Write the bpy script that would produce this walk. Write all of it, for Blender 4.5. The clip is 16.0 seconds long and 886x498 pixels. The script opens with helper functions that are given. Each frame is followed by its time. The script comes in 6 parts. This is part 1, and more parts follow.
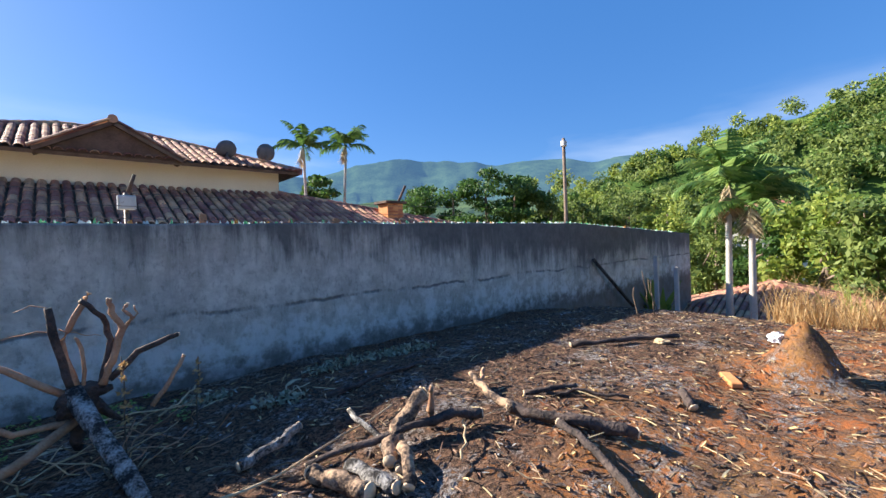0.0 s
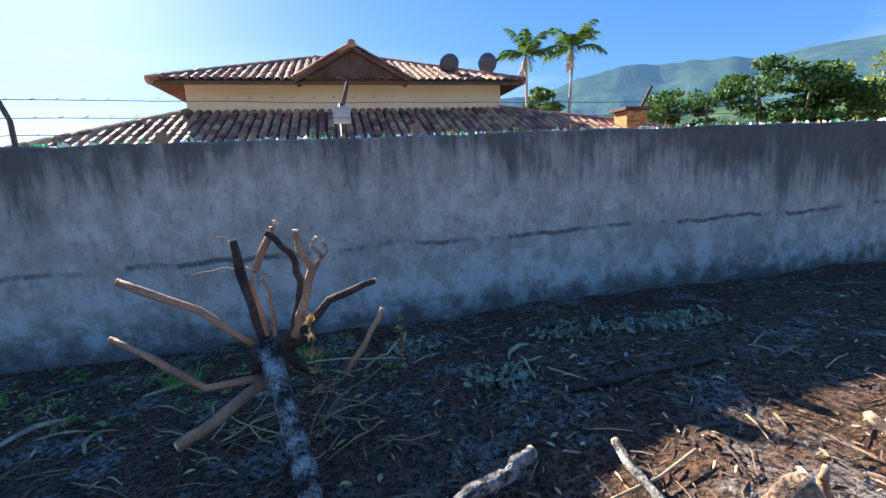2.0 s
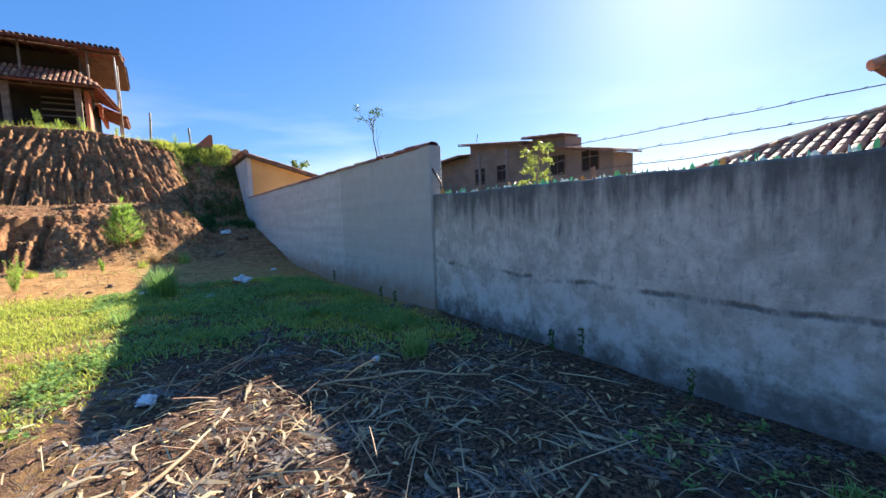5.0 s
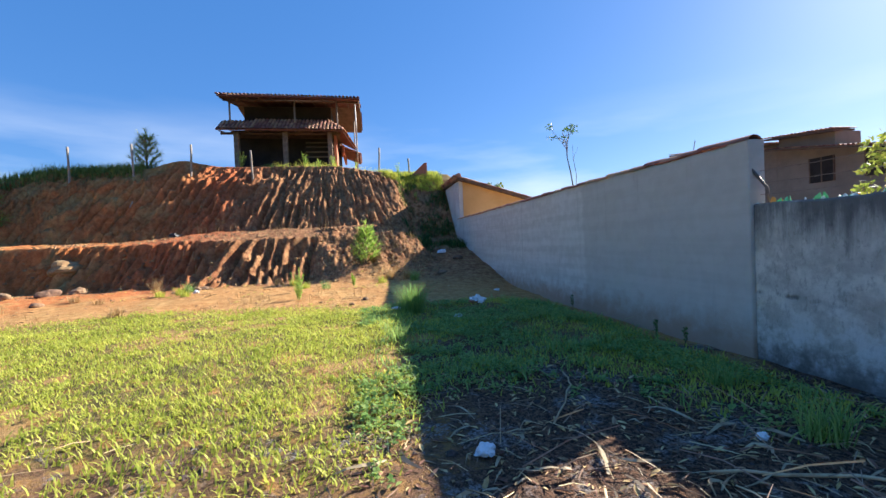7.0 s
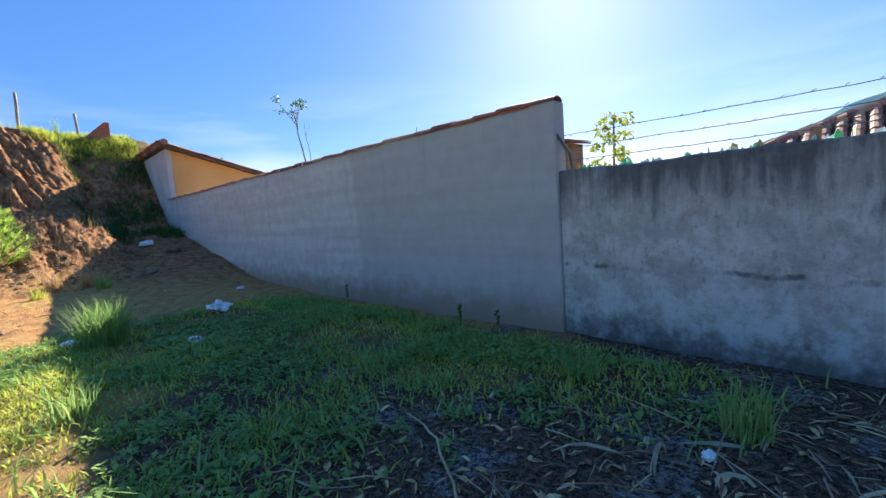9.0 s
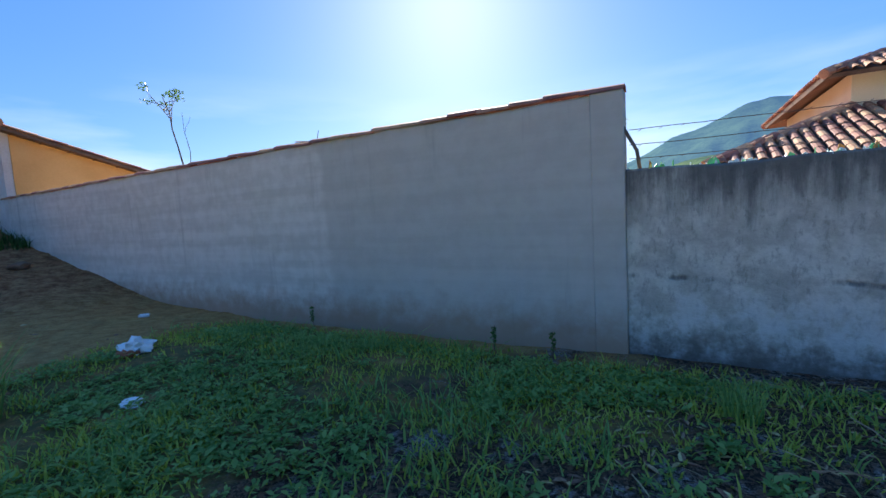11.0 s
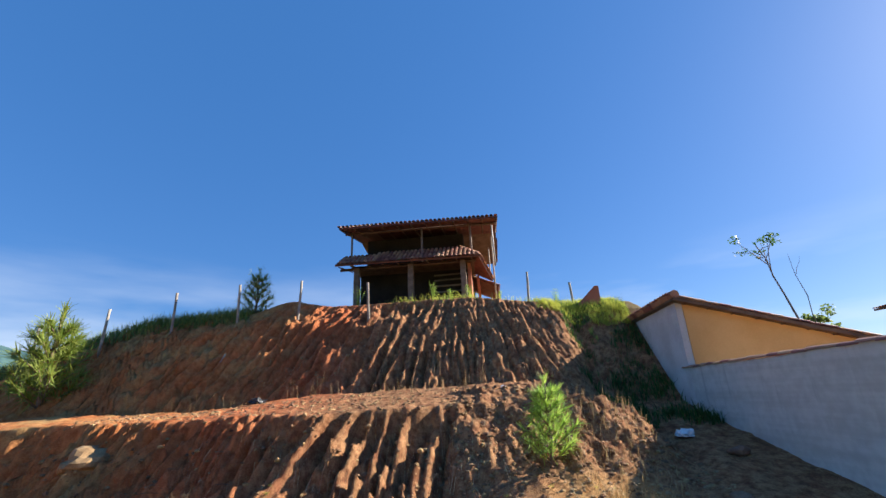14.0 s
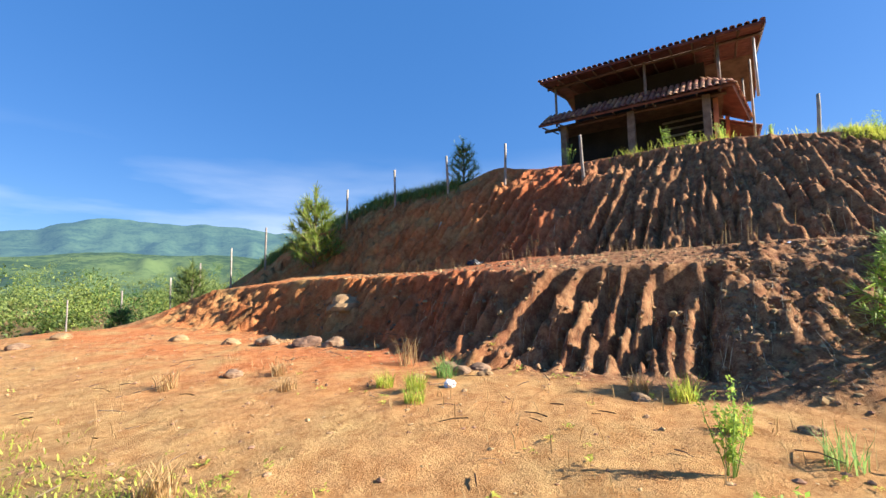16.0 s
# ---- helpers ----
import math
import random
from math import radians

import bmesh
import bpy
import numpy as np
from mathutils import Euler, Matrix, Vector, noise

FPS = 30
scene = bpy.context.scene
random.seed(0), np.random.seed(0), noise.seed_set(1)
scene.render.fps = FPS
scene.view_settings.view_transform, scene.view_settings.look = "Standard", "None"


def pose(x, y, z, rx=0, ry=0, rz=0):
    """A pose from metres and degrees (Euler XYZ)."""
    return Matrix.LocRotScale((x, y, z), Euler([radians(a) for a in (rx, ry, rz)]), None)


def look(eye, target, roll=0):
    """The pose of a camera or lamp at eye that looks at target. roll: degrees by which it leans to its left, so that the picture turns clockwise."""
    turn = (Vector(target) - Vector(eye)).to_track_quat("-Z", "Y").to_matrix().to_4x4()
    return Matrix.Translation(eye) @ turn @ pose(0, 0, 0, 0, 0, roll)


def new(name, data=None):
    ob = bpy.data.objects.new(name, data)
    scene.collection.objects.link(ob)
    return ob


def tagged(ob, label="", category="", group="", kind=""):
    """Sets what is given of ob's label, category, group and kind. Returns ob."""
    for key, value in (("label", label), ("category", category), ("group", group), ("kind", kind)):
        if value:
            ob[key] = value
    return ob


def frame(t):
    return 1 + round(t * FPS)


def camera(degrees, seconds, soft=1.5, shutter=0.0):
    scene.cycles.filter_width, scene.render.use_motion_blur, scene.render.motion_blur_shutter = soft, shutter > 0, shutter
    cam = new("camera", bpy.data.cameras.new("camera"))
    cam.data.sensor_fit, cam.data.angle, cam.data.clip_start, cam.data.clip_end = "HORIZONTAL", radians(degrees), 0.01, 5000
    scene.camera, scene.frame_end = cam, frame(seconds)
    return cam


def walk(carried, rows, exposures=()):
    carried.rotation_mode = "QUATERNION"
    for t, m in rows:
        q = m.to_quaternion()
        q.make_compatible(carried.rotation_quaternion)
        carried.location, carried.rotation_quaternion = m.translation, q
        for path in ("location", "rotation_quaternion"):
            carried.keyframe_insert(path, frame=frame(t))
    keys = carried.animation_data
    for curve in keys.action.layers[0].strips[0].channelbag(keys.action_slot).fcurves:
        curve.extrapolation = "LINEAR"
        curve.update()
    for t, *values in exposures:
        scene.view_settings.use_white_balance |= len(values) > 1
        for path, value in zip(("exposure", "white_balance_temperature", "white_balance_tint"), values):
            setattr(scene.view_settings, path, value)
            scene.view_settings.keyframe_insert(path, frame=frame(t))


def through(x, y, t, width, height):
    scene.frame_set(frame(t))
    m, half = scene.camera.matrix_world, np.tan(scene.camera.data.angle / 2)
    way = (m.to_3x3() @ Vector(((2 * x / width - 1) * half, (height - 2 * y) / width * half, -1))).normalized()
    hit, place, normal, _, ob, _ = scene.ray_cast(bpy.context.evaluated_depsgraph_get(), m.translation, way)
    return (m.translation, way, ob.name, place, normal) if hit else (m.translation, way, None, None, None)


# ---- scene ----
cam = camera(92.8, 16.0)
PATH = [
    (0, (0.131, 0.1, 1.436), (1.48, 1.576, 1.414), -2.2),
    (0.5, (0.358, 0.474, 1.412), (1.422, 2.163, 1.298), -1.5),
    (1, (0.52, 0.852, 1.376), (1.291, 2.68, 1.123), -1.4),
    (1.5, (0.676, 1.272, 1.358), (1.237, 3.162, 1.023), -2.3),
    (2, (0.661, 1.557, 1.398), (1.115, 3.474, 1.054), -2.8),
    (2.5, (0.507, 1.831, 1.415), (1.055, 3.729, 1.101), -1.9),
    (3, (0.354, 2.138, 1.45), (0.899, 4.038, 1.146), -0.2),
    (3.5, (0.094, 2.429, 1.444), (0.08, 4.415, 1.21), 1.2),
    (4, (-0.433, 2.432, 1.436), (-1.193, 4.269, 1.213), 0.7),
    (4.5, (-0.916, 2.24, 1.484), (-2.21, 3.751, 1.273), -1.1),
    (5, (-1.364, 2.169, 1.489), (-3.026, 3.269, 1.323), -2.1),
    (5.2, (-1.528, 2.199, 1.484), (-3.265, 3.179, 1.342), -2.0),
    (7.5, (-3.237, 1.073, 1.517), (-5.212, 1.382, 1.485), -2.4),
    (8, (-3.82, 1.24, 1.555), (-5.691, 1.933, 1.418), -2.6),
    (8.5, (-4.286, 1.437, 1.492), (-5.941, 2.545, 1.315), -3.6),
    (10.8, (-6.524, 1.16, 1.443), (-7.329, 2.981, 1.251), -3.0),
    (11, (-6.745, 1.194, 1.484), (-7.728, 2.927, 1.312), -3.3),
    (11.5, (-7.379, 1.095, 1.505), (-8.672, 2.616, 1.382), -5.8),
    (12, (-7.996, 0.976, 1.545), (-9.483, 2.312, 1.481), -6.2),
    (12.5, (-8.491, 0.749, 1.618), (-10.158, 1.852, 1.569), -6.4),
    (13, (-9.147, 0.545, 1.684), (-11.046, 1.161, 1.803), -5.8),
    (13.5, (-9.791, 0.257, 1.873), (-11.735, 0.308, 2.339), -2.3),
    (14, (-10.234, 0.007, 2.087), (-12.111, -0.178, 2.752), -2.7),
    (14.5, (-10.698, -0.102, 2.07), (-12.544, -0.436, 2.766), -2.5),
    (15, (-11.194, -0.254, 1.918), (-13.077, -0.755, 2.37), -1.9),
    (15.5, (-11.559, -0.537, 1.762), (-13.404, -1.269, 2.006), -0.7),
    (16, (-12.038, -0.906, 1.637), (-13.699, -2.009, 1.796), -1.1),
]
walk(cam, [(t, look(eye, target, roll)) for t, eye, target, roll in PATH],
     exposures=[(0, 1.5), (1.5, 1.75), (4.5, 1.7), (7.5, 1.5), (8.5, 1.6), (11, 1.65), (12.5, 1.6), (13.5, 1.4), (14.5, 1.25), (16, 1.5)])

# ---- sky and sun ----
SUN_AZ, SUN_EL = 27.0, 28.5          # degrees: turned from +y towards -x, and above the horizon
world = bpy.data.worlds.new("sky")
scene.world = world
world.use_nodes = True
wt = world.node_tree
sky = wt.nodes.new("ShaderNodeTexSky")
sky.sky_type, sky.sun_disc = 'NISHITA', False
sky.sun_elevation, sky.sun_rotation = radians(SUN_EL), radians(-SUN_AZ)
sky.altitude, sky.air_density, sky.dust_density, sky.ozone_density = 300, 1.0, 0.5, 4.0
deep = wt.nodes.new("ShaderNodeHueSaturation")
deep.inputs["Saturation"].default_value, deep.inputs["Hue"].default_value = 1.16, 0.510
wt.links.new(sky.outputs[0], deep.inputs["Color"])
# dry clear air: the blue keeps its depth down to the horizon
even = wt.nodes.new("ShaderNodeMix")
even.data_type = 'RGBA'
even.inputs[0].default_value = 0.66
even.inputs[7].default_value = (0.21, 0.92, 2.48, 1)
wt.links.new(deep.outputs[0], even.inputs[6])
# thin low cloud
way = wt.nodes.new("ShaderNodeTexCoord")
flat = wt.nodes.new("ShaderNodeMapping")
flat.inputs["Scale"].default_value = (1.3, 1.3, 7.0)
wt.links.new(way.outputs["Generated"], flat.inputs["Vector"])
puff = wt.nodes.new("ShaderNodeTexNoise")
puff.inputs["Scale"].default_value, puff.inputs["Detail"].default_value = 1.6, 6
wt.links.new(flat.outputs[0], puff.inputs["Vector"])
cut = wt.nodes.new("ShaderNodeMapRange")
cut.inputs[1].default_value, cut.inputs[2].default_value, cut.inputs[4].default_value = 0.46, 0.72, 0.6
wt.links.new(puff.outputs["Fac"], cut.inputs[0])
up = wt.nodes.new("ShaderNodeSeparateXYZ")
wt.links.new(way.outputs["Generated"], up.inputs[0])
band = wt.nodes.new("ShaderNodeMapRange")
band.inputs[1].default_value, band.inputs[2].default_value, band.inputs[3].default_value, band.inputs[4].default_value = 0.10, 0.30, 1.0, 0.0
wt.links.new(up.outputs[2], band.inputs[0])
veil = wt.nodes.new("ShaderNodeMath")
veil.operation = 'MULTIPLY'
wt.links.new(cut.outputs[0], veil.inputs[0])
wt.links.new(band.outputs[0], veil.inputs[1])
cloud = wt.nodes.new("ShaderNodeMix")
cloud.data_type = 'RGBA'
cloud.inputs[7].default_value = (4.2, 4.6, 5.2, 1)
wt.links.new(veil.outputs[0], cloud.inputs[0])
wt.links.new(even.outputs[2], cloud.inputs[6])
wt.links.new(cloud.outputs[2], wt.nodes["Background"].inputs[0])
wt.nodes["Background"].inputs[1].default_value = 0.094
sun = new("sun", bpy.data.lights.new("sun", 'SUN'))
sun.data.energy, sun.data.angle, sun.data.color = 5.0, radians(0.55), (1.0, 0.93, 0.82)
sun_way = Vector((-math.sin(radians(SUN_AZ)) * math.cos(radians(SUN_EL)), math.cos(radians(SUN_AZ)) * math.cos(radians(SUN_EL)), math.sin(radians(SUN_EL))))
sun.matrix_world = look(sun_way * 60, (0, 0, 0))

# ---- small tools ----
rng = np.random.default_rng(7)


def hash2(i, j, k=0):
    h = (i.astype(np.int64) * 374761393 + j.astype(np.int64) * 668265263 + k * 1442695041) & 0xFFFFFFFF
    h = ((h ^ (h >> 13)) * 1274126177) & 0xFFFFFFFF
    return ((h ^ (h >> 16)) & 0xFFFF) / 65535.0


def vnoise(x, y, k=0):
    """Smooth value noise from 0 to 1, cell size 1."""
    x, y = np.asarray(x, float), np.asarray(y, float)
    i, j = np.floor(x), np.floor(y)
    u, v = x - i, y - j
    u, v = u * u * (3 - 2 * u), v * v * (3 - 2 * v)
    a, b = hash2(i, j, k), hash2(i + 1, j, k)
    c, d = hash2(i, j + 1, k), hash2(i + 1, j + 1, k)
    return (a * (1 - u) + b * u) * (1 - v) + (c * (1 - u) + d * u) * v


def fbm(x, y, k=0, n=4):
    s, a, t = 0.0, 0.5, 0.0
    for o in range(n):
        s = s + a * vnoise(np.asarray(x) * 2 ** o, np.asarray(y) * 2 ** o, k + o)
        t += a
        a *= 0.5
    return s / t


def step(a, b, x):
    t = np.clip((np.asarray(x, float) - a) / (b - a), 0, 1)
    return t * t * (3 - 2 * t)


def mesh_ob(name, verts, faces, m, parent=None, smooth=False):
    me = bpy.data.meshes.new(name)
    me.from_pydata([tuple(v) for v in verts], [], faces)
    me.materials.append(m)
    if smooth:
        me.polygons.foreach_set("use_smooth", [True] * len(me.polygons))
    ob = new(name, me)
    ob.parent = parent
    return ob


def polys(name, quads, m, parent=None, smooth=False):
    """One mesh from an array of n separate polygons with k corners each."""
    quads = np.asarray(quads, np.float32)
    n, k = quads.shape[:2]
    me = bpy.data.meshes.new(name)
    me.vertices.add(n * k)
    me.vertices.foreach_set("co", quads.reshape(-1))
    me.loops.add(n * k)
    me.loops.foreach_set("vertex_index", np.arange(n * k, dtype=np.int32))
    me.polygons.add(n)
    me.polygons.foreach_set("loop_start", np.arange(0, n * k, k, dtype=np.int32))
    me.materials.append(m)
    me.update(calc_edges=True)
    if smooth:
        me.polygons.foreach_set("use_smooth", [True] * n)
    ob = new(name, me)
    ob.parent = parent
    return ob


def part(name, bm, m, parent=None, label="", smooth=False):
    me = bpy.data.meshes.new(name)
    bm.normal_update()
    bm.to_mesh(me)
    bm.free()
    me.materials.append(m)
    if smooth:
        me.polygons.foreach_set("use_smooth", [True] * len(me.polygons))
    ob = new(name, me)
    ob.parent = parent
    return tagged(ob, label) if label else ob


def thing(name, at, label, category, group="", rz=0.0):
    ob = new(name)
    ob.empty_display_size = 0.2
    ob.matrix_world = pose(*at, 0, 0, rz)
    return tagged(ob, label, category, group)


def box_bm(a, b, bevel=0.0, bm=None):
    bm = bm or bmesh.new()
    made = bmesh.ops.create_cube(bm, size=1)["verts"]
    for v in made:
        v.co = Vector([a[i] + (b[i] - a[i]) * (v.co[i] + 0.5) for i in range(3)])
    if bevel:
        bmesh.ops.bevel(bm, geom=list({e for v in made for e in v.link_edges}), offset=bevel, segments=1, affect='EDGES')
    return bm


def tube_data(points, radii, sides=8, rough=0.0, seed=0, cap=True):
    """Vertices and faces of a tube along a line of points."""
    r = random.Random(seed)
    pts = [Vector(p) for p in points]
    vs, fs = [], []
    for i, p in enumerate(pts):
        t = (pts[min(i + 1, len(pts) - 1)] - pts[max(i - 1, 0)]).normalized()
        a = t.cross(Vector((0, 0, 1)) if abs(t.z) < 0.9 else Vector((1, 0, 0))).normalized()
        b = t.cross(a)
        for s in range(sides):
            w = 2 * math.pi * s / sides
            q = radii[i] * (1 + rough * (r.random() - 0.5))
            vs.append(p + a * (q * math.cos(w)) + b * (q * math.sin(w)))
    for i in range(len(pts) - 1):
        for s in range(sides):
            u = (s + 1) % sides
            fs.append((i * sides + s, i * sides + u, (i + 1) * sides + u, (i + 1) * sides + s))
    if cap:
        fs.append(tuple(range(sides))[::-1])
        fs.append(tuple(range((len(pts) - 1) * sides, len(pts) * sides)))
    return vs, fs


def bend(a, b, n, wobble, seed, sag=0.0):
    """Points from a to b along a crooked line."""
    r = random.Random(seed)
    a, b = Vector(a), Vector(b)
    out = []
    for i in range(n + 1):
        t = i / n
        k = wobble if 0 < i < n else 0
        out.append(a.lerp(b, t) + Vector((r.uniform(-k, k), r.uniform(-k, k), r.uniform(-k, k) - sag * 4 * t * (1 - t))))
    return out


def limb(name, points, r0, r1, m, parent=None, sides=8, rough=0.25, seed=0, label=""):
    n = len(points)
    vs, fs = tube_data(points, [r0 + (r1 - r0) * i / (n - 1) for i in range(n)], sides, rough, seed)
    ob = mesh_ob(name, vs, fs, m, parent, smooth=True)
    return tagged(ob, label) if label else ob


def joined(datas):
    vs, fs = [], []
    for v, f in datas:
        k = len(vs)
        vs += v
        fs += [tuple(i + k for i in q) for q in f]
    return vs, fs


# ---- materials ----
def node_mat(name, rough=0.9, spec=0.25):
    m = bpy.data.materials.new(name)
    m.use_nodes = True
    b = m.node_tree.nodes["Principled BSDF"]
    b.inputs["Roughness"].default_value = rough
    b.inputs["Specular IOR Level"].default_value = spec
    return m, m.node_tree, b


def mix(nt, fac, a, b):
    n = nt.nodes.new("ShaderNodeMix")
    n.data_type = 'RGBA'
    for k, v in ((0, fac), (6, a), (7, b)):
        if isinstance(v, (tuple, float, int)):
            n.inputs[k].default_value = (*v, 1) if isinstance(v, tuple) else v
        else:
            nt.links.new(v, n.inputs[k])
    return n.outputs[2]


def ramp(nt, src, a, b, lo=0.0, hi=1.0):
    n = nt.nodes.new("ShaderNodeMapRange")
    n.inputs[1].default_value, n.inputs[2].default_value, n.inputs[3].default_value, n.inputs[4].default_value = a, b, lo, hi
    n.interpolation_type = 'SMOOTHSTEP'
    nt.links.new(src, n.inputs[0])
    return n.outputs[0]


def math_(nt, op, a, b=0.0):
    n = nt.nodes.new("ShaderNodeMath")
    n.operation = op
    for i, v in enumerate((a, b)):
        if isinstance(v, (int, float)):
            n.inputs[i].default_value = v
        else:
            nt.links.new(v, n.inputs[i])
    return n.outputs[0]


def place(nt, scale=(1, 1, 1), local=False):
    """World position (or the object's own), scaled."""
    src = nt.nodes.new("ShaderNodeTexCoord").outputs["Object"] if local else nt.nodes.new("ShaderNodeNewGeometry").outputs["Position"]
    mp = nt.nodes.new("ShaderNodeMapping")
    mp.inputs["Scale"].default_value = scale
    nt.links.new(src, mp.inputs["Vector"])
    return mp.outputs[0]


def noise_(nt, vec, scale, detail=4.0, rough=0.55):
    n = nt.nodes.new("ShaderNodeTexNoise")
    n.inputs["Scale"].default_value, n.inputs["Detail"].default_value, n.inputs["Roughness"].default_value = scale, detail, rough
    nt.links.new(vec, n.inputs["Vector"])
    return n.outputs["Fac"]


def bump_(nt, b, height, strength=0.4, distance=0.02):
    n = nt.nodes.new("ShaderNodeBump")
    n.inputs["Strength"].default_value, n.inputs["Distance"].default_value = strength, distance
    nt.links.new(height, n.inputs["Height"])
    nt.links.new(n.outputs[0], b.inputs["Normal"])


def plain(name, c1, c2, scale=3.0, fine=40.0, rough=0.85, spec=0.25, bump=0.3, dist=0.01, vary=0.0, island=False, metal=0.0, lo=0.3, hi=0.7):
    """A two-scale mottled surface; vary shifts the brightness from piece to piece."""
    m, nt, b = node_mat(name, rough, spec)
    v = place(nt)
    n1, n2 = noise_(nt, v, scale), noise_(nt, v, fine)
    f = math_(nt, 'ADD', math_(nt, 'MULTIPLY', n1, 0.65), math_(nt, 'MULTIPLY', n2, 0.35))
    col = mix(nt, ramp(nt, f, lo, hi), c1, c2)
    if vary:
        src = nt.nodes.new("ShaderNodeNewGeometry").outputs["Random Per Island"] if island else nt.nodes.new("ShaderNodeObjectInfo").outputs["Random"]
        hs = nt.nodes.new("ShaderNodeHueSaturation")
        nt.links.new(col, hs.inputs["Color"])
        nt.links.new(ramp(nt, src, 0, 1, 1 - vary, 1 + vary), hs.inputs["Value"])
        nt.links.new(ramp(nt, src, 0, 1, 0.5 - vary * 0.06, 0.5 + vary * 0.06), hs.inputs["Hue"])
        col = hs.outputs[0]
    nt.links.new(col, b.inputs["Base Color"])
    b.inputs["Metallic"].default_value = metal
    if bump:
        bump_(nt, b, n2, bump, dist)
    return m


def leaf_mat(name, c1, c2, scale=0.6, through=0.35):
    m, nt, b = node_mat(name, 0.55, 0.3)
    n1 = noise_(nt, place(nt), scale, 3)
    src = nt.nodes.new("ShaderNodeNewGeometry").outputs["Random Per Island"]
    f = math_(nt, 'ADD', math_(nt, 'MULTIPLY', n1, 0.6), math_(nt, 'MULTIPLY', src, 0.45))
    col = mix(nt, ramp(nt, f, 0.25, 0.8), c1, c2)
    nt.links.new(col, b.inputs["Base Color"])
    tr = nt.nodes.new("ShaderNodeBsdfTranslucent")
    nt.links.new(col, tr.inputs["Color"])
    ms = nt.nodes.new("ShaderNodeMixShader")
    ms.inputs[0].default_value = through
    nt.links.new(b.outputs[0], ms.inputs[1])
    nt.links.new(tr.outputs[0], ms.inputs[2])
    nt.links.new(ms.outputs[0], nt.nodes["Material Output"].inputs[0])
    return m


def glass_mat(name, c):
    m, nt, b = node_mat(name, 0.25, 0.5)
    b.inputs["Base Color"].default_value = (*c, 1)
    b.inputs["Transmission Weight"].default_value = 0.3
    b.inputs["IOR"].default_value = 1.45
    return m


def old_wall_mat():
    """Grey cement render, black mould running down from the top, a joint line low down and bare patches at the foot."""
    m, nt, b = node_mat("weathered_render", 0.95, 0.15)
    p = place(nt)
    z = nt.nodes.new("ShaderNodeSeparateXYZ")
    nt.links.new(p, z.inputs[0])
    x, h = z.outputs[0], z.outputs[2]
    big, mid, fine = noise_(nt, p, 0.9, 5), noise_(nt, p, 4.5, 6, 0.65), noise_(nt, p, 38, 4)
    col = mix(nt, ramp(nt, mid, 0.35, 0.68), (0.45, 0.42, 0.37), (0.70, 0.66, 0.59))
    col = mix(nt, ramp(nt, big, 0.5, 0.75, 0, 0.55), col, (0.31, 0.295, 0.265))
    col = mix(nt, ramp(nt, noise_(nt, place(nt, (1.6, 1, 0.8)), 9, 8, 0.75), 0.50, 0.66, 0, 0.55), col, (0.24, 0.225, 0.20))
    streak = noise_(nt, place(nt, (3.2, 1, 0.42)), 1.6, 8, 0.72)
    reach = math_(nt, 'ADD', math_(nt, 'ADD', math_(nt, 'MULTIPLY', streak, 1.9), math_(nt, 'MULTIPLY', big, 1.5)), math_(nt, 'ADD', math_(nt, 'MULTIPLY', mid, 0.9), ramp(nt, x, 1.5, 8.0, -0.2, 0.45)))
    mould = ramp(nt, math_(nt, 'SUBTRACT', math_(nt, 'ADD', h, reach), 3.12), 0.0, 0.75, 0, 0.82)
    col = mix(nt, mould, col, (0.07, 0.072, 0.075))
    wob = math_(nt, 'MULTIPLY', math_(nt, 'SUBTRACT', noise_(nt, place(nt, (1, 1, 0.2)), 1.1, 8, 0.65), 0.5), 0.26)
    line = math_(nt, 'ABSOLUTE', math_(nt, 'SUBTRACT', math_(nt, 'ADD', h, wob), 0.70))
    lm = math_(nt, 'MULTIPLY', ramp(nt, line, 0.006, 0.040, 1, 0), ramp(nt, noise_(nt, place(nt, (1.4, 1, 0.3)), 1.6, 7, 0.7), 0.40, 0.56))
    col = mix(nt, math_(nt, 'MULTIPLY', lm, 0.8), col, (0.10, 0.10, 0.105))
    low = math_(nt, 'MULTIPLY', ramp(nt, h, 0.75, 0.35), ramp(nt, mid, 0.48, 0.58))
    col = mix(nt, math_(nt, 'MULTIPLY', low, 0.55), col, (0.62, 0.61, 0.6))
    grime = math_(nt, 'MULTIPLY', ramp(nt, math_(nt, 'ADD', h, math_(nt, 'MULTIPLY', mid, 0.7)), 0.62, 0.2), 0.8)
    col = mix(nt, grime, col, (0.09, 0.075, 0.065))
    nt.links.new(col, b.inputs["Base Color"])
    bump_(nt, b, math_(nt, 'ADD', math_(nt, 'MULTIPLY', mid, 0.6), math_(nt, 'SUBTRACT', math_(nt, 'MULTIPLY', fine, 0.3), math_(nt, 'MULTIPLY', lm, 0.6))), 0.6, 0.03)
    return m


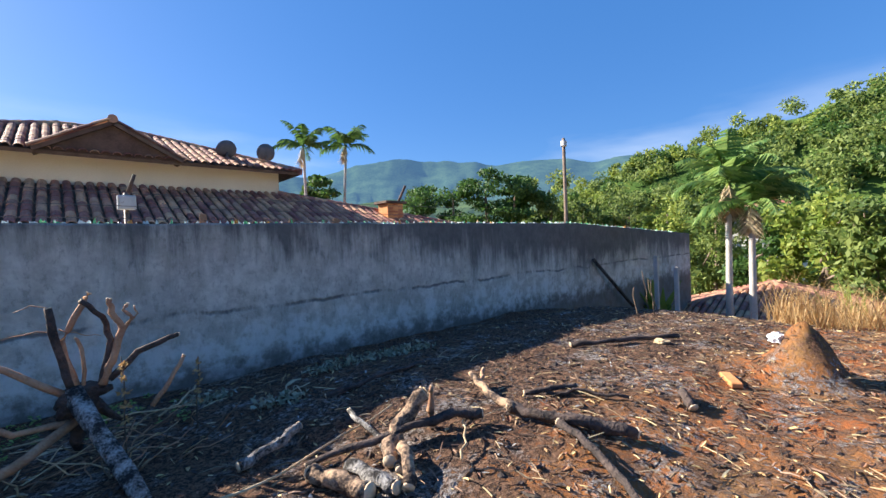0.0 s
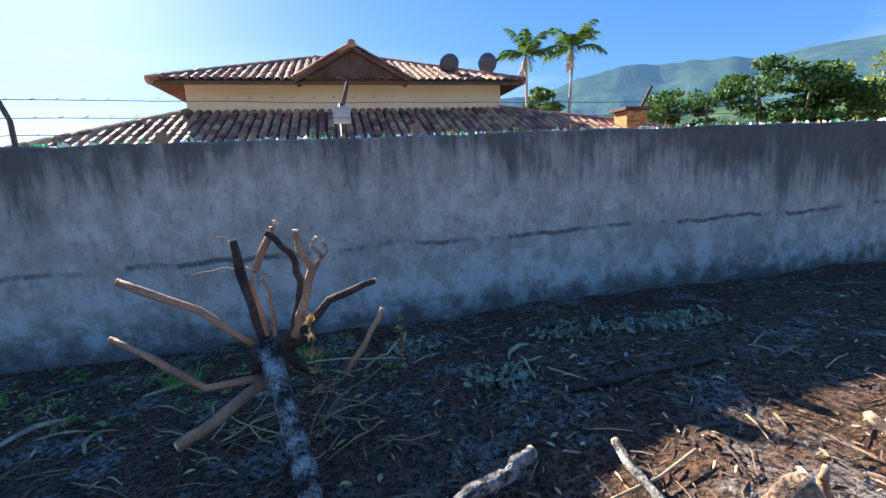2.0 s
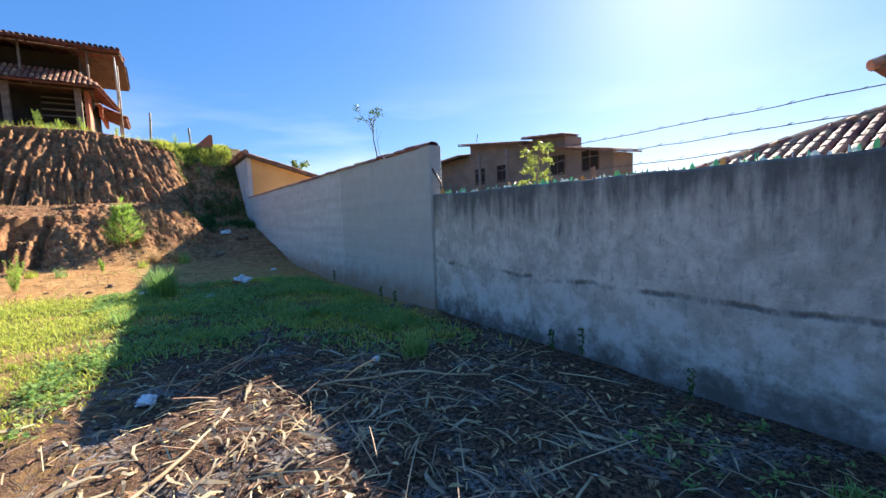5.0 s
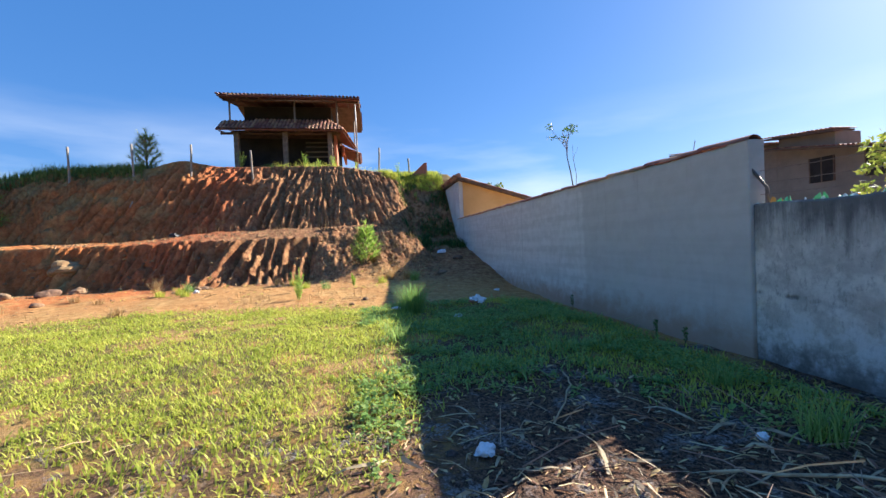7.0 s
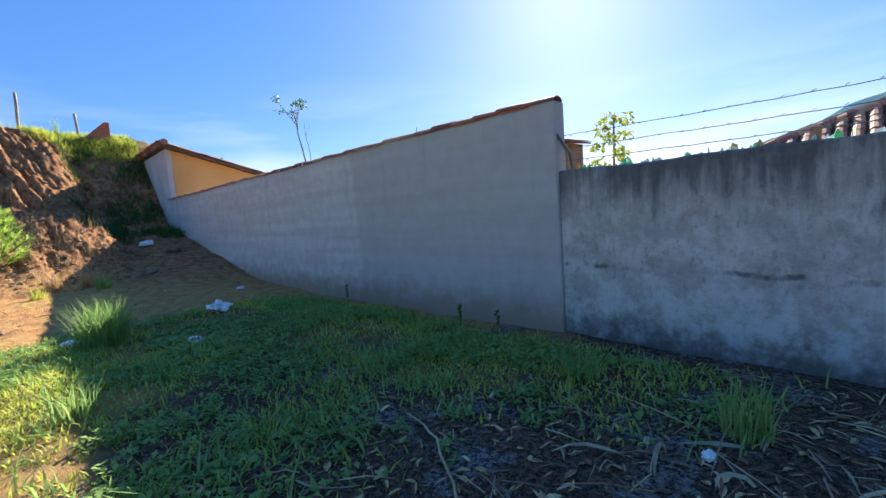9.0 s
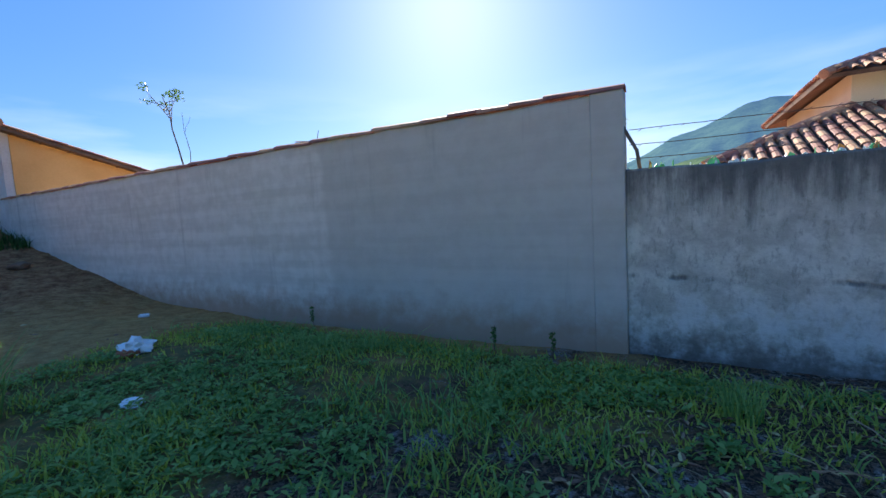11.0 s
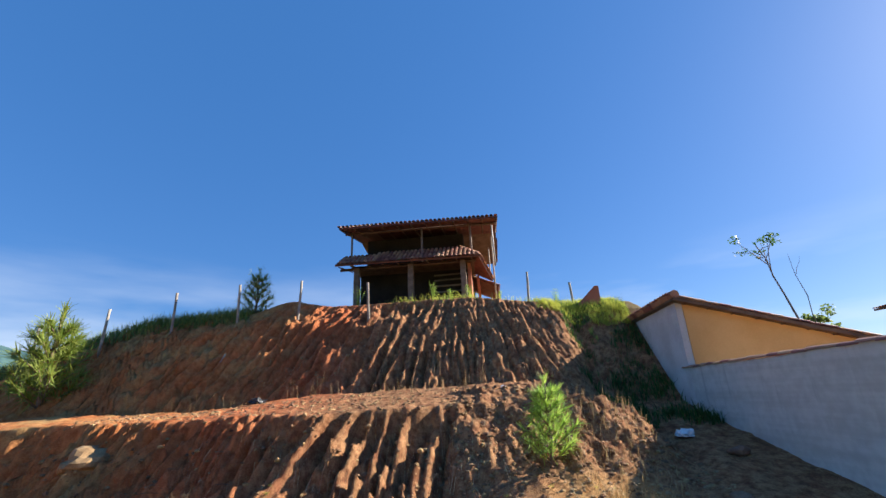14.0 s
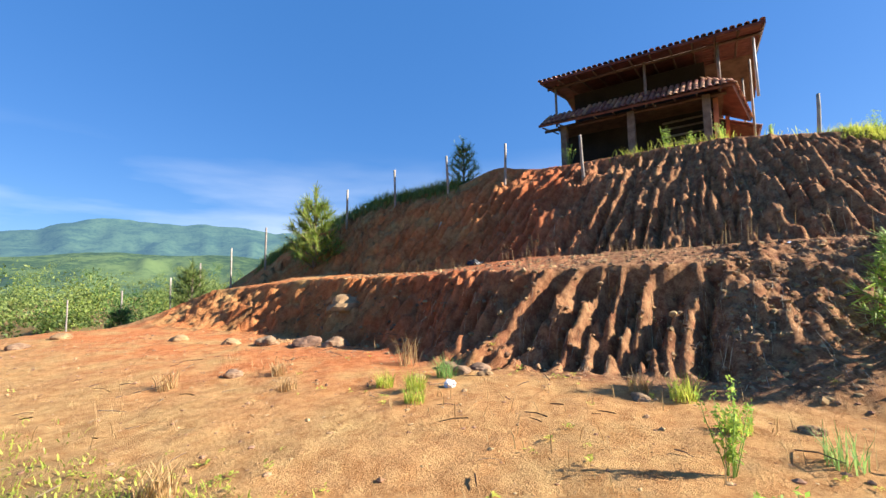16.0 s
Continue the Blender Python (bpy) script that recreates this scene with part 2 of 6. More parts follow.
def new_wall_mat():
    """Paler bare cement render with trowel bands, a darker pour and a red splash line at the foot."""
    m, nt, b = node_mat("bare_render", 0.93, 0.15)
    p = place(nt)
    z = nt.nodes.new("ShaderNodeSeparateXYZ")
    nt.links.new(p, z.inputs[0])
    x, h = z.outputs[0], z.outputs[2]
    big, mid, fine = noise_(nt, p, 0.7, 5), noise_(nt, p, 5, 6, 0.6), noise_(nt, p, 45, 4)
    bands = noise_(nt, place(nt, (0.25, 1, 6.0)), 1.1, 3)
    f = math_(nt, 'ADD', math_(nt, 'MULTIPLY', bands, 0.5), math_(nt, 'MULTIPLY', mid, 0.5))
    col = mix(nt, ramp(nt, f, 0.35, 0.65), (0.54, 0.52, 0.48), (0.68, 0.66, 0.62))
    wob = math_(nt, 'MULTIPLY', noise_(nt, place(nt, (1, 1, 1)), 1.6, 4), 0.35)
    side = ramp(nt, math_(nt, 'ADD', x, wob), -11.25, -11.1)
    col = mix(nt, math_(nt, 'MULTIPLY', side, 0.5), col, (0.44, 0.42, 0.38))
    streak = ramp(nt, noise_(nt, place(nt, (4, 1, 0.25)), 1.0, 5, 0.7), 0.52, 0.75, 0, 0.5)
    col = mix(nt, math_(nt, 'MULTIPLY', streak, ramp(nt, big, 0.4, 0.6)), col, (0.28, 0.27, 0.255))
    foot = ramp(nt, math_(nt, 'ADD', h, math_(nt, 'MULTIPLY', mid, 0.5)), 0.75, 0.2, 0, 0.75)
    col = mix(nt, foot, col, (0.38, 0.22, 0.13))
    nt.links.new(col, b.inputs["Base Color"])
    bump_(nt, b, math_(nt, 'ADD', math_(nt, 'MULTIPLY', mid, 0.5), math_(nt, 'MULTIPLY', fine, 0.3)), 0.45, 0.02)
    return m


def soil_mat():
    """Earth of the plot: tan and red soil, burnt ground with ash and litter, grass roots, dark cut clay, by the zones stored on the mesh."""
    m, nt, b = node_mat("earth", 0.97, 0.1)
    p = place(nt)
    zone = nt.nodes.new("ShaderNodeAttribute")
    zone.attribute_name = "zone"
    sep = nt.nodes.new("ShaderNodeSeparateColor")
    nt.links.new(zone.outputs["Color"], sep.inputs[0])
    burnt, green, clay = sep.outputs[0], sep.outputs[1], sep.outputs[2]
    red = zone.outputs["Alpha"]
    big, mid, fine, grit = noise_(nt, p, 0.8, 5), noise_(nt, p, 5, 6, 0.65), noise_(nt, p, 28, 5, 0.7), noise_(nt, p, 95, 4, 0.7)
    f = math_(nt, 'ADD', math_(nt, 'MULTIPLY', mid, 0.5), math_(nt, 'ADD', math_(nt, 'MULTIPLY', fine, 0.3), math_(nt, 'MULTIPLY', grit, 0.2)))
    col = mix(nt, ramp(nt, f, 0.38, 0.62), (0.37, 0.19, 0.07), (0.60, 0.38, 0.16))
    col = mix(nt, ramp(nt, noise_(nt, p, 1.7, 7, 0.7), 0.52, 0.70, 0, 0.6), col, (0.34, 0.22, 0.10))
    redc = mix(nt, ramp(nt, f, 0.38, 0.62), (0.40, 0.12, 0.04), (0.62, 0.25, 0.095))
    col = mix(nt, math_(nt, 'MULTIPLY', red, ramp(nt, big, 0.3, 0.6)), col, redc)
    clayc = mix(nt, ramp(nt, f, 0.40, 0.60), (0.13, 0.075, 0.038), (0.46, 0.29, 0.145))
    clayc = mix(nt, ramp(nt, noise_(nt, p, 2.6, 6, 0.7), 0.48, 0.64, 0, 0.75), clayc, mix(nt, ramp(nt, f, 0.4, 0.6), (0.09, 0.045, 0.028), (0.26, 0.12, 0.065)))
    clayr = mix(nt, ramp(nt, f, 0.38, 0.62), (0.34, 0.085, 0.035), (0.62, 0.20, 0.085))
    col = mix(nt, clay, col, mix(nt, red, clayc, clayr))
    col = mix(nt, math_(nt, 'MULTIPLY', green, ramp(nt, mid, 0.3, 0.55)), col, (0.17, 0.14, 0.06))
    char = mix(nt, ramp(nt, fine, 0.40, 0.64), (0.042, 0.029, 0.024), (0.25, 0.135, 0.082))
    char = mix(nt, ramp(nt, grit, 0.54, 0.66, 0, 0.8), char, (0.36, 0.24, 0.16))
    ash = math_(nt, 'MULTIPLY', ramp(nt, noise_(nt, p, 2.1, 6, 0.7), 0.50, 0.62), ramp(nt, fine, 0.42, 0.56, 0, 0.85))
    char = mix(nt, ash, char, mix(nt, ramp(nt, grit, 0.4, 0.6), (0.16, 0.15, 0.145), (0.46, 0.44, 0.42)))
    cover = ramp(nt, math_(nt, 'ADD', math_(nt, 'MULTIPLY', math_(nt, 'ADD', mid, fine), 0.5), math_(nt, 'MULTIPLY', burnt, 0.36)), 0.56, 0.72)
    col = mix(nt, math_(nt, 'MULTIPLY', ramp(nt, burnt, 0.0, 0.3), cover), col, char)
    nt.links.new(col, b.inputs["Base Color"])
    bump_(nt, b, math_(nt, 'ADD', math_(nt, 'MULTIPLY', fine, 0.65), math_(nt, 'MULTIPLY', grit, 0.35)), 1.0, 0.05)
    return m


def hill_mat(name, c1, c2, haze_glow=None, amount=0.0):
    m, nt, b = node_mat(name, 1.0, 0.0)
    p = place(nt)
    f = math_(nt, 'ADD', math_(nt, 'MULTIPLY', noise_(nt, p, 0.02, 6, 0.6), 0.6), math_(nt, 'MULTIPLY', noise_(nt, p, 0.16, 5, 0.7), 0.4))
    nt.links.new(mix(nt, ramp(nt, f, 0.38, 0.62), c1, c2), b.inputs["Base Color"])
    # emission imitates the blue haze of distance
    if haze_glow:
        b.inputs["Emission Color"].default_value = (*haze_glow, 1)
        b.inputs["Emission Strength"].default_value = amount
    return m


EARTH, OLD_WALL, NEW_WALL = soil_mat(), old_wall_mat(), new_wall_mat()
TILE = plain("clay_tile", (0.26, 0.115, 0.08), (0.54, 0.27, 0.175), 1.5, 30, 0.75, 0.25, 0.2, 0.01, 0.35, island=True)
TILE_P = plain("clay_tile_piece", (0.26, 0.115, 0.08), (0.54, 0.27, 0.175), 1.5, 30, 0.75, 0.25, 0.2, 0.01, 0.35)
CREAM = plain("cream_paint", (0.70, 0.58, 0.42), (0.80, 0.68, 0.52), 0.6, 25, 0.8)
ORANGE = plain("orange_paint", (0.72, 0.40, 0.14), (0.82, 0.50, 0.20), 0.8, 25, 0.8)
PALE = plain("pale_render", (0.52, 0.50, 0.48), (0.72, 0.71, 0.69), 1.2, 25, 0.9)
TAN = plain("tan_paint", (0.20, 0.16, 0.13), (0.30, 0.24, 0.19), 0.8, 20, 0.85)
REDWALL = plain("red_block", (0.45, 0.15, 0.09), (0.58, 0.23, 0.14), 1.5, 25, 0.9)
WOOD = plain("dark_timber", (0.09, 0.055, 0.04), (0.19, 0.12, 0.085), 3, 30, 0.8, vary=0.15)
GREYWOOD = plain("grey_post", (0.24, 0.20, 0.165), (0.40, 0.35, 0.30), 5, 50, 0.9, vary=0.2)
CONCRETE = plain("concrete", (0.36, 0.34, 0.32), (0.52, 0.50, 0.47), 4, 50, 0.95)
BRICK = plain("brick", (0.48, 0.16, 0.07), (0.62, 0.26, 0.12), 4, 40, 0.9, vary=0.2)
# near-black base colour stands in for the shade inside rooms
ROOM_SHADE = plain("painted_room_shade", (0.022, 0.018, 0.016), (0.05, 0.04, 0.035), 1, 15, 0.9)
REDWOOD = plain("red_rafter", (0.09, 0.035, 0.028), (0.20, 0.08, 0.06), 3, 30, 0.8, vary=0.15)
BARK = plain("bare_wood", (0.31, 0.15, 0.085), (0.54, 0.33, 0.20), 6, 60, 0.8, bump=0.5)
CUT = plain("cut_wood", (0.68, 0.48, 0.30), (0.80, 0.62, 0.42), 10, 60, 0.8)
CHAR = plain("charred_bark", (0.030, 0.027, 0.026), (0.14, 0.10, 0.085), 7, 45, 0.95, bump=0.8, dist=0.03)
ASHBARK = plain("ashy_bark", (0.03, 0.026, 0.024), (0.52, 0.48, 0.44), 11, 70, 0.95, bump=0.9, dist=0.02, lo=0.40, hi=0.66)
LOGWOOD = plain("scorched_wood", (0.05, 0.035, 0.03), (0.50, 0.33, 0.21), 8, 55, 0.9, bump=0.9, dist=0.02, lo=0.40, hi=0.62)
STRAW = plain("straw", (0.34, 0.21, 0.12), (0.62, 0.46, 0.29), 4, 40, 0.8, vary=0.4, island=True, bump=0)
TWIG = plain("burnt_twig", (0.05, 0.04, 0.035), (0.26, 0.17, 0.11), 2, 40, 0.9, vary=0.4, island=True, bump=0)
CLOD = plain("clod", (0.15, 0.085, 0.045), (0.42, 0.26, 0.135), 2, 30, 1.0, vary=0.25, island=True)
PEBBLE = plain("pebble", (0.26, 0.14, 0.07), (0.48, 0.30, 0.17), 3, 30, 0.95, vary=0.3, island=True)
STONE = plain("stone", (0.14, 0.08, 0.05), (0.32, 0.20, 0.125), 5, 30, 0.95, vary=0.2)
PLASTIC = plain("white_plastic", (0.72, 0.72, 0.74), (0.85, 0.85, 0.86), 6, 40, 0.45, 0.4)
BLACKBAG = plain("black_plastic", (0.02, 0.02, 0.022), (0.05, 0.05, 0.055), 6, 40, 0.35, 0.5)
STEEL = plain("rusty_steel", (0.16, 0.12, 0.10), (0.26, 0.21, 0.18), 8, 60, 0.6, metal=0.5)
DISH = plain("grey_enamel", (0.09, 0.095, 0.11), (0.15, 0.155, 0.17), 3, 30, 0.6)
ALU = plain("painted_metal", (0.38, 0.39, 0.41), (0.50, 0.51, 0.53), 4, 30, 0.5)
GRASS = leaf_mat("grass_blade", (0.34, 0.41, 0.06), (0.66, 0.66, 0.13), 0.9, 0.5)
LUSH = leaf_mat("lush_blade", (0.17, 0.31, 0.08), (0.38, 0.52, 0.16), 0.8, 0.5)
DRYGRASS = leaf_mat("dry_blade", (0.38, 0.22, 0.09), (0.60, 0.42, 0.20), 0.8, 0.35)
LEAF_DARK = leaf_mat("dark_leaf", (0.035, 0.085, 0.022), (0.12, 0.22, 0.05), 0.25, 0.4)
LEAF = leaf_mat("forest_leaf", (0.08, 0.14, 0.035), (0.30, 0.36, 0.10), 0.16, 0.45)
LEAF_LIGHT = leaf_mat("yellow_leaf", (0.14, 0.22, 0.035), (0.38, 0.42, 0.09), 0.3, 0.4)
PALM_LEAF = leaf_mat("palm_leaf", (0.08, 0.18, 0.05), (0.30, 0.42, 0.12), 0.7, 0.45)
PALM_DEAD = leaf_mat("dead_palm_leaf", (0.40, 0.30, 0.18), (0.62, 0.50, 0.32), 0.7, 0.3)
PINE = leaf_mat("pine_needle", (0.26, 0.42, 0.07), (0.52, 0.66, 0.13), 1.0, 0.6)
DEADLEAF = plain("dead_leaf", (0.20, 0.095, 0.045), (0.60, 0.38, 0.21), 6, 50, 0.8, vary=0.55, island=True, bump=0)
ASHFLAKE = plain("ash_flake", (0.20, 0.19, 0.18), (0.52, 0.50, 0.47), 6, 50, 0.95, vary=0.4, island=True, bump=0)
PALE_LEAF = leaf_mat("grey_green_leaf", (0.22, 0.23, 0.15), (0.44, 0.45, 0.34), 2.0, 0.3)
PALM_TRUNK = plain("palm_trunk", (0.38, 0.34, 0.30), (0.58, 0.54, 0.49), 2, 25, 0.9)
TRUNK = plain("tree_bark", (0.14, 0.10, 0.075), (0.28, 0.21, 0.16), 4, 30, 0.95)
G_GREEN, G_CLEAR, G_AMBER = glass_mat("green_glass", (0.25, 0.75, 0.35)), glass_mat("clear_glass", (0.85, 0.93, 0.90)), glass_mat("amber_glass", (0.75, 0.40, 0.12))
FOREST = hill_mat("forest_floor", (0.035, 0.07, 0.02), (0.09, 0.14, 0.035))
# far range and green hills: bluish emission stands in for haze
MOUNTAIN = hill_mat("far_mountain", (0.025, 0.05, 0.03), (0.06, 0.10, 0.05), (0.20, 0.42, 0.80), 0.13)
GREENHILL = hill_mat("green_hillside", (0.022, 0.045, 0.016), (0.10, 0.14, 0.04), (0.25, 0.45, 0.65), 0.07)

# ---- the lie of the land ----
def land_base(x, y):
    """Height of the smooth ground, metres; arrays or numbers."""
    x, y = np.broadcast_arrays(np.asarray(x, float), np.asarray(y, float))
    d = -x + 0.45
    foot = np.interp(y, [-24, -16, -12, -8, -4.5, -1.4, 0.4, 1.6, 3.2], [18.6, 19.8, 20.2, 19.4, 18.6, 19.3, 18.5, 18.5, 18.9])
    lip = foot + np.interp(y, [-24, -12, -1.6, 0.4, 3.2], [2.2, 1.7, 1.9, 3.5, 3.2])
    hb = np.interp(y, [-27, -22, -18, -13, -4, 0, 1.5, 2.6, 3.3, 3.75, 4.2], [-0.6, 0.5, 1.45, 1.8, 1.85, 1.95, 1.95, 1.9, 1.7, 1.2, 0.4])
    back = np.interp(y, [-32, -24, -16, -10, -6, 1.5, 3.5], [-1.0, 1.0, 2.1, 2.0, 2.35, 2.5, 1.5])
    mid = np.interp(y, [-40, -30, -24, -18, -14, -4, 2, 5], [-0.6, 1.5, 3.0, 4.5, 5.2, 5.3, 5.0, 4.4])
    crest = np.interp(y, [-45, -37, -30, -26, -22, -19, -15.5, -9.5, -7, -1, 2, 5], [-1.2, 0.8, 2.5, 3.5, 4.4, 5.1, 5.9, 6.0, 6.15, 6.2, 5.8, 5.2])
    top = np.interp(y, [-45, -37, -30, -22, -14, -8, -1, 5, 8, 12], [-1.5, 0.3, 1.9, 4.0, 6.0, 6.25, 6.3, 5.6, 4.2, 3.6])
    start = 0.18 * step(13, 18, d)
    z = np.select(
        [d < foot, d < lip, d < 24.9, d < 27.6, d < 28.8, d < 31.5],
        [start,
         0.18 + (hb - 0.18) * np.clip((d - foot) / (lip - foot), 0, 1) ** 1.3,
         hb + (back - hb) * (d - lip) / (24.9 - lip),
         back + (mid - back) * (d - 24.9) / 2.7,
         mid + (crest - mid) * (d - 27.6) / 1.2,
         crest + (top - crest) * (d - 28.8) / 2.7], top)
    gully = np.interp(d, [14, 17, 19, 21.2, 23.5, 25.4, 26.4, 27.6, 29, 30.4, 60], [0.0, 0.10, 0.38, 0.82, 1.2, 1.7, 2.6, 3.8, 5.3, 5.9, 7.5])
    z = z + (gully - z) * step(3.1, 4.0, y - 0.4 + 0.75 * step(24.0, 25.5, d))
    yard = np.interp(d, [6, 12, 24, 34, 60], [-0.1, 0.0, 1.0, 3.2, 6.5])
    z = z + (yard - z) * step(6.3, 8.6, y)
    z = z - 0.14 * step(4.2, 5.8, y) * (1 - step(16, 20, d))
    z = z - np.interp(x, [8.2, 9.6, 13, 20, 45, 90, 300], [0, 0.15, 1.3, 3.6, 4.5, 3.5, 3.0])
    z = z - 2.8 * step(18, 45, -y) * (1 - step(20, 30, d) * 0.3)
    z = z - np.interp(y, [25, 60], [0, 2.0])
    return z


def slope_mask(x, y):
    e = 0.25
    g = np.hypot(land_base(x + e, y) - land_base(x - e, y), land_base(x, y + e) - land_base(x, y - e)) / (2 * e)
    return step(0.35, 0.75, g) * step(15.5, 18, -np.asarray(x, float)) * step(-40, -30, y) * (1 - step(5.0, 6.0, y))


def land(x, y):
    x, y = np.broadcast_arrays(np.asarray(x, float), np.asarray(y, float))
    z = land_base(x, y)
    near = np.exp(-((np.maximum(np.abs(x + 9) - 24, 0)) / 12) ** 2) * np.exp(-(np.maximum(np.abs(y + 6) - 16, 0) / 10) ** 2)
    z = z + near * ((fbm(x * 0.7, y * 0.7, 1) - 0.5) * 0.10 + (fbm(x * 4, y * 4, 5) - 0.5) * 0.06)
    m = slope_mask(x, y)
    lean = np.interp(y, [-12, -6, -2, 0, 3], [-0.75, -0.50, -0.12, 0.15, 0.65])
    fan = y + lean * np.where(-x > 24.6, -x - 27, -x - 21)
    u = fan * 1.9 + 2.8 * fbm(y * 0.5, x * 0.25, 11, 3) + 0.9 * fbm(x * 1.1, y * 1.3, 14, 3)
    u2 = fan * 4.6 + 2.6 * fbm(y * 0.9, x * 0.8, 16, 3)
    tooth = np.abs(2 * (u - np.floor(u)) - 1) ** (1.1 + 1.8 * vnoise(np.floor(u) * 1.3, x * 0.3, 17))
    depth = (1 + 0.9 * step(-4, -7.5, y)) * (0.10 + (0.62 + 0.30 * step(24, 25.5, -x)) * vnoise(np.floor(u) * 0.77, x * 0.4, 12))
    loose = step(-1.6, -0.4, y) * (1 - step(23.0, 24.5, -x))
    patch = (0.60 + 0.75 * step(0.36, 0.60, fbm(x * 0.6, y * 0.55, 18, 3))) * (1 - 0.85 * step(1.8, 2.8, y))
    z = z - m * patch * (depth * tooth + 0.26 * (0.3 + fbm(x, y, 19, 2)) * np.abs(2 * (u2 - np.floor(u2)) - 1) ** 1.5) * (1 - 0.8 * loose)
    rough = np.clip(m + loose * step(19.5, 21, -x) * (1 - step(3.6, 4.4, y)), 0, 1)
    z = z + rough * ((fbm(x * 1.9, y * 1.9, 20) - 0.5) * (0.50 - 0.15 * loose) + (fbm(x * 6, y * 6, 25, 3) - 0.5) * (0.30 + 0.02 * loose))
    z = z + 0.10 * step(19, 21, -x) * (1 - step(24.5, 25.5, -x)) * (fbm(x * 3, y * 3, 31) - 0.5)
    z = z + 0.5 * np.exp(-(((x + 28.5) / 1.2) ** 2 + ((y + 8.9) / 1.3) ** 2))
    z = z + np.exp(-(((x - 5.25) / 0.22) ** 2 + ((y - 0.72) / 0.24) ** 2)) * (0.50 + 0.10 * (vnoise(x * 9, y * 9, 40) - 0.5))
    z = z + np.exp(-(((x - 5.35) / 0.5) ** 2 + ((y - 1.0) / 0.45) ** 2)) * 0.14
    z = z + 0.15 * step(1.0, 2.6, x) * (1 - step(7, 9, x)) * step(0.6, 2.0, y) * (1 - step(3.8, 5.2, y))
    return z


def ground_at(x, y):
    return float(land(x, y))


def axis(lo, hi, s, far):
    mids = np.arange(lo, hi + s / 2, s)
    g = s * 1.22 ** np.arange(1, 60)
    out = np.cumsum(g)
    out = out[out < far]
    return np.concatenate([lo - out[::-1], mids, hi + out])


gx = axis(-31.5, 10.5, 0.11, 2600)
gx = np.unique(np.concatenate([gx, (gx[:-1] + gx[1:])[(gx[:-1] > -29.4) & (gx[1:] < -18.2)] / 2]))
gy = axis(-20.0, 6.2, 0.085, 2600)
gy = np.unique(np.concatenate([gy, (gy[:-1] + gy[1:])[(gy[:-1] > -13) & (gy[1:] < 4.2)] / 2]))
X, Y = np.meshgrid(gx, gy)
Z = land(X, Y)
nx, ny = len(gx), len(gy)
ids = np.arange(nx * ny).reshape(ny, nx)
quads = np.stack([ids[:-1, :-1], ids[:-1, 1:], ids[1:, 1:], ids[1:, :-1]], -1).reshape(-1, 4)
me = bpy.data.meshes.new("ground")
me.vertices.add(nx * ny)
me.vertices.foreach_set("co", np.stack([X, Y, Z], -1).astype(np.float32).reshape(-1))
me.loops.add(quads.size)
me.loops.foreach_set("vertex_index", quads.astype(np.int32).reshape(-1))
me.polygons.add(len(quads))
me.polygons.foreach_set("loop_start", np.arange(0, quads.size, 4, dtype=np.int32))
me.materials.append(EARTH)
me.update(calc_edges=True)
me.polygons.foreach_set("use_smooth", [True] * len(quads))


def burnt_zone(x, y):
    edge = 1.2 * (fbm(x * 0.5, y * 0.5, 50) - 0.5)
    return step(-7.6, -5.6, x + edge + 1.9 * step(1.0, 1.9, y) * (1 - step(3.2, 4.2, y))) * (0.45 + 0.55 * step(1.0, 2.8, y + edge)) * (1 - step(8, 11, x))


def grass_zone(x, y):
    edge = 2.2 * (fbm(x * 0.45, y * 0.45, 53) - 0.5)
    patch = step(-14.2, -12.4, x + edge) * (1 - step(-6.6, -5.0, x + edge + 0.25 * np.minimum(y - 1.5, 0) + 1.9 * step(1.0, 1.9, y) * (1 - step(3.2, 4.0, y))))
    bare = step(0.58, 0.74, fbm(x * 1.5, y * 1.5, 56))
    crest = step(27.9, 28.8, -x) * (step(1.0, 2.4, y) + step(-8.5, -11.5, y))
    return np.clip(patch * (1 - 0.75 * bare) * step(-12, -7, y + edge) * (1 - step(5.2, 5.8, y)) + crest, 0, 1)


zone = np.zeros((ny, nx, 4), np.float32)
zone[..., 0] = np.clip(burnt_zone(X, Y) + 0.55 * step(1.6, 2.6, Y) * step(-10.5, -8.0, X) * step(0.44, 0.58, fbm(X * 0.8, Y * 0.8, 90)) * (1 - step(0, 2, X)), 0, 1)
zone[..., 1] = np.clip(grass_zone(X, Y) + step(20, 40, np.hypot(X + 9, Y)) * (1 - step(16, 22, -X) * step(-30, -24, Y)), 0, 1)
zone[..., 2] = np.clip(step(17.8, 18.8, -X + 0.8 * (fbm(X, Y, 60) - 0.5) - 0.9 * step(-0.5, 2, Y)) * step(-11, -5, Y + 2.5 * (fbm(X * 0.6, Y * 0.6, 61) - 0.5)) + step(2.6, 3.6, Y) * step(15, 19, -X), 0, 1)
zone[..., 3] = np.clip(step(-3.0, -8.5, Y) * step(14, 18, -X) + step(-5.2, -7.4, Y + (fbm(X, Y, 62) - 0.5)) * step(25.2, 26.2, -X) + 0.25 * step(12, 15, -X) + 0.9 * step(7, 9.5, X) + 1.0 * step(0.0, 2.0, X) * (1 - step(2.5, 4.5, Y)), 0, 1)
at = me.attributes.new("zone", 'FLOAT_COLOR', 'POINT')
at.data.foreach_set("color", zone.reshape(-1))
tagged(new("ground", me), "red and tan earth plot with burnt patches and a terraced cut bank", "ground", kind="structure")

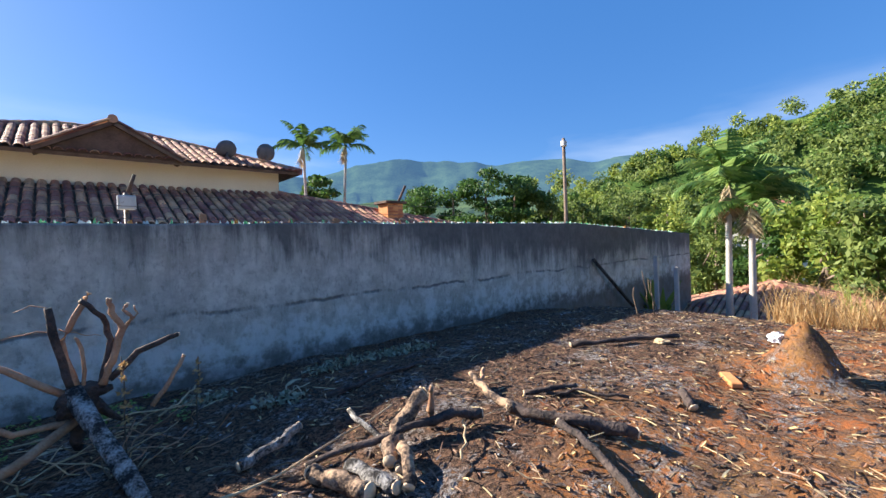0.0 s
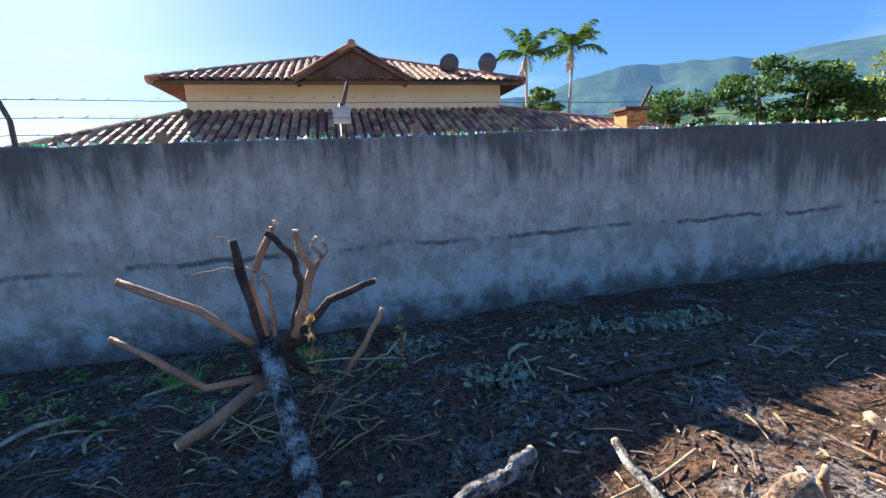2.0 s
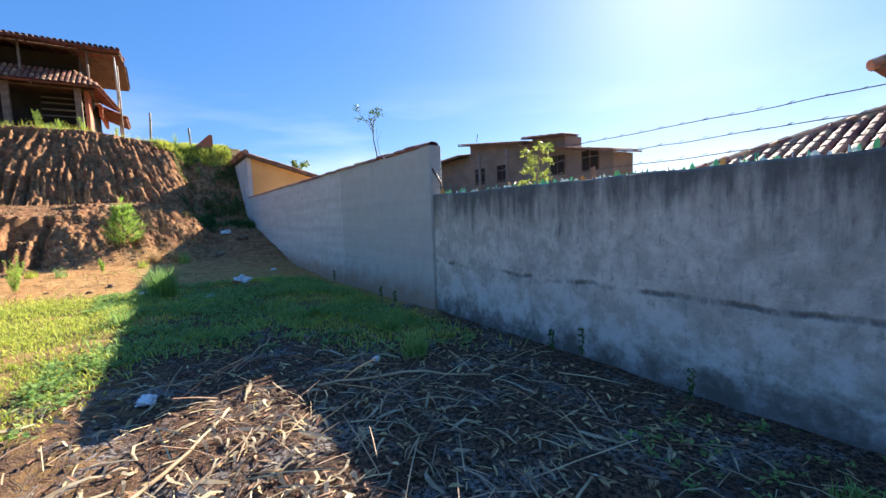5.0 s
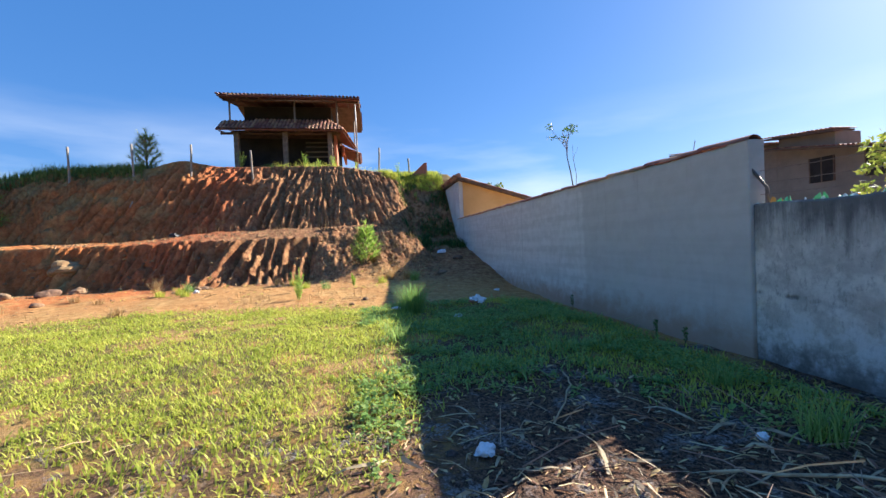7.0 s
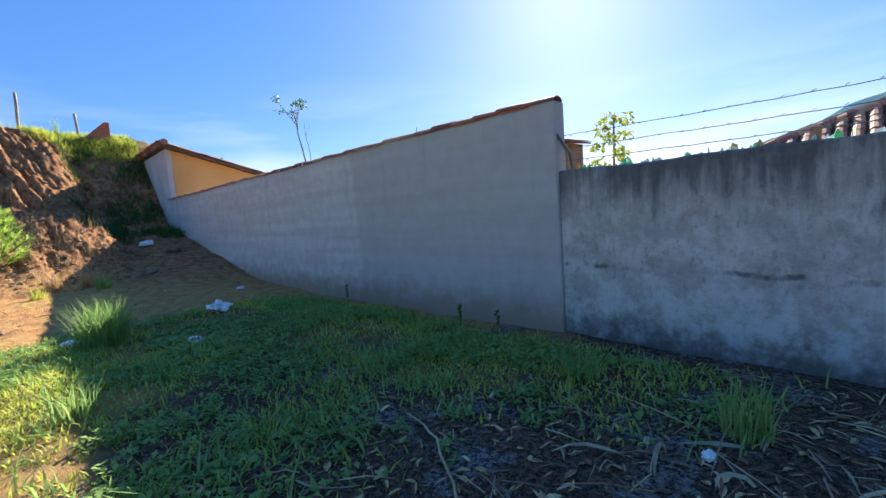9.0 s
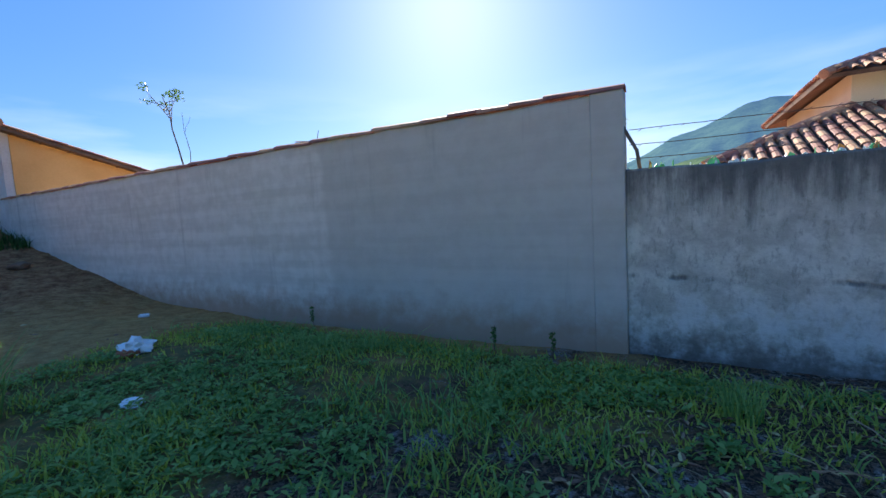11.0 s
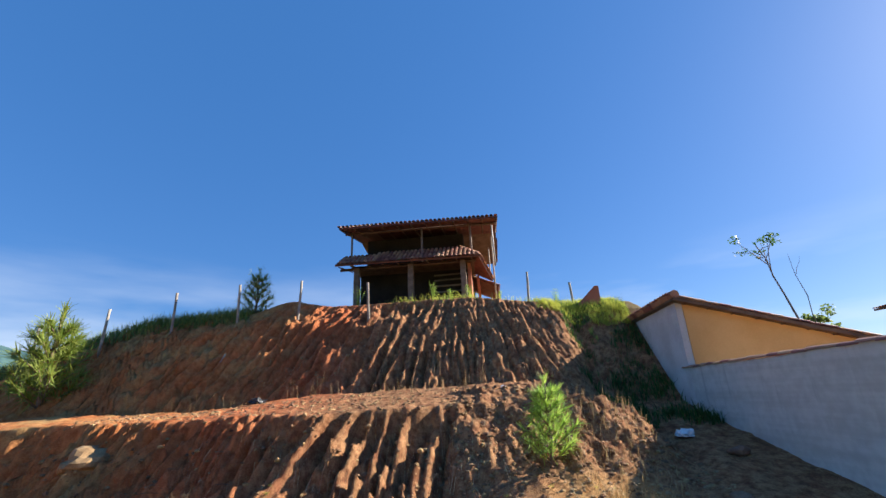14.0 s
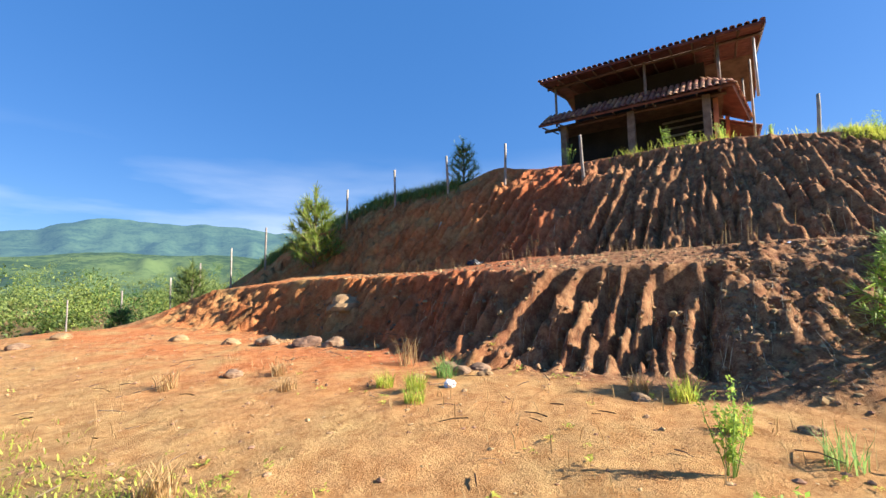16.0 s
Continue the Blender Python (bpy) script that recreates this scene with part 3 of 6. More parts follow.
# ---- boundary walls ----
def wall_mesh(name, xs, tops, y0, y1, m, label, low=-2.2, jag=0.012):
    """A long wall along x, with a slightly uneven top edge."""
    vs, fs = [], []
    for i, (x, t) in enumerate(zip(xs, tops)):
        b = min(low, t - 1)
        w = [jag * (vnoise(x * 3.1, k * 7.7, 70) - 0.5) for k in range(4)]
        vs += [(x, y0 + w[0], b), (x, y0 + w[0], t - 0.02 + w[1]), (x, y0 + 0.02, t + w[1]), (x, y1 - 0.02, t + w[2]), (x, y1, t - 0.02 + w[2]), (x, y1, b)]
    for i in range(len(xs) - 1):
        a, c = i * 6, i * 6 + 6
        for k in range(5):
            fs.append((a + k, c + k, c + k + 1, a + k + 1))
    fs += [tuple(range(6)), tuple(range((len(xs) - 1) * 6, len(xs) * 6))[::-1]]
    ob = mesh_ob(name, vs, fs, m)
    return tagged(ob, label, "wall", kind="structure")


xs = np.arange(-7.23, 18.8, 0.2)
tops = np.interp(xs, [-7.74, 0, 10.2, 18.7], [1.80, 1.80, 1.86, 1.50])
wall_low = wall_mesh("wall_north", xs, tops, 5.9, 6.08, OLD_WALL, "old grey rendered wall stained with black mould, topped with broken glass", low=-3.5, jag=0.03)
xs = np.concatenate([np.arange(-24.6, -7.5, 0.3), [-7.25]])
wall_high = wall_mesh("wall_northwest", xs, 2.62 + 0.02 * np.sin(xs), 5.86, 6.02, NEW_WALL, "taller bare cement wall with a clay tile coping", jag=0.012)
part("pier", box_bm((-7.56, 5.845, -0.4), (-7.235, 6.085, 2.61), 0.012), NEW_WALL, wall_high)

# ---- roof tiles and roofs ----
def tile_bm(w=0.20, l=0.42, t=0.014, n=5):
    """One half-round clay tile, running along +y from its lower end, crown up."""
    bm = bmesh.new()
    rows = []
    for y, s in ((0.0, 1.0), (l, 0.82)):
        for r in (1.0, 1.0 - 2 * t / w):
            rows.append([bm.verts.new((math.cos(math.pi * k / n) * w / 2 * s * r, y, math.sin(math.pi * k / n) * w / 2 * s * r * 0.75)) for k in range(n + 1)])
    for k in range(n):
        bm.faces.new((rows[0][k], rows[0][k + 1], rows[2][k + 1], rows[2][k]))
        bm.faces.new((rows[1][k + 1], rows[1][k], rows[3][k], rows[3][k + 1]))
        bm.faces.new((rows[0][k + 1], rows[0][k], rows[1][k], rows[1][k + 1]))
    return bm


def tile_mesh(name):
    bm = tile_bm()
    me = bpy.data.meshes.new(name)
    bm.normal_update()
    bm.to_mesh(me)
    bm.free()
    me.materials.append(TILE_P)
    return me


TILE_MESH = tile_mesh("roof_tile")
TV = np.array([v.co[:] for v in TILE_MESH.vertices])
TF = [tuple(p.vertices) for p in TILE_MESH.polygons]


def inside(p, poly):
    s = 0
    for (x1, y1), (x2, y2) in zip(poly, poly[1:] + poly[:1]):
        if (y1 > p[1]) != (y2 > p[1]) and p[0] < (x2 - x1) * (p[1] - y1) / (y2 - y1) + x1:
            s ^= 1
    return s


def roof_slope(parent, corners, single=0, thick=0.10, pitch=0.235, course=0.36, name="roof_slope", under=None):
    """A tiled slope: a slab under it and rows of half-round tiles. corners: the eave from its right end to its left as seen from outside, then the upper ones."""
    c = [Vector(p) for p in corners]
    u = (c[1] - c[0]).normalized()
    n = (c[1] - c[0]).cross(c[2] - c[0]).normalized()
    if n.z < 0:
        n = -n
    v = n.cross(u)
    if v.dot(c[2] - c[0]) < 0:
        v = -v
    flat = [((p - c[0]).dot(u), (p - c[0]).dot(v)) for p in c]
    k = len(c)
    vs = [p - n * 0.02 for p in c] + [p - n * (0.02 + thick) for p in c]
    fs = [tuple(range(k)), tuple(range(k, 2 * k))[::-1]] + [(i, i + k, (i + 1) % k + k, (i + 1) % k) for i in range(k)]
    deck = mesh_ob(name, vs, fs, under or WOOD, parent)
    wide, high = max(f[0] for f in flat), max(f[1] for f in flat)
    rot = Matrix((u, v, n)).transposed().to_4x4()
    if rot.determinant() < 0:
        rot = Matrix((-u, v, n)).transposed().to_4x4()
    r = random.Random(len(vs) + int(wide * 10))
    spots = []
    j = 0
    while j * course < high:
        for i in range(int(wide / pitch) + 1):
            p = (i * pitch + 0.1, j * course - 0.03)
            if inside((p[0], p[1] + 0.15), flat):
                spots.append(c[0] + u * p[0] + v * p[1] + n * (0.015 + 0.012 * r.random()))
        j += 1
    mats = [Matrix.Translation(s) @ rot @ Matrix.Rotation(r.uniform(-0.03, 0.03), 4, 'Z') for s in spots]
    for m in mats[:single]:
        t = new("roof_tile", TILE_MESH)
        t.parent = deck
        t.matrix_local = m
    rest = mats[single:]
    if rest:
        vs, fs = [], []
        for m in rest:
            a = np.array(m)
            b = len(vs)
            vs += (TV @ a[:3, :3].T + a[:3, 3]).tolist()
            fs += [tuple(q + b for q in f) for f in TF]
        ob = mesh_ob("tile_field", vs, fs, TILE, deck)
        ob["kind"] = "stuff"
    return deck


def ridge_caps(parent, a, b, size=0.13):
    a, b = Vector(a), Vector(b)
    n = max(2, int((b - a).length / 0.4))
    for i in range(n):
        p, q = a.lerp(b, i / n), a.lerp(b, (i + 1.12) / n)
        mesh_ob("ridge_cap", *tube_data([p, q], [size * 0.9, size * 1.05], 8), TILE_P, parent)


def hip_roof(parent, x0, x1, y0, y1, z, rise, single=0):
    h = min(x1 - x0, y1 - y0) / 2
    s = rise / h
    if x1 - x0 >= y1 - y0:
        a, b = (x0 + h, (y0 + y1) / 2, z + rise), (x1 - h, (y0 + y1) / 2, z + rise)
    else:
        a, b = ((x0 + x1) / 2, y0 + h, z + rise), ((x0 + x1) / 2, y1 - h, z + rise)
    p = [(x0, y0, z), (x1, y0, z), (x1, y1, z), (x0, y1, z)]
    if x1 - x0 >= y1 - y0:
        faces = [(p[0], p[1], b, a), (p[1], p[2], b), (p[2], p[3], a, b), (p[3], p[0], a)]
    else:
        faces = [(p[0], p[1], a), (p[1], p[2], b, a), (p[2], p[3], b), (p[3], p[0], a, b)]
    for i, f in enumerate(faces):
        roof_slope(parent, f, single if i == 0 else 0)
    ridge_caps(parent, a, b)
    for q in p:
        e = a if (Vector(q) - Vector(a)).length < (Vector(q) - Vector(b)).length else b
        ridge_caps(parent, q, e)


def window(parent, a, b, bars=2):
    """A framed window standing on the face between corners a and b (flat in x or y)."""
    a, b = Vector(a), Vector(b)
    # pane painted as the dark room behind it
    w = part("window", box_bm(a, b), ROOM_SHADE, parent)
    ax = 0 if abs(b.x - a.x) > abs(b.y - a.y) else 1
    for i in range(bars + 1):
        t = a[ax] + (b[ax] - a[ax]) * i / bars
        lo, hi = Vector(a), Vector(b)
        lo[ax], hi[ax] = t - 0.03, t + 0.03
        o = 1 - ax
        lo[o], hi[o] = min(a[o], b[o]) - 0.02, max(a[o], b[o]) + 0.02
        part("frame", box_bm(lo, hi), WOOD, w)
    return w


# ---- coping of the tall wall ----
cap_me = tile_mesh("coping_tile")
for i in range(44):
    x = -24.5 + i * 0.392
    t = new("coping_tile", cap_me)
    t.parent = wall_high
    t.matrix_local = Matrix.Translation((x, 5.94, 2.615 + 0.01 * math.sin(i * 2.3))) @ Matrix.Rotation(-math.pi / 2 + 0.03 * math.sin(i * 5.1), 4, 'Z') @ Matrix.Diagonal((1.25, 1.0, 1.0, 1))

# ---- neighbour's cream house ----
house = thing("cream_house", (1.4, 18, -0.3), "two-storey cream house with brown clay tile roofs behind the wall", "house")
house.matrix_world = Matrix.Identity(4)
part("upper_wall", box_bm((-3.2, 15.0, 2.9), (6.0, 22.0, 4.22)), CREAM, house)
part("lower_wall", box_bm((-5.2, 12.9, -0.4), (10.6, 24.0, 2.25)), CREAM, house)
LOW_Z, LOW_TOP = 2.16, 3.42
roof_slope(house, [(-6.3, 12.1, LOW_Z), (12.0, 12.1, LOW_Z), (6.0, 15.0, LOW_TOP), (-3.2, 15.0, LOW_TOP)], 150)
roof_slope(house, [(12.0, 12.1, LOW_Z), (12.0, 25.0, LOW_Z), (6.0, 22.0, LOW_TOP), (6.0, 15.0, LOW_TOP)], 0)
roof_slope(house, [(-6.3, 25.0, LOW_Z), (-6.3, 12.1, LOW_Z), (-3.2, 15.0, LOW_TOP), (-3.2, 22.0, LOW_TOP)], 0)
roof_slope(house, [(12.0, 25.0, LOW_Z), (-6.3, 25.0, LOW_Z), (-3.2, 22.0, LOW_TOP), (6.0, 22.0, LOW_TOP)], 0)
for a, b in (((12.0, 12.1, LOW_Z), (6.0, 15.0, LOW_TOP)), ((-6.3, 12.1, LOW_Z), (-3.2, 15.0, LOW_TOP))):
    ridge_caps(house, a, b)
hip_roof(house, -3.85, 6.55, 14.35, 22.6, 4.16, 1.62, 120)
# dark timber tone puts the gable's shade into its colour
gab = mesh_ob("gable", [(-0.1, 14.42, 4.17), (2.8, 14.42, 4.17), (1.35, 14.42, 5.0), (-0.1, 14.52, 4.17), (2.8, 14.52, 4.17), (1.35, 14.52, 5.0)], [(0, 1, 2), (5, 4, 3), (0, 3, 4, 1), (1, 4, 5, 2), (2, 5, 3, 0)], WOOD, house)
roof_slope(house, [(2.98, 14.28, 4.20), (2.98, 17.0, 4.20), (1.35, 17.0, 5.1), (1.35, 14.28, 5.1)], 0)
roof_slope(house, [(-0.28, 17.0, 4.20), (-0.28, 14.28, 4.20), (1.35, 14.28, 5.1), (1.35, 17.0, 5.1)], 0)
ridge_caps(house, (1.35, 14.25, 5.12), (1.35, 17.0, 5.12))
ch = part("chimney", box_bm((8.98, 12.65, 2.2), (9.66, 13.25, 3.0), 0.01), BRICK, house, "orange brick chimney")
part("cap", box_bm((8.86, 12.55, 3.0), (9.78, 13.35, 3.09), 0.01), WOOD, ch)
brick_me = bpy.data.meshes.new("brick")
bm = box_bm((-0.105, -0.012, -0.028), (0.105, 0.006, 0.028), 0.004)
bm.to_mesh(brick_me)
bm.free()
brick_me.materials.append(BRICK)
for r in range(11):
    for k in range(3):
        b = new("brick", brick_me)
        b.parent = ch
        b.matrix_local = Matrix.Translation((9.09 + k * 0.225 + (0.0 if r % 2 else 0.01), 12.65, 2.30 + r * 0.066))
for x, z in ((4.45, 4.86), (5.75, 4.92)):
    d = thing("satellite_dish", (x, 15.4, 4.55), "round grey satellite dish mounted on the tiled roof", "satellite dish", "dishes on the roof")
    limb("mast", [(0, 0, -0.1), (0, 0, z - 4.55)], 0.025, 0.025, STEEL, d)
    bm = bmesh.new()
    bmesh.ops.create_uvsphere(bm, u_segments=20, v_segments=12, radius=0.75)
    bmesh.ops.delete(bm, geom=[v for v in bm.verts if v.co.z > -0.62], context='VERTS')
    for v in bm.verts:
        v.co.z += 0.75
    bowl = part("bowl", bm, DISH, d, smooth=True)
    bowl.modifiers.new("thick", 'SOLIDIFY').thickness = 0.02
    bowl.matrix_local = Matrix.Translation((0, -0.05, z - 4.55)) @ Matrix.Rotation(radians(-60 if x < 5 else -75), 4, 'X') @ Matrix.Diagonal((0.86, 0.86, 0.86, 1))
    limb("feed_arm", [(0, 0.0, z - 4.75), (0.02, 0.45, z - 4.45)], 0.012, 0.012, STEEL, d)

lean_pole = limb("leaning_pole", bend((9.62, 13.45, 2.4), (10.35, 13.35, 3.8), 3, 0.01, 1), 0.05, 0.045, WOOD, None, 6)
tagged(lean_pole, "dark pole leaning beside the brick chimney", "pole")
meter = thing("meter_box", (0.76, 6.32, 0), "pale metal meter box on a thin steel post", "meter box")
limb("post", [(0, 0.04, -0.2), (0, 0.04, 2.2)], 0.025, 0.025, STEEL, meter)
cab = part("cabinet", box_bm((-0.09, -0.05, 1.99), (0.09, 0.05, 2.16), 0.010), ALU, meter)
part("door", box_bm((-0.075, -0.058, 2.005), (0.075, -0.052, 2.145), 0.002), ALU, cab)
limb("bracket", [(0.02, 0.04, 2.19), (0.09, 0.02, 2.42)], 0.022, 0.018, WOOD, meter)

# ---- second house beyond the wall ----
h2 = thing("tan_house", (-26, 27, 0), "wide tan house with dark low roofs and a veranda", "house")
h2.matrix_world = Matrix.Identity(4)


def slant(xa, xb, ya, yb, z0, za, zb):
    bm = bmesh.new()
    p = [bm.verts.new(c) for c in ((xa, ya, z0), (xb, ya, z0), (xb, yb, z0), (xa, yb, z0), (xa, ya, za), (xb, ya, zb), (xb, yb, zb), (xa, yb, za))]
    for f in ((3, 2, 1, 0), (4, 5, 6, 7), (0, 1, 5, 4), (1, 2, 6, 5), (2, 3, 7, 6), (3, 0, 4, 7)):
        bm.faces.new([p[i] for i in f])
    return bm


part("body", slant(-25.2, -18.0, 26.5, 28.6, 1.0, 6.3, 5.08), TAN, h2)
part("side_wing", slant(-40.4, -32.9, 26.6, 28.9, 1.0, 6.38, 6.75), TAN, h2)
part("tower", slant(-32.9, -25.2, 26.48, 28.7, 1.0, 7.62, 6.68), TAN, h2)
part("attic", slant(-25.1, -21.9, 26.55, 28.3, 5.0, 7.05, 6.72), TAN, h2)
roof_slope(h2, [(-41.0, 25.4, 6.35), (-33.2, 25.4, 6.75), (-33.2, 29, 7.2), (-41.0, 29, 6.8)], 0)
roof_slope(h2, [(-33.6, 25.6, 7.75), (-25.2, 25.6, 6.75), (-25.2, 29, 6.95), (-33.6, 29, 8.0)], 0)
roof_slope(h2, [(-25.6, 25.4, 6.45), (-17.3, 25.4, 5.05), (-17.6, 29, 5.2), (-25.6, 29, 6.7)], 0)
roof_slope(h2, [(-25.6, 25.8, 7.1), (-21.4, 25.8, 6.7), (-22.4, 28.6, 7.0), (-24.8, 28.6, 7.2)], 0)
for x in (-39.5, -36.5, -30.5, -27.0):
    limb("veranda_post", [(x, 25.6, 1.0), (x, 25.6, 6.5)], 0.14, 0.12, TAN, h2)
for x in (-32.2, -29.2, -23.2, -20.4):
    window(h2, (x, 26.44, 4.0), (x + 1.3, 26.5, 5.4))
limb("aerial", [(-32.6, 27, 8.0), (-32.4, 27, 8.7)], 0.03, 0.03, STEEL, h2)
roof_slope(h2, [(-25.0, 29.6, 4.75), (-19.7, 29.6, 4.55), (-21.5, 31.2, 5.35), (-25.0, 31.2, 5.45)], 0)
part("rear_wing", box_bm((-25.0, 29.8, 1.0), (-20.6, 31.0, 4.6)), TAN, h2)

# ---- orange outbuilding at the wall's end ----
gar = thing("orange_outbuilding", (-26, 8, 1), "orange and white outbuilding with a sloping tiled roof", "building")
gar.matrix_world = Matrix.Identity(4)


def prism(xa, xb, ya, yb, z0, za, zb):
    bm = bmesh.new()
    p = [bm.verts.new(c) for c in ((xa, ya, z0), (xb, ya, z0), (xb, yb, z0), (xa, yb, z0), (xa, ya, za), (xb, ya, za), (xb, yb, zb), (xa, yb, zb))]
    for f in ((3, 2, 1, 0), (4, 5, 6, 7), (0, 1, 5, 4), (1, 2, 6, 5), (2, 3, 7, 6), (3, 0, 4, 7)):
        bm.faces.new([p[i] for i in f])
    return bm


part("side_wall", prism(-28.6, -24.66, 5.86, 6.06, 0.8, 4.78, 4.72), PALE, gar, "pale plaster side wall")
part("end_wall", prism(-24.86, -24.62, 6.06, 11.4, 0.8, 4.72, 3.15), ORANGE, gar, "orange painted end wall")
part("back_wall", box_bm((-28.6, 11.2, 0.8), (-24.86, 11.4, 3.1)), PALE, gar)
roof_slope(gar, [(-24.35, 11.8, 3.08), (-28.9, 11.8, 3.08), (-28.9, 5.75, 4.86), (-24.35, 5.75, 4.86)], 0)
ridge_caps(gar, (-24.35, 5.80, 4.92), (-28.9, 5.80, 4.92), 0.15)
gar.matrix_world = Matrix.Translation((0.6, 0, -0.12))
for i in range(9):
    t = i / 8
    limb("barge_board" if i == 0 else "rafter_end", [(-24.62, 6.1 + 5.3 * t, 4.66 - 1.57 * t), (-24.38, 6.1 + 5.3 * t, 4.66 - 1.57 * t)], 0.05, 0.05, WOOD, gar, 4)

# ---- house on the hill ----
hill = thing("hill_house", (-36, -3.6, 7.1), "unfinished two-storey house with open verandas and clay tile roofs", "house")
hill.matrix_world = Matrix.Identity(4)
# solid boxes whose near-black colour paints the shade of the open storeys
part("back_room", box_bm((-39.0, -7.4, 6.6), (-34.4, -0.8, 9.6)), ROOM_SHADE, hill)
part("upper_room", box_bm((-39.0, -7.0, 9.6), (-34.4, -1.2, 11.5)), ROOM_SHADE, hill)
part("upper_floor", box_bm((-39.2, -7.5, 9.3), (-33.0, -0.6, 9.5)), WOOD, hill)
part("side_wall", box_bm((-34.4, -0.98, 6.6), (-32.9, -0.80, 9.2)), REDWALL, hill, "bare red block side wall")
part("parapet", box_bm((-39.0, -0.55, 8.3), (-34.9, -0.40, 9.0)), REDWALL, hill)
# brownish pillars, darkened further in colour for the shade inside the veranda
for y in (-7.05, -4.05, -1.2):
    part("pillar", box_bm((-32.72, y - 0.15, 6.0), (-32.42, y + 0.15, 9.25), 0.015), TRUNK, hill)
for y in (-7.5, -3.45, -0.7):
    limb("upper_post", [(-32.9, y, 9.45), (-32.9, y, 11.55)], 0.06, 0.06, GREYWOOD, hill)
limb("side_post", [(-33.2, 0.55, 9.0), (-33.0, 0.5, 11.6)], 0.05, 0.05, ALU, hill)
limb("side_post", [(-35.6, 0.5, 7.0), (-35.6, 0.5, 11.6)], 0.05, 0.05, GREYWOOD, hill)
limb("side_post", [(-37.6, 0.3, 7.0), (-37.6, 0.3, 11.6)], 0.05, 0.05, GREYWOOD, hill)
roof_slope(hill, [(-31.9, 0.85, 11.42), (-31.9, -7.95, 11.5), (-36.2, -7.95, 12.25), (-36.2, 0.85, 12.2)], 40, under=REDWOOD)
roof_slope(hill, [(-40.4, -7.95, 11.5), (-40.4, 0.85, 11.42), (-36.2, 0.85, 12.2), (-36.2, -7.95, 12.25)], 0)
ridge_caps(hill, (-36.2, -7.95, 12.3), (-36.2, 0.85, 12.25))
part("ridge_vent", box_bm((-36.6, -3.3, 12.2), (-35.8, -0.5, 12.6)), TILE_P, hill)
roof_slope(hill, [(-31.9, -0.25, 9.3), (-31.9, -8.1, 9.35), (-33.2, -8.1, 10.2), (-33.2, -1.2, 10.2)], 80, under=REDWOOD)
roof_slope(hill, [(-35.6, 0.45, 8.85), (-31.9, -0.25, 9.3), (-33.2, -1.2, 10.2), (-35.6, -1.2, 9.7)], 0, under=REDWOOD)
roof_slope(hill, [(-39.4, 0.75, 8.5), (-35.7, 0.75, 8.5), (-35.7, -0.9, 9.2), (-39.4, -0.9, 9.2)], 0, under=REDWOOD)
for i in range(12):
    y = -7.8 + i * 0.78
    limb("rafter", [(-31.95, y, 11.30), (-36.0, y, 12.02)], 0.045, 0.045, WOOD, hill, 4)
for i in range(10):
    x = -32.2 - i * 0.42
    limb("side_rafter", [(x, 0.82, 11.38 + i * 0.075), (x, -1.2, 11.38 + i * 0.075)], 0.035, 0.035, REDWOOD, hill, 4)
for i in range(10):
    y = -7.9 + i * 0.8
    limb("rafter", [(-31.95, y, 9.20), (-34.4, y, 9.62)], 0.04, 0.04, WOOD, hill, 4)
limb("eave_beam", [(-32.57, -8.0, 9.2), (-32.57, -0.5, 9.2)], 0.08, 0.08, WOOD, hill, 4)
limb("eave_beam", [(-32.9, -7.9, 11.45), (-32.9, 0.8, 11.4)], 0.07, 0.07, WOOD, hill, 4)
for z in (8.0, 8.35, 8.7, 9.0):
    limb("rail", [(-34.3, -3.0, z), (-34.2, -1.0, z)], 0.05, 0.05, GREYWOOD, hill, 4)
hill.matrix_world = Matrix.Translation((0.6, 0.1, -0.2))
fin = thing("red_wall_stub", (-29.0, 4.45, 5.2), "triangular bare red brick wall stub on the crest", "wall stub")
mesh_ob("stub", [(0, 0.5, -0.3), (0, -1.3, -0.3), (0, 0.32, 1.25), (0, 0.5, 1.25), (-0.18, 0.5, -0.3), (-0.18, -1.3, -0.3), (-0.18, 0.32, 1.25), (-0.18, 0.5, 1.25)],
        [(0, 3, 2, 1), (4, 5, 6, 7), (0, 1, 5, 4), (1, 2, 6, 5), (2, 3, 7, 6), (3, 0, 4, 7)], REDWALL, fin)

# ---- house below the slope ----
h3 = thing("sunken_house", (21, 4.3, -4), "low house with a red clay tile roof down the slope", "house")
h3.matrix_world = Matrix.Identity(4)
part("body", box_bm((17.0, -0.5, -5.2), (25.0, 7.6, -2.05)), CREAM, h3)
hip_roof(h3, 16.2, 25.8, -1.0, 8.2, -2.05, 1.45, 60)
h4 = thing("far_cottage", (34, 4, -2), "small pale cottage with a red roof among trees", "house")
h4.matrix_world = Matrix.Identity(4)
part("body", box_bm((38.0, 5.2, -5.0), (43.0, 9.4, 2.9)), PALE, h4)
hip_roof(h4, 37.3, 43.7, 4.5, 10.1, 2.9, 1.2)
window(h4, (37.94, 6.2, 1.2), (38.0, 7.4, 2.4))

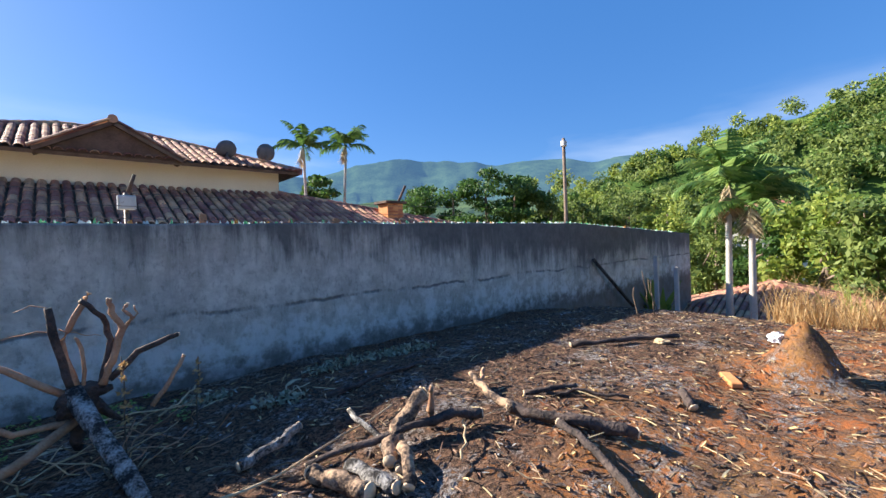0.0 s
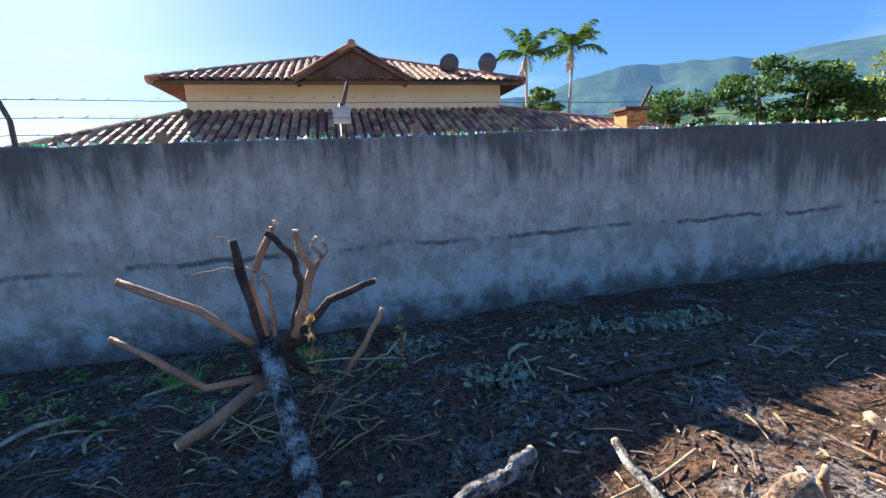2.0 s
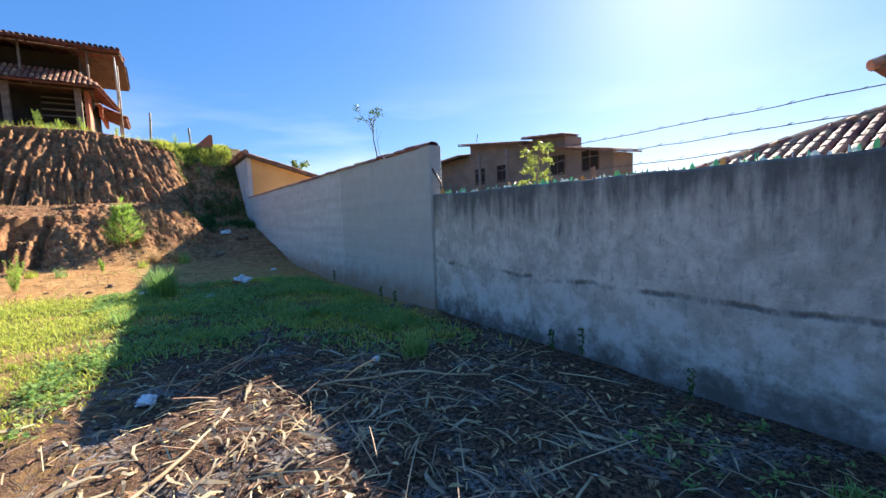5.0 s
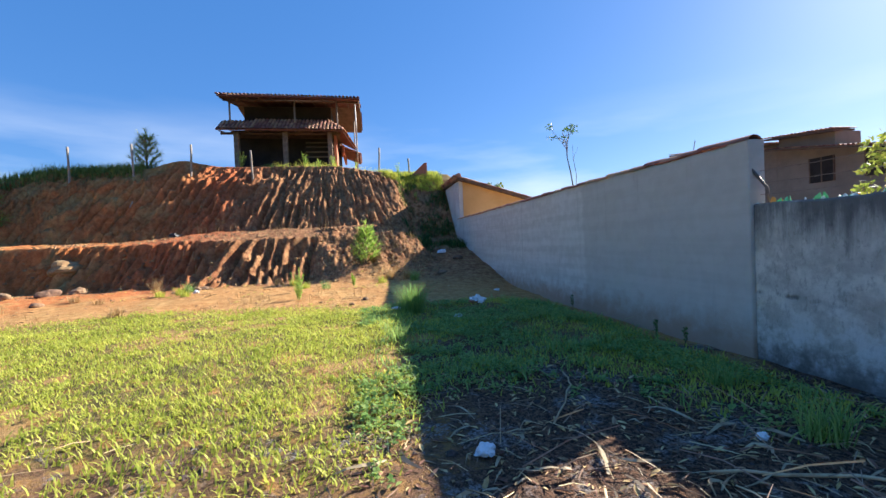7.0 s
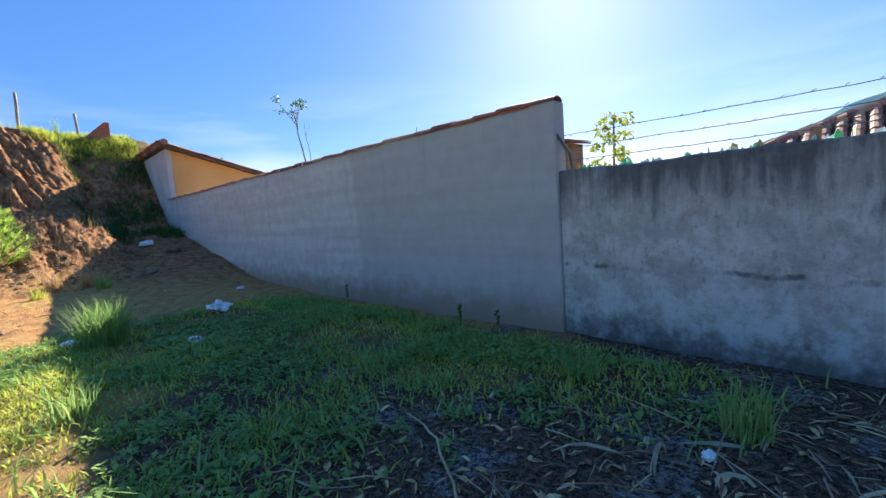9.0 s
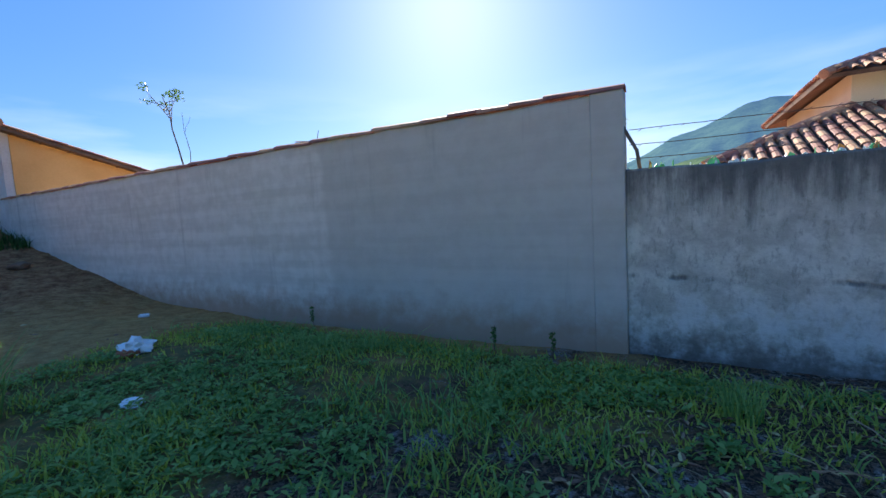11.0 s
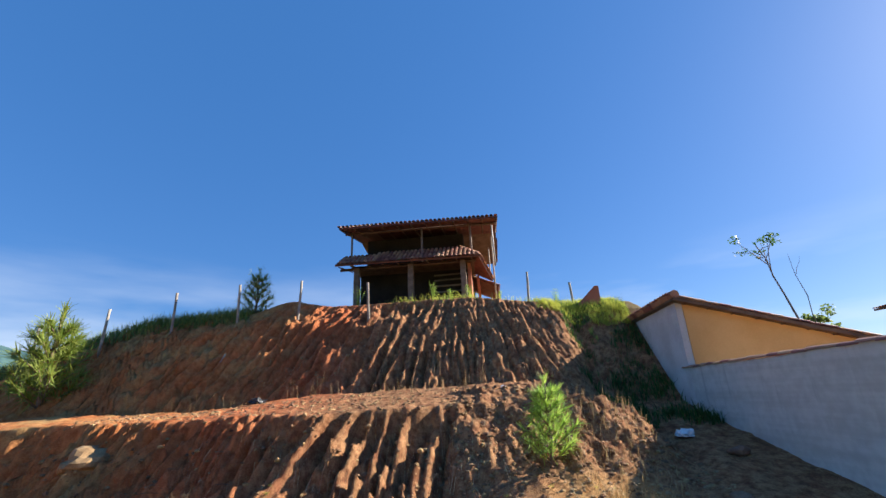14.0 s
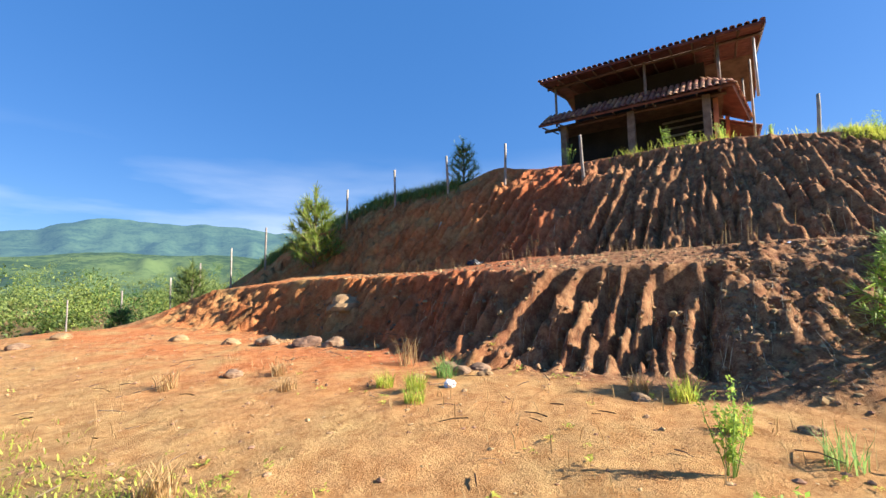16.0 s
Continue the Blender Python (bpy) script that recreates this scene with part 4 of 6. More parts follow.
# ---- plants ----
def leaf_cloud(centres, radii, per, size, seed, squash=0.75):
    """Rhombic leaves scattered in the shells of clumps: (n, 4, 3)."""
    r = np.random.default_rng(seed)
    centres, radii = np.repeat(np.asarray(centres, float), per, 0), np.repeat(np.asarray(radii, float), per)
    n = len(centres)
    d = r.normal(size=(n, 3))
    d /= np.linalg.norm(d, axis=1)[:, None]
    p = centres + d * (radii * r.uniform(0.45, 1.05, n))[:, None] * np.array([1, 1, squash])
    a = r.normal(size=(n, 3)) + d * 0.8
    a[:, 2] -= 0.35
    a /= np.linalg.norm(a, axis=1)[:, None]
    b = np.cross(a, d + r.normal(size=(n, 3)) * 0.6)
    b /= np.linalg.norm(b, axis=1)[:, None] + 1e-9
    s = size * r.uniform(0.6, 1.3, n)[:, None]
    return np.stack([p - a * s, p + b * s * 0.45, p + a * s, p - b * s * 0.45], 1)


def blades(x, y, z, h, w, seed, lean=0.5, segs=1):
    """Grass blades as narrow bent pairs of polygons: triangles as quads (n, 4, 3)."""
    r = np.random.default_rng(seed)
    n = len(x)
    t = r.uniform(0, 2 * np.pi, n)
    k = r.uniform(0.1, 1.0, n) * lean * h
    base = np.stack([x, y, z], 1)
    side = np.stack([-np.sin(t), np.cos(t), np.zeros(n)], 1) * (w / 2)[:, None]
    out = np.stack([np.cos(t) * k, np.sin(t) * k, h], 1)
    mid = base + out * np.array([0.35, 0.35, 0.6])
    tip = base + out
    q1 = np.stack([base - side, base + side, mid + side * 0.8, mid - side * 0.8], 1)
    q2 = np.stack([mid - side * 0.8, mid + side * 0.8, tip + side * 0.1, tip - side * 0.1], 1)
    return np.concatenate([q1, q2])


def tree(at, h, r, label, m, seed, trunk=0.14, per=70, size=0.16, group="", clumps=26, bare=0.35):
    t = thing("tree", at, label, "tree", group)
    rnd = random.Random(seed)
    top = (rnd.uniform(-0.3, 0.3), rnd.uniform(-0.3, 0.3), h * 0.8)
    limb("trunk", bend((0, 0, -0.4), top, 5, 0.08 * h / 5, seed), trunk, trunk * 0.3, TRUNK, t)
    cs, rs = [], []
    for i in range(clumps):
        a, k = rnd.uniform(0, 6.28), rnd.random() ** 0.5
        zz = h * (bare + (1 - bare) * rnd.random())
        wide = r * (1 - 0.75 * abs((zz / h - bare) / (1 - bare) - 0.4))
        cs.append((math.cos(a) * k * wide, math.sin(a) * k * wide, zz - 0.1 * h))
        rs.append(r * rnd.uniform(0.22, 0.42))
    for i in range(0, clumps, 5):
        limb("branch", bend((0, 0, h * rnd.uniform(0.3, 0.6)), cs[i], 3, 0.1, seed + i), trunk * 0.4, trunk * 0.1, TRUNK, t, 5)
    polys("crown", leaf_cloud(cs, rs, per, size, seed, 0.42 if m is LEAF_DARK else 0.75), m, t)
    return t


def palm(at, h, frond, label, seed, fronds=16, lean=(0.0, 0.0), dead=3, trunk=0.085, group="palms", green=None):
    t = thing("palm", at, label, "palm tree", group)
    rnd = random.Random(seed)
    top = Vector((lean[0], lean[1], h))
    pts = [Vector((0, 0, -0.8)).lerp(top, i / 10) for i in range(11)]
    limb("trunk", pts, trunk * 1.15, trunk * 0.8, PALM_TRUNK, t, 10, 0.08, seed)
    limb("crownshaft", [top, top + Vector((0, 0, 0.16 * frond + 0.2))], trunk * 0.95, trunk * 0.6, LEAF_LIGHT, t, 10, 0.05)
    hub = top + Vector((0, 0, 0.16 * frond + 0.2))
    for i in range(fronds + dead):
        gone = i >= fronds
        az = i * 2.4 + rnd.uniform(-0.3, 0.3)
        up = rnd.uniform(0.15, 1.4) if not gone else -1.0
        d = Vector((math.cos(az), math.sin(az), 0))
        L = frond * rnd.uniform(0.8, 1.1) * (0.6 if gone else 1)
        line = []
        for k in range(9):
            s = k / 8
            ang = up - s * s * rnd.uniform(1.1, 1.5)
            prev = line[-1] if line else hub
            line.append(prev + (d * math.cos(ang) + Vector((0, 0, math.sin(ang)))) * (L / 8) if line else hub)
        fr = mesh_ob("frond", *tube_data(line, [0.018 * (1.2 - k / 8) for k in range(9)], 4), PALM_DEAD if gone else green or PALM_LEAF, t)
        leaf = []
        for k in range(44):
            s = 0.12 + 0.88 * (k // 2) / 22
            f = s * 8
            a = line[min(int(f), 7)].lerp(line[min(int(f) + 1, 8)], f - int(f))
            tan = (line[min(int(f) + 1, 8)] - line[min(int(f), 7)]).normalized()
            side = tan.cross(Vector((0, 0, 1))).normalized() * (1 if k % 2 else -1)
            ll = frond * 0.27 * math.sin(math.pi * (0.15 + 0.8 * s)) * rnd.uniform(0.85, 1.1)
            tip = a + side * ll * 0.85 + tan * ll * 0.5 - Vector((0, 0, ll * rnd.uniform(0.3, 0.8)))
            w = tan * 0.018 * max(1.0, frond)
            leaf.append([a - w, a + w, a.lerp(tip, 0.55) + w * 1.3 + Vector((0, 0, 0.06 * ll)), tip])
        polys("blade", [[tuple(p) for p in q] for q in leaf], PALM_DEAD if gone else green or PALM_LEAF, fr)
    return t


def pine(at, h, label, seed, m=None, per=42, group="young pines"):
    """A young pine: whorls of upswept branches set with long needles."""
    t = thing("young_pine", at, label, "pine sapling", group)
    rnd = random.Random(seed)
    limb("trunk", bend((0, 0, -0.1), (0.03, 0.02, h), 5, 0.01 * h, seed), 0.03 * h, 0.008 * h, TRUNK, t, 6)
    needles = []
    tips = [((0, 0, h * 0.75), (0.0, 0.0, h * 1.08))]
    for k in range(6):
        zz = h * (0.08 + 0.14 * k)
        n = 6
        for i in range(n):
            a = i * 6.28 / n + k * 0.5 + rnd.uniform(-0.2, 0.2)
            L = h * (0.46 - 0.05 * k) * rnd.uniform(0.75, 1.15)
            tips.append(((0, 0, zz), (math.cos(a) * L * 0.8, math.sin(a) * L * 0.8, zz + L * 0.62)))
    for i, (a, b) in enumerate(tips):
        a, b = Vector(a), Vector(b)
        if i:
            limb("branch", [a, a.lerp(b, 0.5) - Vector((0, 0, 0.02)), b], 0.010 * h, 0.004 * h, TRUNK, t, 4)
        for j in range(per):
            s = rnd.uniform(0.25, 1.0)
            p = a.lerp(b, s)
            d = (b - a).normalized() * 0.75 + Vector((rnd.gauss(0, 0.5), rnd.gauss(0, 0.5), rnd.gauss(0, 0.5)))
            d = d.normalized() * (0.13 * h * rnd.uniform(0.7, 1.2))
            w = d.cross(Vector((rnd.random(), rnd.random(), 1))).normalized() * 0.006 * max(h, 0.8)
            needles.append([p - w, p + w, p + d + w * 0.3, p + d - w * 0.3])
    polys("foliage", [[tuple(p) for p in q] for q in needles], m or PINE, t)
    return t


def tuft(at, n, h, spread, m, label, seed, category="grass tuft", name="grass_tuft", lean=0.8, w=0.012, group="tufts"):
    r = np.random.default_rng(seed)
    a, k = r.uniform(0, 6.28, n), spread * np.sqrt(r.random(n))
    q = blades(np.cos(a) * k, np.sin(a) * k, np.full(n, -0.03), h * r.uniform(0.5, 1.1, n), np.full(n, w), seed + 1, lean)
    ob = polys(name, q, m)
    ob.matrix_world = pose(*at)
    return tagged(ob, label, category, group)


def weed(at, h, label, seed):
    """An upright leafy weed: a few stems set with narrow leaves."""
    t = thing("weed", at, label, "weed", "weeds")
    rnd = random.Random(seed)
    cs, rs = [], []
    for i in range(9):
        a, k = rnd.uniform(0, 6.28), rnd.uniform(0.04, 0.28) * h
        e = (math.cos(a) * k, math.sin(a) * k, h * rnd.uniform(0.55, 1.0))
        limb("stem", bend((0.02 * math.cos(a), 0.02 * math.sin(a), -0.03), e, 4, 0.01, seed + i), 0.005, 0.002, LUSH, t, 4)
        for j in range(6):
            s = 0.25 + 0.15 * j
            cs.append((e[0] * s, e[1] * s, e[2] * s))
            rs.append(0.045 * h + 0.012)
    polys("foliage", leaf_cloud(cs, rs, 9, 0.020, seed, 1.2), PINE, t)
    return t


def on(x, y, dz=0.0):
    return (x, y, ground_at(x, y) + dz)


# palms and trees beyond the low end of the plot
palm((13.0, 3.22, -1.5), 3.75, 1.75, "tall green palm with hanging dead fronds beside its twin", 3, 18, (0.05, -0.05), 4)
palm((13.0, 2.70, -1.5), 3.2, 1.45, "shorter green palm with pale hanging flower stalks", 8, 16, (0.02, -0.02), 4)
# far palms take the dark leaf to imitate backlit crowns
palm((13.4, 24.0, 1.0), 6.4, 2.2, "slender palm above the neighbour's roof", 12, 12, (0.5, 0), 1, 0.09, green=LEAF_DARK)
palm((11.2, 24.0, 1.0), 6.0, 2.1, "slender palm above the neighbour's roof", 17, 12, (-0.1, 0), 1, 0.09, green=LEAF_DARK)
tree((12.3, 25.0, 0.0), 6.6, 1.6, "dark conifer behind the neighbour's roof", LEAF_DARK, 5, 0.12, 90, 0.2)
for i, (az, d, h, r, m) in enumerate(((31, 46, 6.6, 2.8, LEAF_LIGHT), (35.5, 42, 6.9, 2.7, LEAF_LIGHT), (40, 40, 9.3, 3.4, LEAF_DARK), (44.5, 38, 9.8, 3.4, LEAF_DARK), (48.5, 36, 9.6, 3.2, LEAF_DARK),
                                       (52.5, 36, 9.2, 3.2, LEAF_DARK), (56.5, 38, 9.6, 3.0, LEAF), (61, 40, 9.5, 3.2, LEAF), (66, 40, 9.6, 3.4, LEAF), (70.5, 38, 9.0, 3.0, LEAF_LIGHT),
                                       (75, 34, 7.5, 2.6, LEAF), (80, 30, 6.5, 2.4, LEAF_DARK), (84, 27, 6.5, 2.4, LEAF_LIGHT), (88, 25, 5.8, 2.2, LEAF), (94, 24, 5.6, 2.2, LEAF_LIGHT), (101, 26, 7.0, 2.4, LEAF))):
    x, y = d * math.sin(radians(az)), d * math.cos(radians(az))
    tree((x, y, ground_at(x, y) + (0 if x > 15 else -0.3)), h * (0.72 if az > 58 else 1.0) - min(0, ground_at(x, y)) * 0.7, r, "broad leafy tree with a dense uneven crown" if m is LEAF_DARK else "leafy tree with a light green uneven crown", m, 40 + i, 0.2, 190, 0.18, "trees past the wall", 34, 0.25)
for i, (x, y, h) in enumerate(((16.5, 7.6, 2.6), (15.0, 8.2, 3.0), (14.6, 5.6, 1.9), (16.0, 1.0, 2.0), (17.5, 9.0, 3.2))):
    tuft((x, y, ground_at(x, y)), 26, h, 0.25, LEAF_LIGHT, "clump of broad banana leaves beyond the wall end", 300 + i, "banana plant", "banana_plant", 0.7, 0.34, "banana plants")

lampost = thing("street_lamp", (16.0, 9.7, -1.6), "tall concrete pole with a street lamp at its top", "street lamp")
limb("pole", [(0, 0, -1.0), (0, 0, 7.3)], 0.095, 0.065, TRUNK, lampost, 10, 0.03)
limb("arm", [(0, 0, 7.1), (-0.15, -0.10, 7.2)], 0.03, 0.03, STEEL, lampost)
part("lamp_head", box_bm((-0.30, -0.22, 6.9), (-0.08, -0.02, 7.15), 0.03), ALU, lampost)

# forest on the hills: many crowns as one mass
def forest(name, spots, m, label, seed, per=46, size=0.55, clumps=4):
    r = np.random.default_rng(seed)
    cs, rs = [], []
    for x, y, z, h in spots:
        for k in range(clumps):
            cs.append((x + r.uniform(-0.4, 0.4) * h, y + r.uniform(-0.4, 0.4) * h, z + h * r.uniform(0.35, 0.9)))
            rs.append(h * r.uniform(0.24, 0.42))
    ob = polys(name, leaf_cloud(cs, rs, per, size, seed, 0.8), m)
    return tagged(ob, label, "forest", kind="stuff")


AZ = [-180, -170, -160, -150, -140, -120, -90, -60, -30, -10, -1, 8, 20, 28, 36, 46, 55, 65, 80, 95, 115, 140, 160, 180]
EL = [6.0, 6.0, 7.6, 6.7, 6.2, 4.0, 0.8, 0.5, 0.8, 2.5, 7.6, 10.0, 9.6, 9.8, 11.6, 10.9, 10.4, 10, 9, 8, 7, 6, 5.4, 5.6]


def ridge(name, radius, scale, m, label, seed, depth=0.45, lift=0.0, lo=-180, hi=180, az=AZ, el=EL):
    """A mountain ring: slopes rising outwards to a crest whose height goes by compass direction."""
    A = np.radians(np.linspace(lo, hi, int((hi - lo) * 2.2)))
    top = np.interp(np.degrees(A), az, el) + (fbm(np.degrees(A) * 0.16, A * 0, seed, 5) - 0.5) * 1.6
    rows = []
    for k in range(13):
        s = k / 12
        rad = radius * (1 - depth * (1 - s)) * (1 + 0.05 * (fbm(np.degrees(A) * 0.2, A * 0 + k * 0.6, seed + 3) - 0.5))
        z = radius * np.tan(np.radians(np.maximum(top * scale, 0.3))) * s ** 1.15 + lift - 6 * (1 - s)
        z = z + (fbm(np.degrees(A) * 0.4, A * 0 + k * 0.45, seed + 7) - 0.5) * radius * 0.035 * math.sin(math.pi * min(s, 0.95))
        rows.append(np.stack([np.sin(A) * rad, np.cos(A) * rad, z], 1))
    V = np.concatenate(rows)
    n = len(A)
    F = [(k * n + i, k * n + i + 1, (k + 1) * n + i + 1, (k + 1) * n + i) for k in range(12) for i in range(n - 1)]
    return tagged(mesh_ob(name, V.tolist(), F, m, smooth=True), label, "mountain", kind="structure")


# both rings glow faintly blue in place of air haze
ridge("backdrop_mountain", 1500, 1.0, MOUNTAIN, "far wooded mountain range with haze as a blue glow", 3)
ridge("backdrop_hill", 520, 0.55, GREENHILL, "green wooded hills with clearings and a faint haze glow", 21)
NEAR_AZ, NEAR_EL = [50, 58, 66, 74, 82, 90, 100, 112, 128, 150], [2, 6.5, 9.5, 11.5, 13.2, 15.0, 14.5, 11, 7, 2]
ridge("hillside", 125, 1.0, FOREST, "steep wooded hillside near the plot", 33, 0.55, -2.0, 46, 152, NEAR_AZ, NEAR_EL)
rf = np.random.default_rng(5)
spots = []
for k in range(520):
    a = rf.uniform(48, 128)
    s = rf.uniform(0.03, 1.0)
    rad = 125 * (1 - 0.55 * (1 - s))
    z = 125 * math.tan(radians(float(np.interp(a, NEAR_AZ, NEAR_EL)))) * s ** 1.15 - 2.0 - 6 * (1 - s)
    spots.append((math.sin(radians(a)) * rad, math.cos(radians(a)) * rad, z - 1.0, rf.uniform(3.5, 6.5)))
forest("forest_canopy", spots[:300], LEAF, "dense mixed green forest canopy on the hillside", 6, 80, 0.42)
forest("forest_canopy", spots[300:420], LEAF_LIGHT, "yellow-green crowns among the hillside forest", 7, 80, 0.42)
forest("forest_canopy", spots[420:], LEAF_DARK, "dark green crowns among the hillside forest", 8, 80, 0.42)
spots = []
for k in range(520):
    a, s = radians(rf.uniform(-182, -128)), rf.random()
    rad = 62 + 420 * s ** 1.4
    x, y = math.sin(a) * rad - 10, math.cos(a) * rad
    lift = 16 * step(180, 480, rad) * (0.4 + 1.2 * fbm(math.degrees(a) * 0.15, rad * 0.01, 77))
    spots.append((x, y, ground_at(x, y) - 1.2 + float(lift), (rf.uniform(2.2, 5.2) if rf.random() < 0.75 else rf.uniform(6, 8.5)) + 0.012 * rad))
forest("valley_trees", spots[:300], LEAF, "scattered green trees in the valley", 9, 95, 0.21)
forest("valley_trees", spots[300:420], LEAF_LIGHT, "light green bushes in the valley", 10, 95, 0.21)
forest("valley_trees", spots[420:], LEAF_DARK, "dark green trees in the valley", 11, 95, 0.21)

# pines and saplings
pine(on(-19.6, 1.05, -0.08), 1.6, "bright green young pine on the cut bank", 4, per=60)
pine((-25.0, -16.6, ground_at(-25.0, -16.6)), 3.7, "bushy green pine at the edge of the bank", 9, LEAF_LIGHT, 70)
pine((-29.0, -10.9, ground_at(-29.0, -10.9)), 2.2, "slim young pine on the crest", 14, LEAF_LIGHT, 45)
pine((-26.5, -31.0, ground_at(-26.5, -31.0)), 3.6, "green pine beside the fence downhill", 19, LEAF, 70)
pine((-24.0, -35.5, ground_at(-24.0, -35.5)), 3.0, "green pine beside the fence downhill", 23, LEAF_DARK, 70)
sap = thing("thin_tree", (-42.2, 22.0, 4.0), "tall thin sapling with a sparse leafy top", "tree")
limb("trunk", bend((0, 0, 0), (-2.9, 0, 8.6), 6, 0.12, 2), 0.09, 0.04, TRUNK, sap, 6)
for i in range(7):
    limb("branch", bend((-2.0 - 0.12 * i, 0, 6.2 + 0.3 * i), (-2.9 + 1.5 * math.cos(i * 2.2), 1.2 * math.sin(i * 2.2), 8.6 + 0.6 * math.sin(i)), 3, 0.1, i), 0.04, 0.012, TRUNK, sap, 5)
polys("foliage", leaf_cloud([(-2.9 + 1.5 * math.cos(i * 2.2), 1.2 * math.sin(i * 2.2), 8.7 + 0.6 * math.sin(i)) for i in range(7)], [0.55] * 7, 22, 0.16, 12), LEAF_DARK, sap)
whip = thing("thin_tree", (-38.2, 20.0, 3.0), "bare thin sapling behind the tall wall", "tree")
limb("trunk", bend((0, 0, 0), (-0.9, 0, 7.0), 5, 0.12, 5), 0.045, 0.012, TRUNK, whip, 5)
limb("branch", bend((-0.7, 0, 5.6), (-0.1, 0.1, 6.6), 3, 0.05, 6), 0.02, 0.008, TRUNK, whip, 4)
for i, (x, y, h, r) in enumerate(((-41.5, 22.5, 6.3, 1.2), (-34.5, 12.5, 1.6, 0.9), (-33, 9, 1.5, 0.8), (-44, 14, 2.8, 1.2))):
    tree((x, y, ground_at(x, y)), h if i else 2.6, r, "small leafy bush on the crest", LEAF, 90 + i, 0.06, 60, 0.14, "bushes on the crest", 12, 0.1)
bush = thing("young_tree", (-7.9, 9.0, -0.1), "slender young tree with light green leaf clusters behind the wall", "tree")
limb("trunk", bend((0, 0, 0), (0.05, 0, 2.9), 4, 0.04, 3), 0.035, 0.015, TRUNK, bush, 6)
polys("foliage", leaf_cloud([(0.25 * math.cos(i * 1.9), 0.25 * math.sin(i * 1.9), 2.0 + 0.09 * i) for i in range(12)], [0.16] * 12, 40, 0.055, 15), LEAF_LIGHT, bush)

# fence along the crest and downhill
posts = [(-30.6, 2.0, 7.75), (-29.6, 3.9, 6.85), (-27.25, -4.9, 6.85), (-27.4, -8.1, 7.23), (-27.7, -10.95, 7.31), (-27.4, -13.8, 7.09), (-27.2, -16.9, 6.5), (-27.0, -19.8, 5.9), (-27.0, -23.5, 5.12), (-27.4, -27.8, 4.15), (-27.0, -31.0, 3.3), (-26.2, -33.3, 2.35), (-24.6, -37.0, 1.5), (-22.5, -40.6, 0.9)]
for i, (x, y, top) in enumerate(posts):
    h = top - ground_at(x, y)
    p = limb("fence_post", bend((0, 0, -0.4), (0.07 * math.sin(i * 3.7), 0.09 * math.cos(i * 2.1), h), 4, 0.012, i), 0.060, 0.052, GREYWOOD, None, 8, 0.2, i)
    p.matrix_world = pose(*on(x, y))
    tagged(p, "weathered grey wooden fence post on the bank", "fence post", "fence posts")
for i, (x, y, z, h) in enumerate(((12.0, 4.62, -1.1, 2.0), (11.5, 3.95, -0.9, 1.55))):
    p = part("concrete_post", box_bm((-0.05, -0.05, 0), (0.05, 0.05, h), 0.01), CONCRETE)
    p.matrix_world = pose(x, y, z)
    tagged(p, "short pale concrete fence post by the wall", "fence post", "concrete posts")
strut = limb("leaning_plank", [(10.9, 5.82, 0.86), (12.75, 5.6, -0.62)], 0.06, 0.06, CHAR, None, 4)
tagged(strut, "dark plank leaning against the old wall", "plank")

# barbed wire and its bent steel posts on the old wall
for i, x in enumerate((-7.15, -1.97)):
    p = limb("wire_post", [(x, 5.99, 1.7), (x, 5.99, 2.02), (x - 0.04, 5.92, 2.26)] if i != 0 else [(x + 0.06, 5.99, 1.7), (x + 0.02, 5.99, 2.0), (x - 0.1, 5.9, 2.24)], 0.022, 0.018, STEEL, None, 6)
    tagged(p, "rusty bent steel post on the wall top", "wire post", "wire posts")
for k, z in enumerate((1.90, 2.04, 2.19)):
    vs, fs = tube_data(bend((-7.2, 5.97, z + 0.02), (-1.97, 5.97, z), 24, 0.006, k, 0.02) + bend((-1.9, 5.97, z), (6.4, 5.97, z - 0.05), 24, 0.006, k + 9, 0.03), [0.0035] * 50, 4)
    data = [(vs, fs)]
    for j in range(70):
        x = -7.1 + j * 0.19
        data.append(tube_data([(x - 0.012, 5.955, z - 0.004), (x + 0.012, 5.985, z + 0.012)], [0.003, 0.003], 3))
    tagged(mesh_ob("barbed_wire", *joined(data), STEEL), "strand of barbed wire strung above the old wall", "barbed wire", "barbed wire strands")

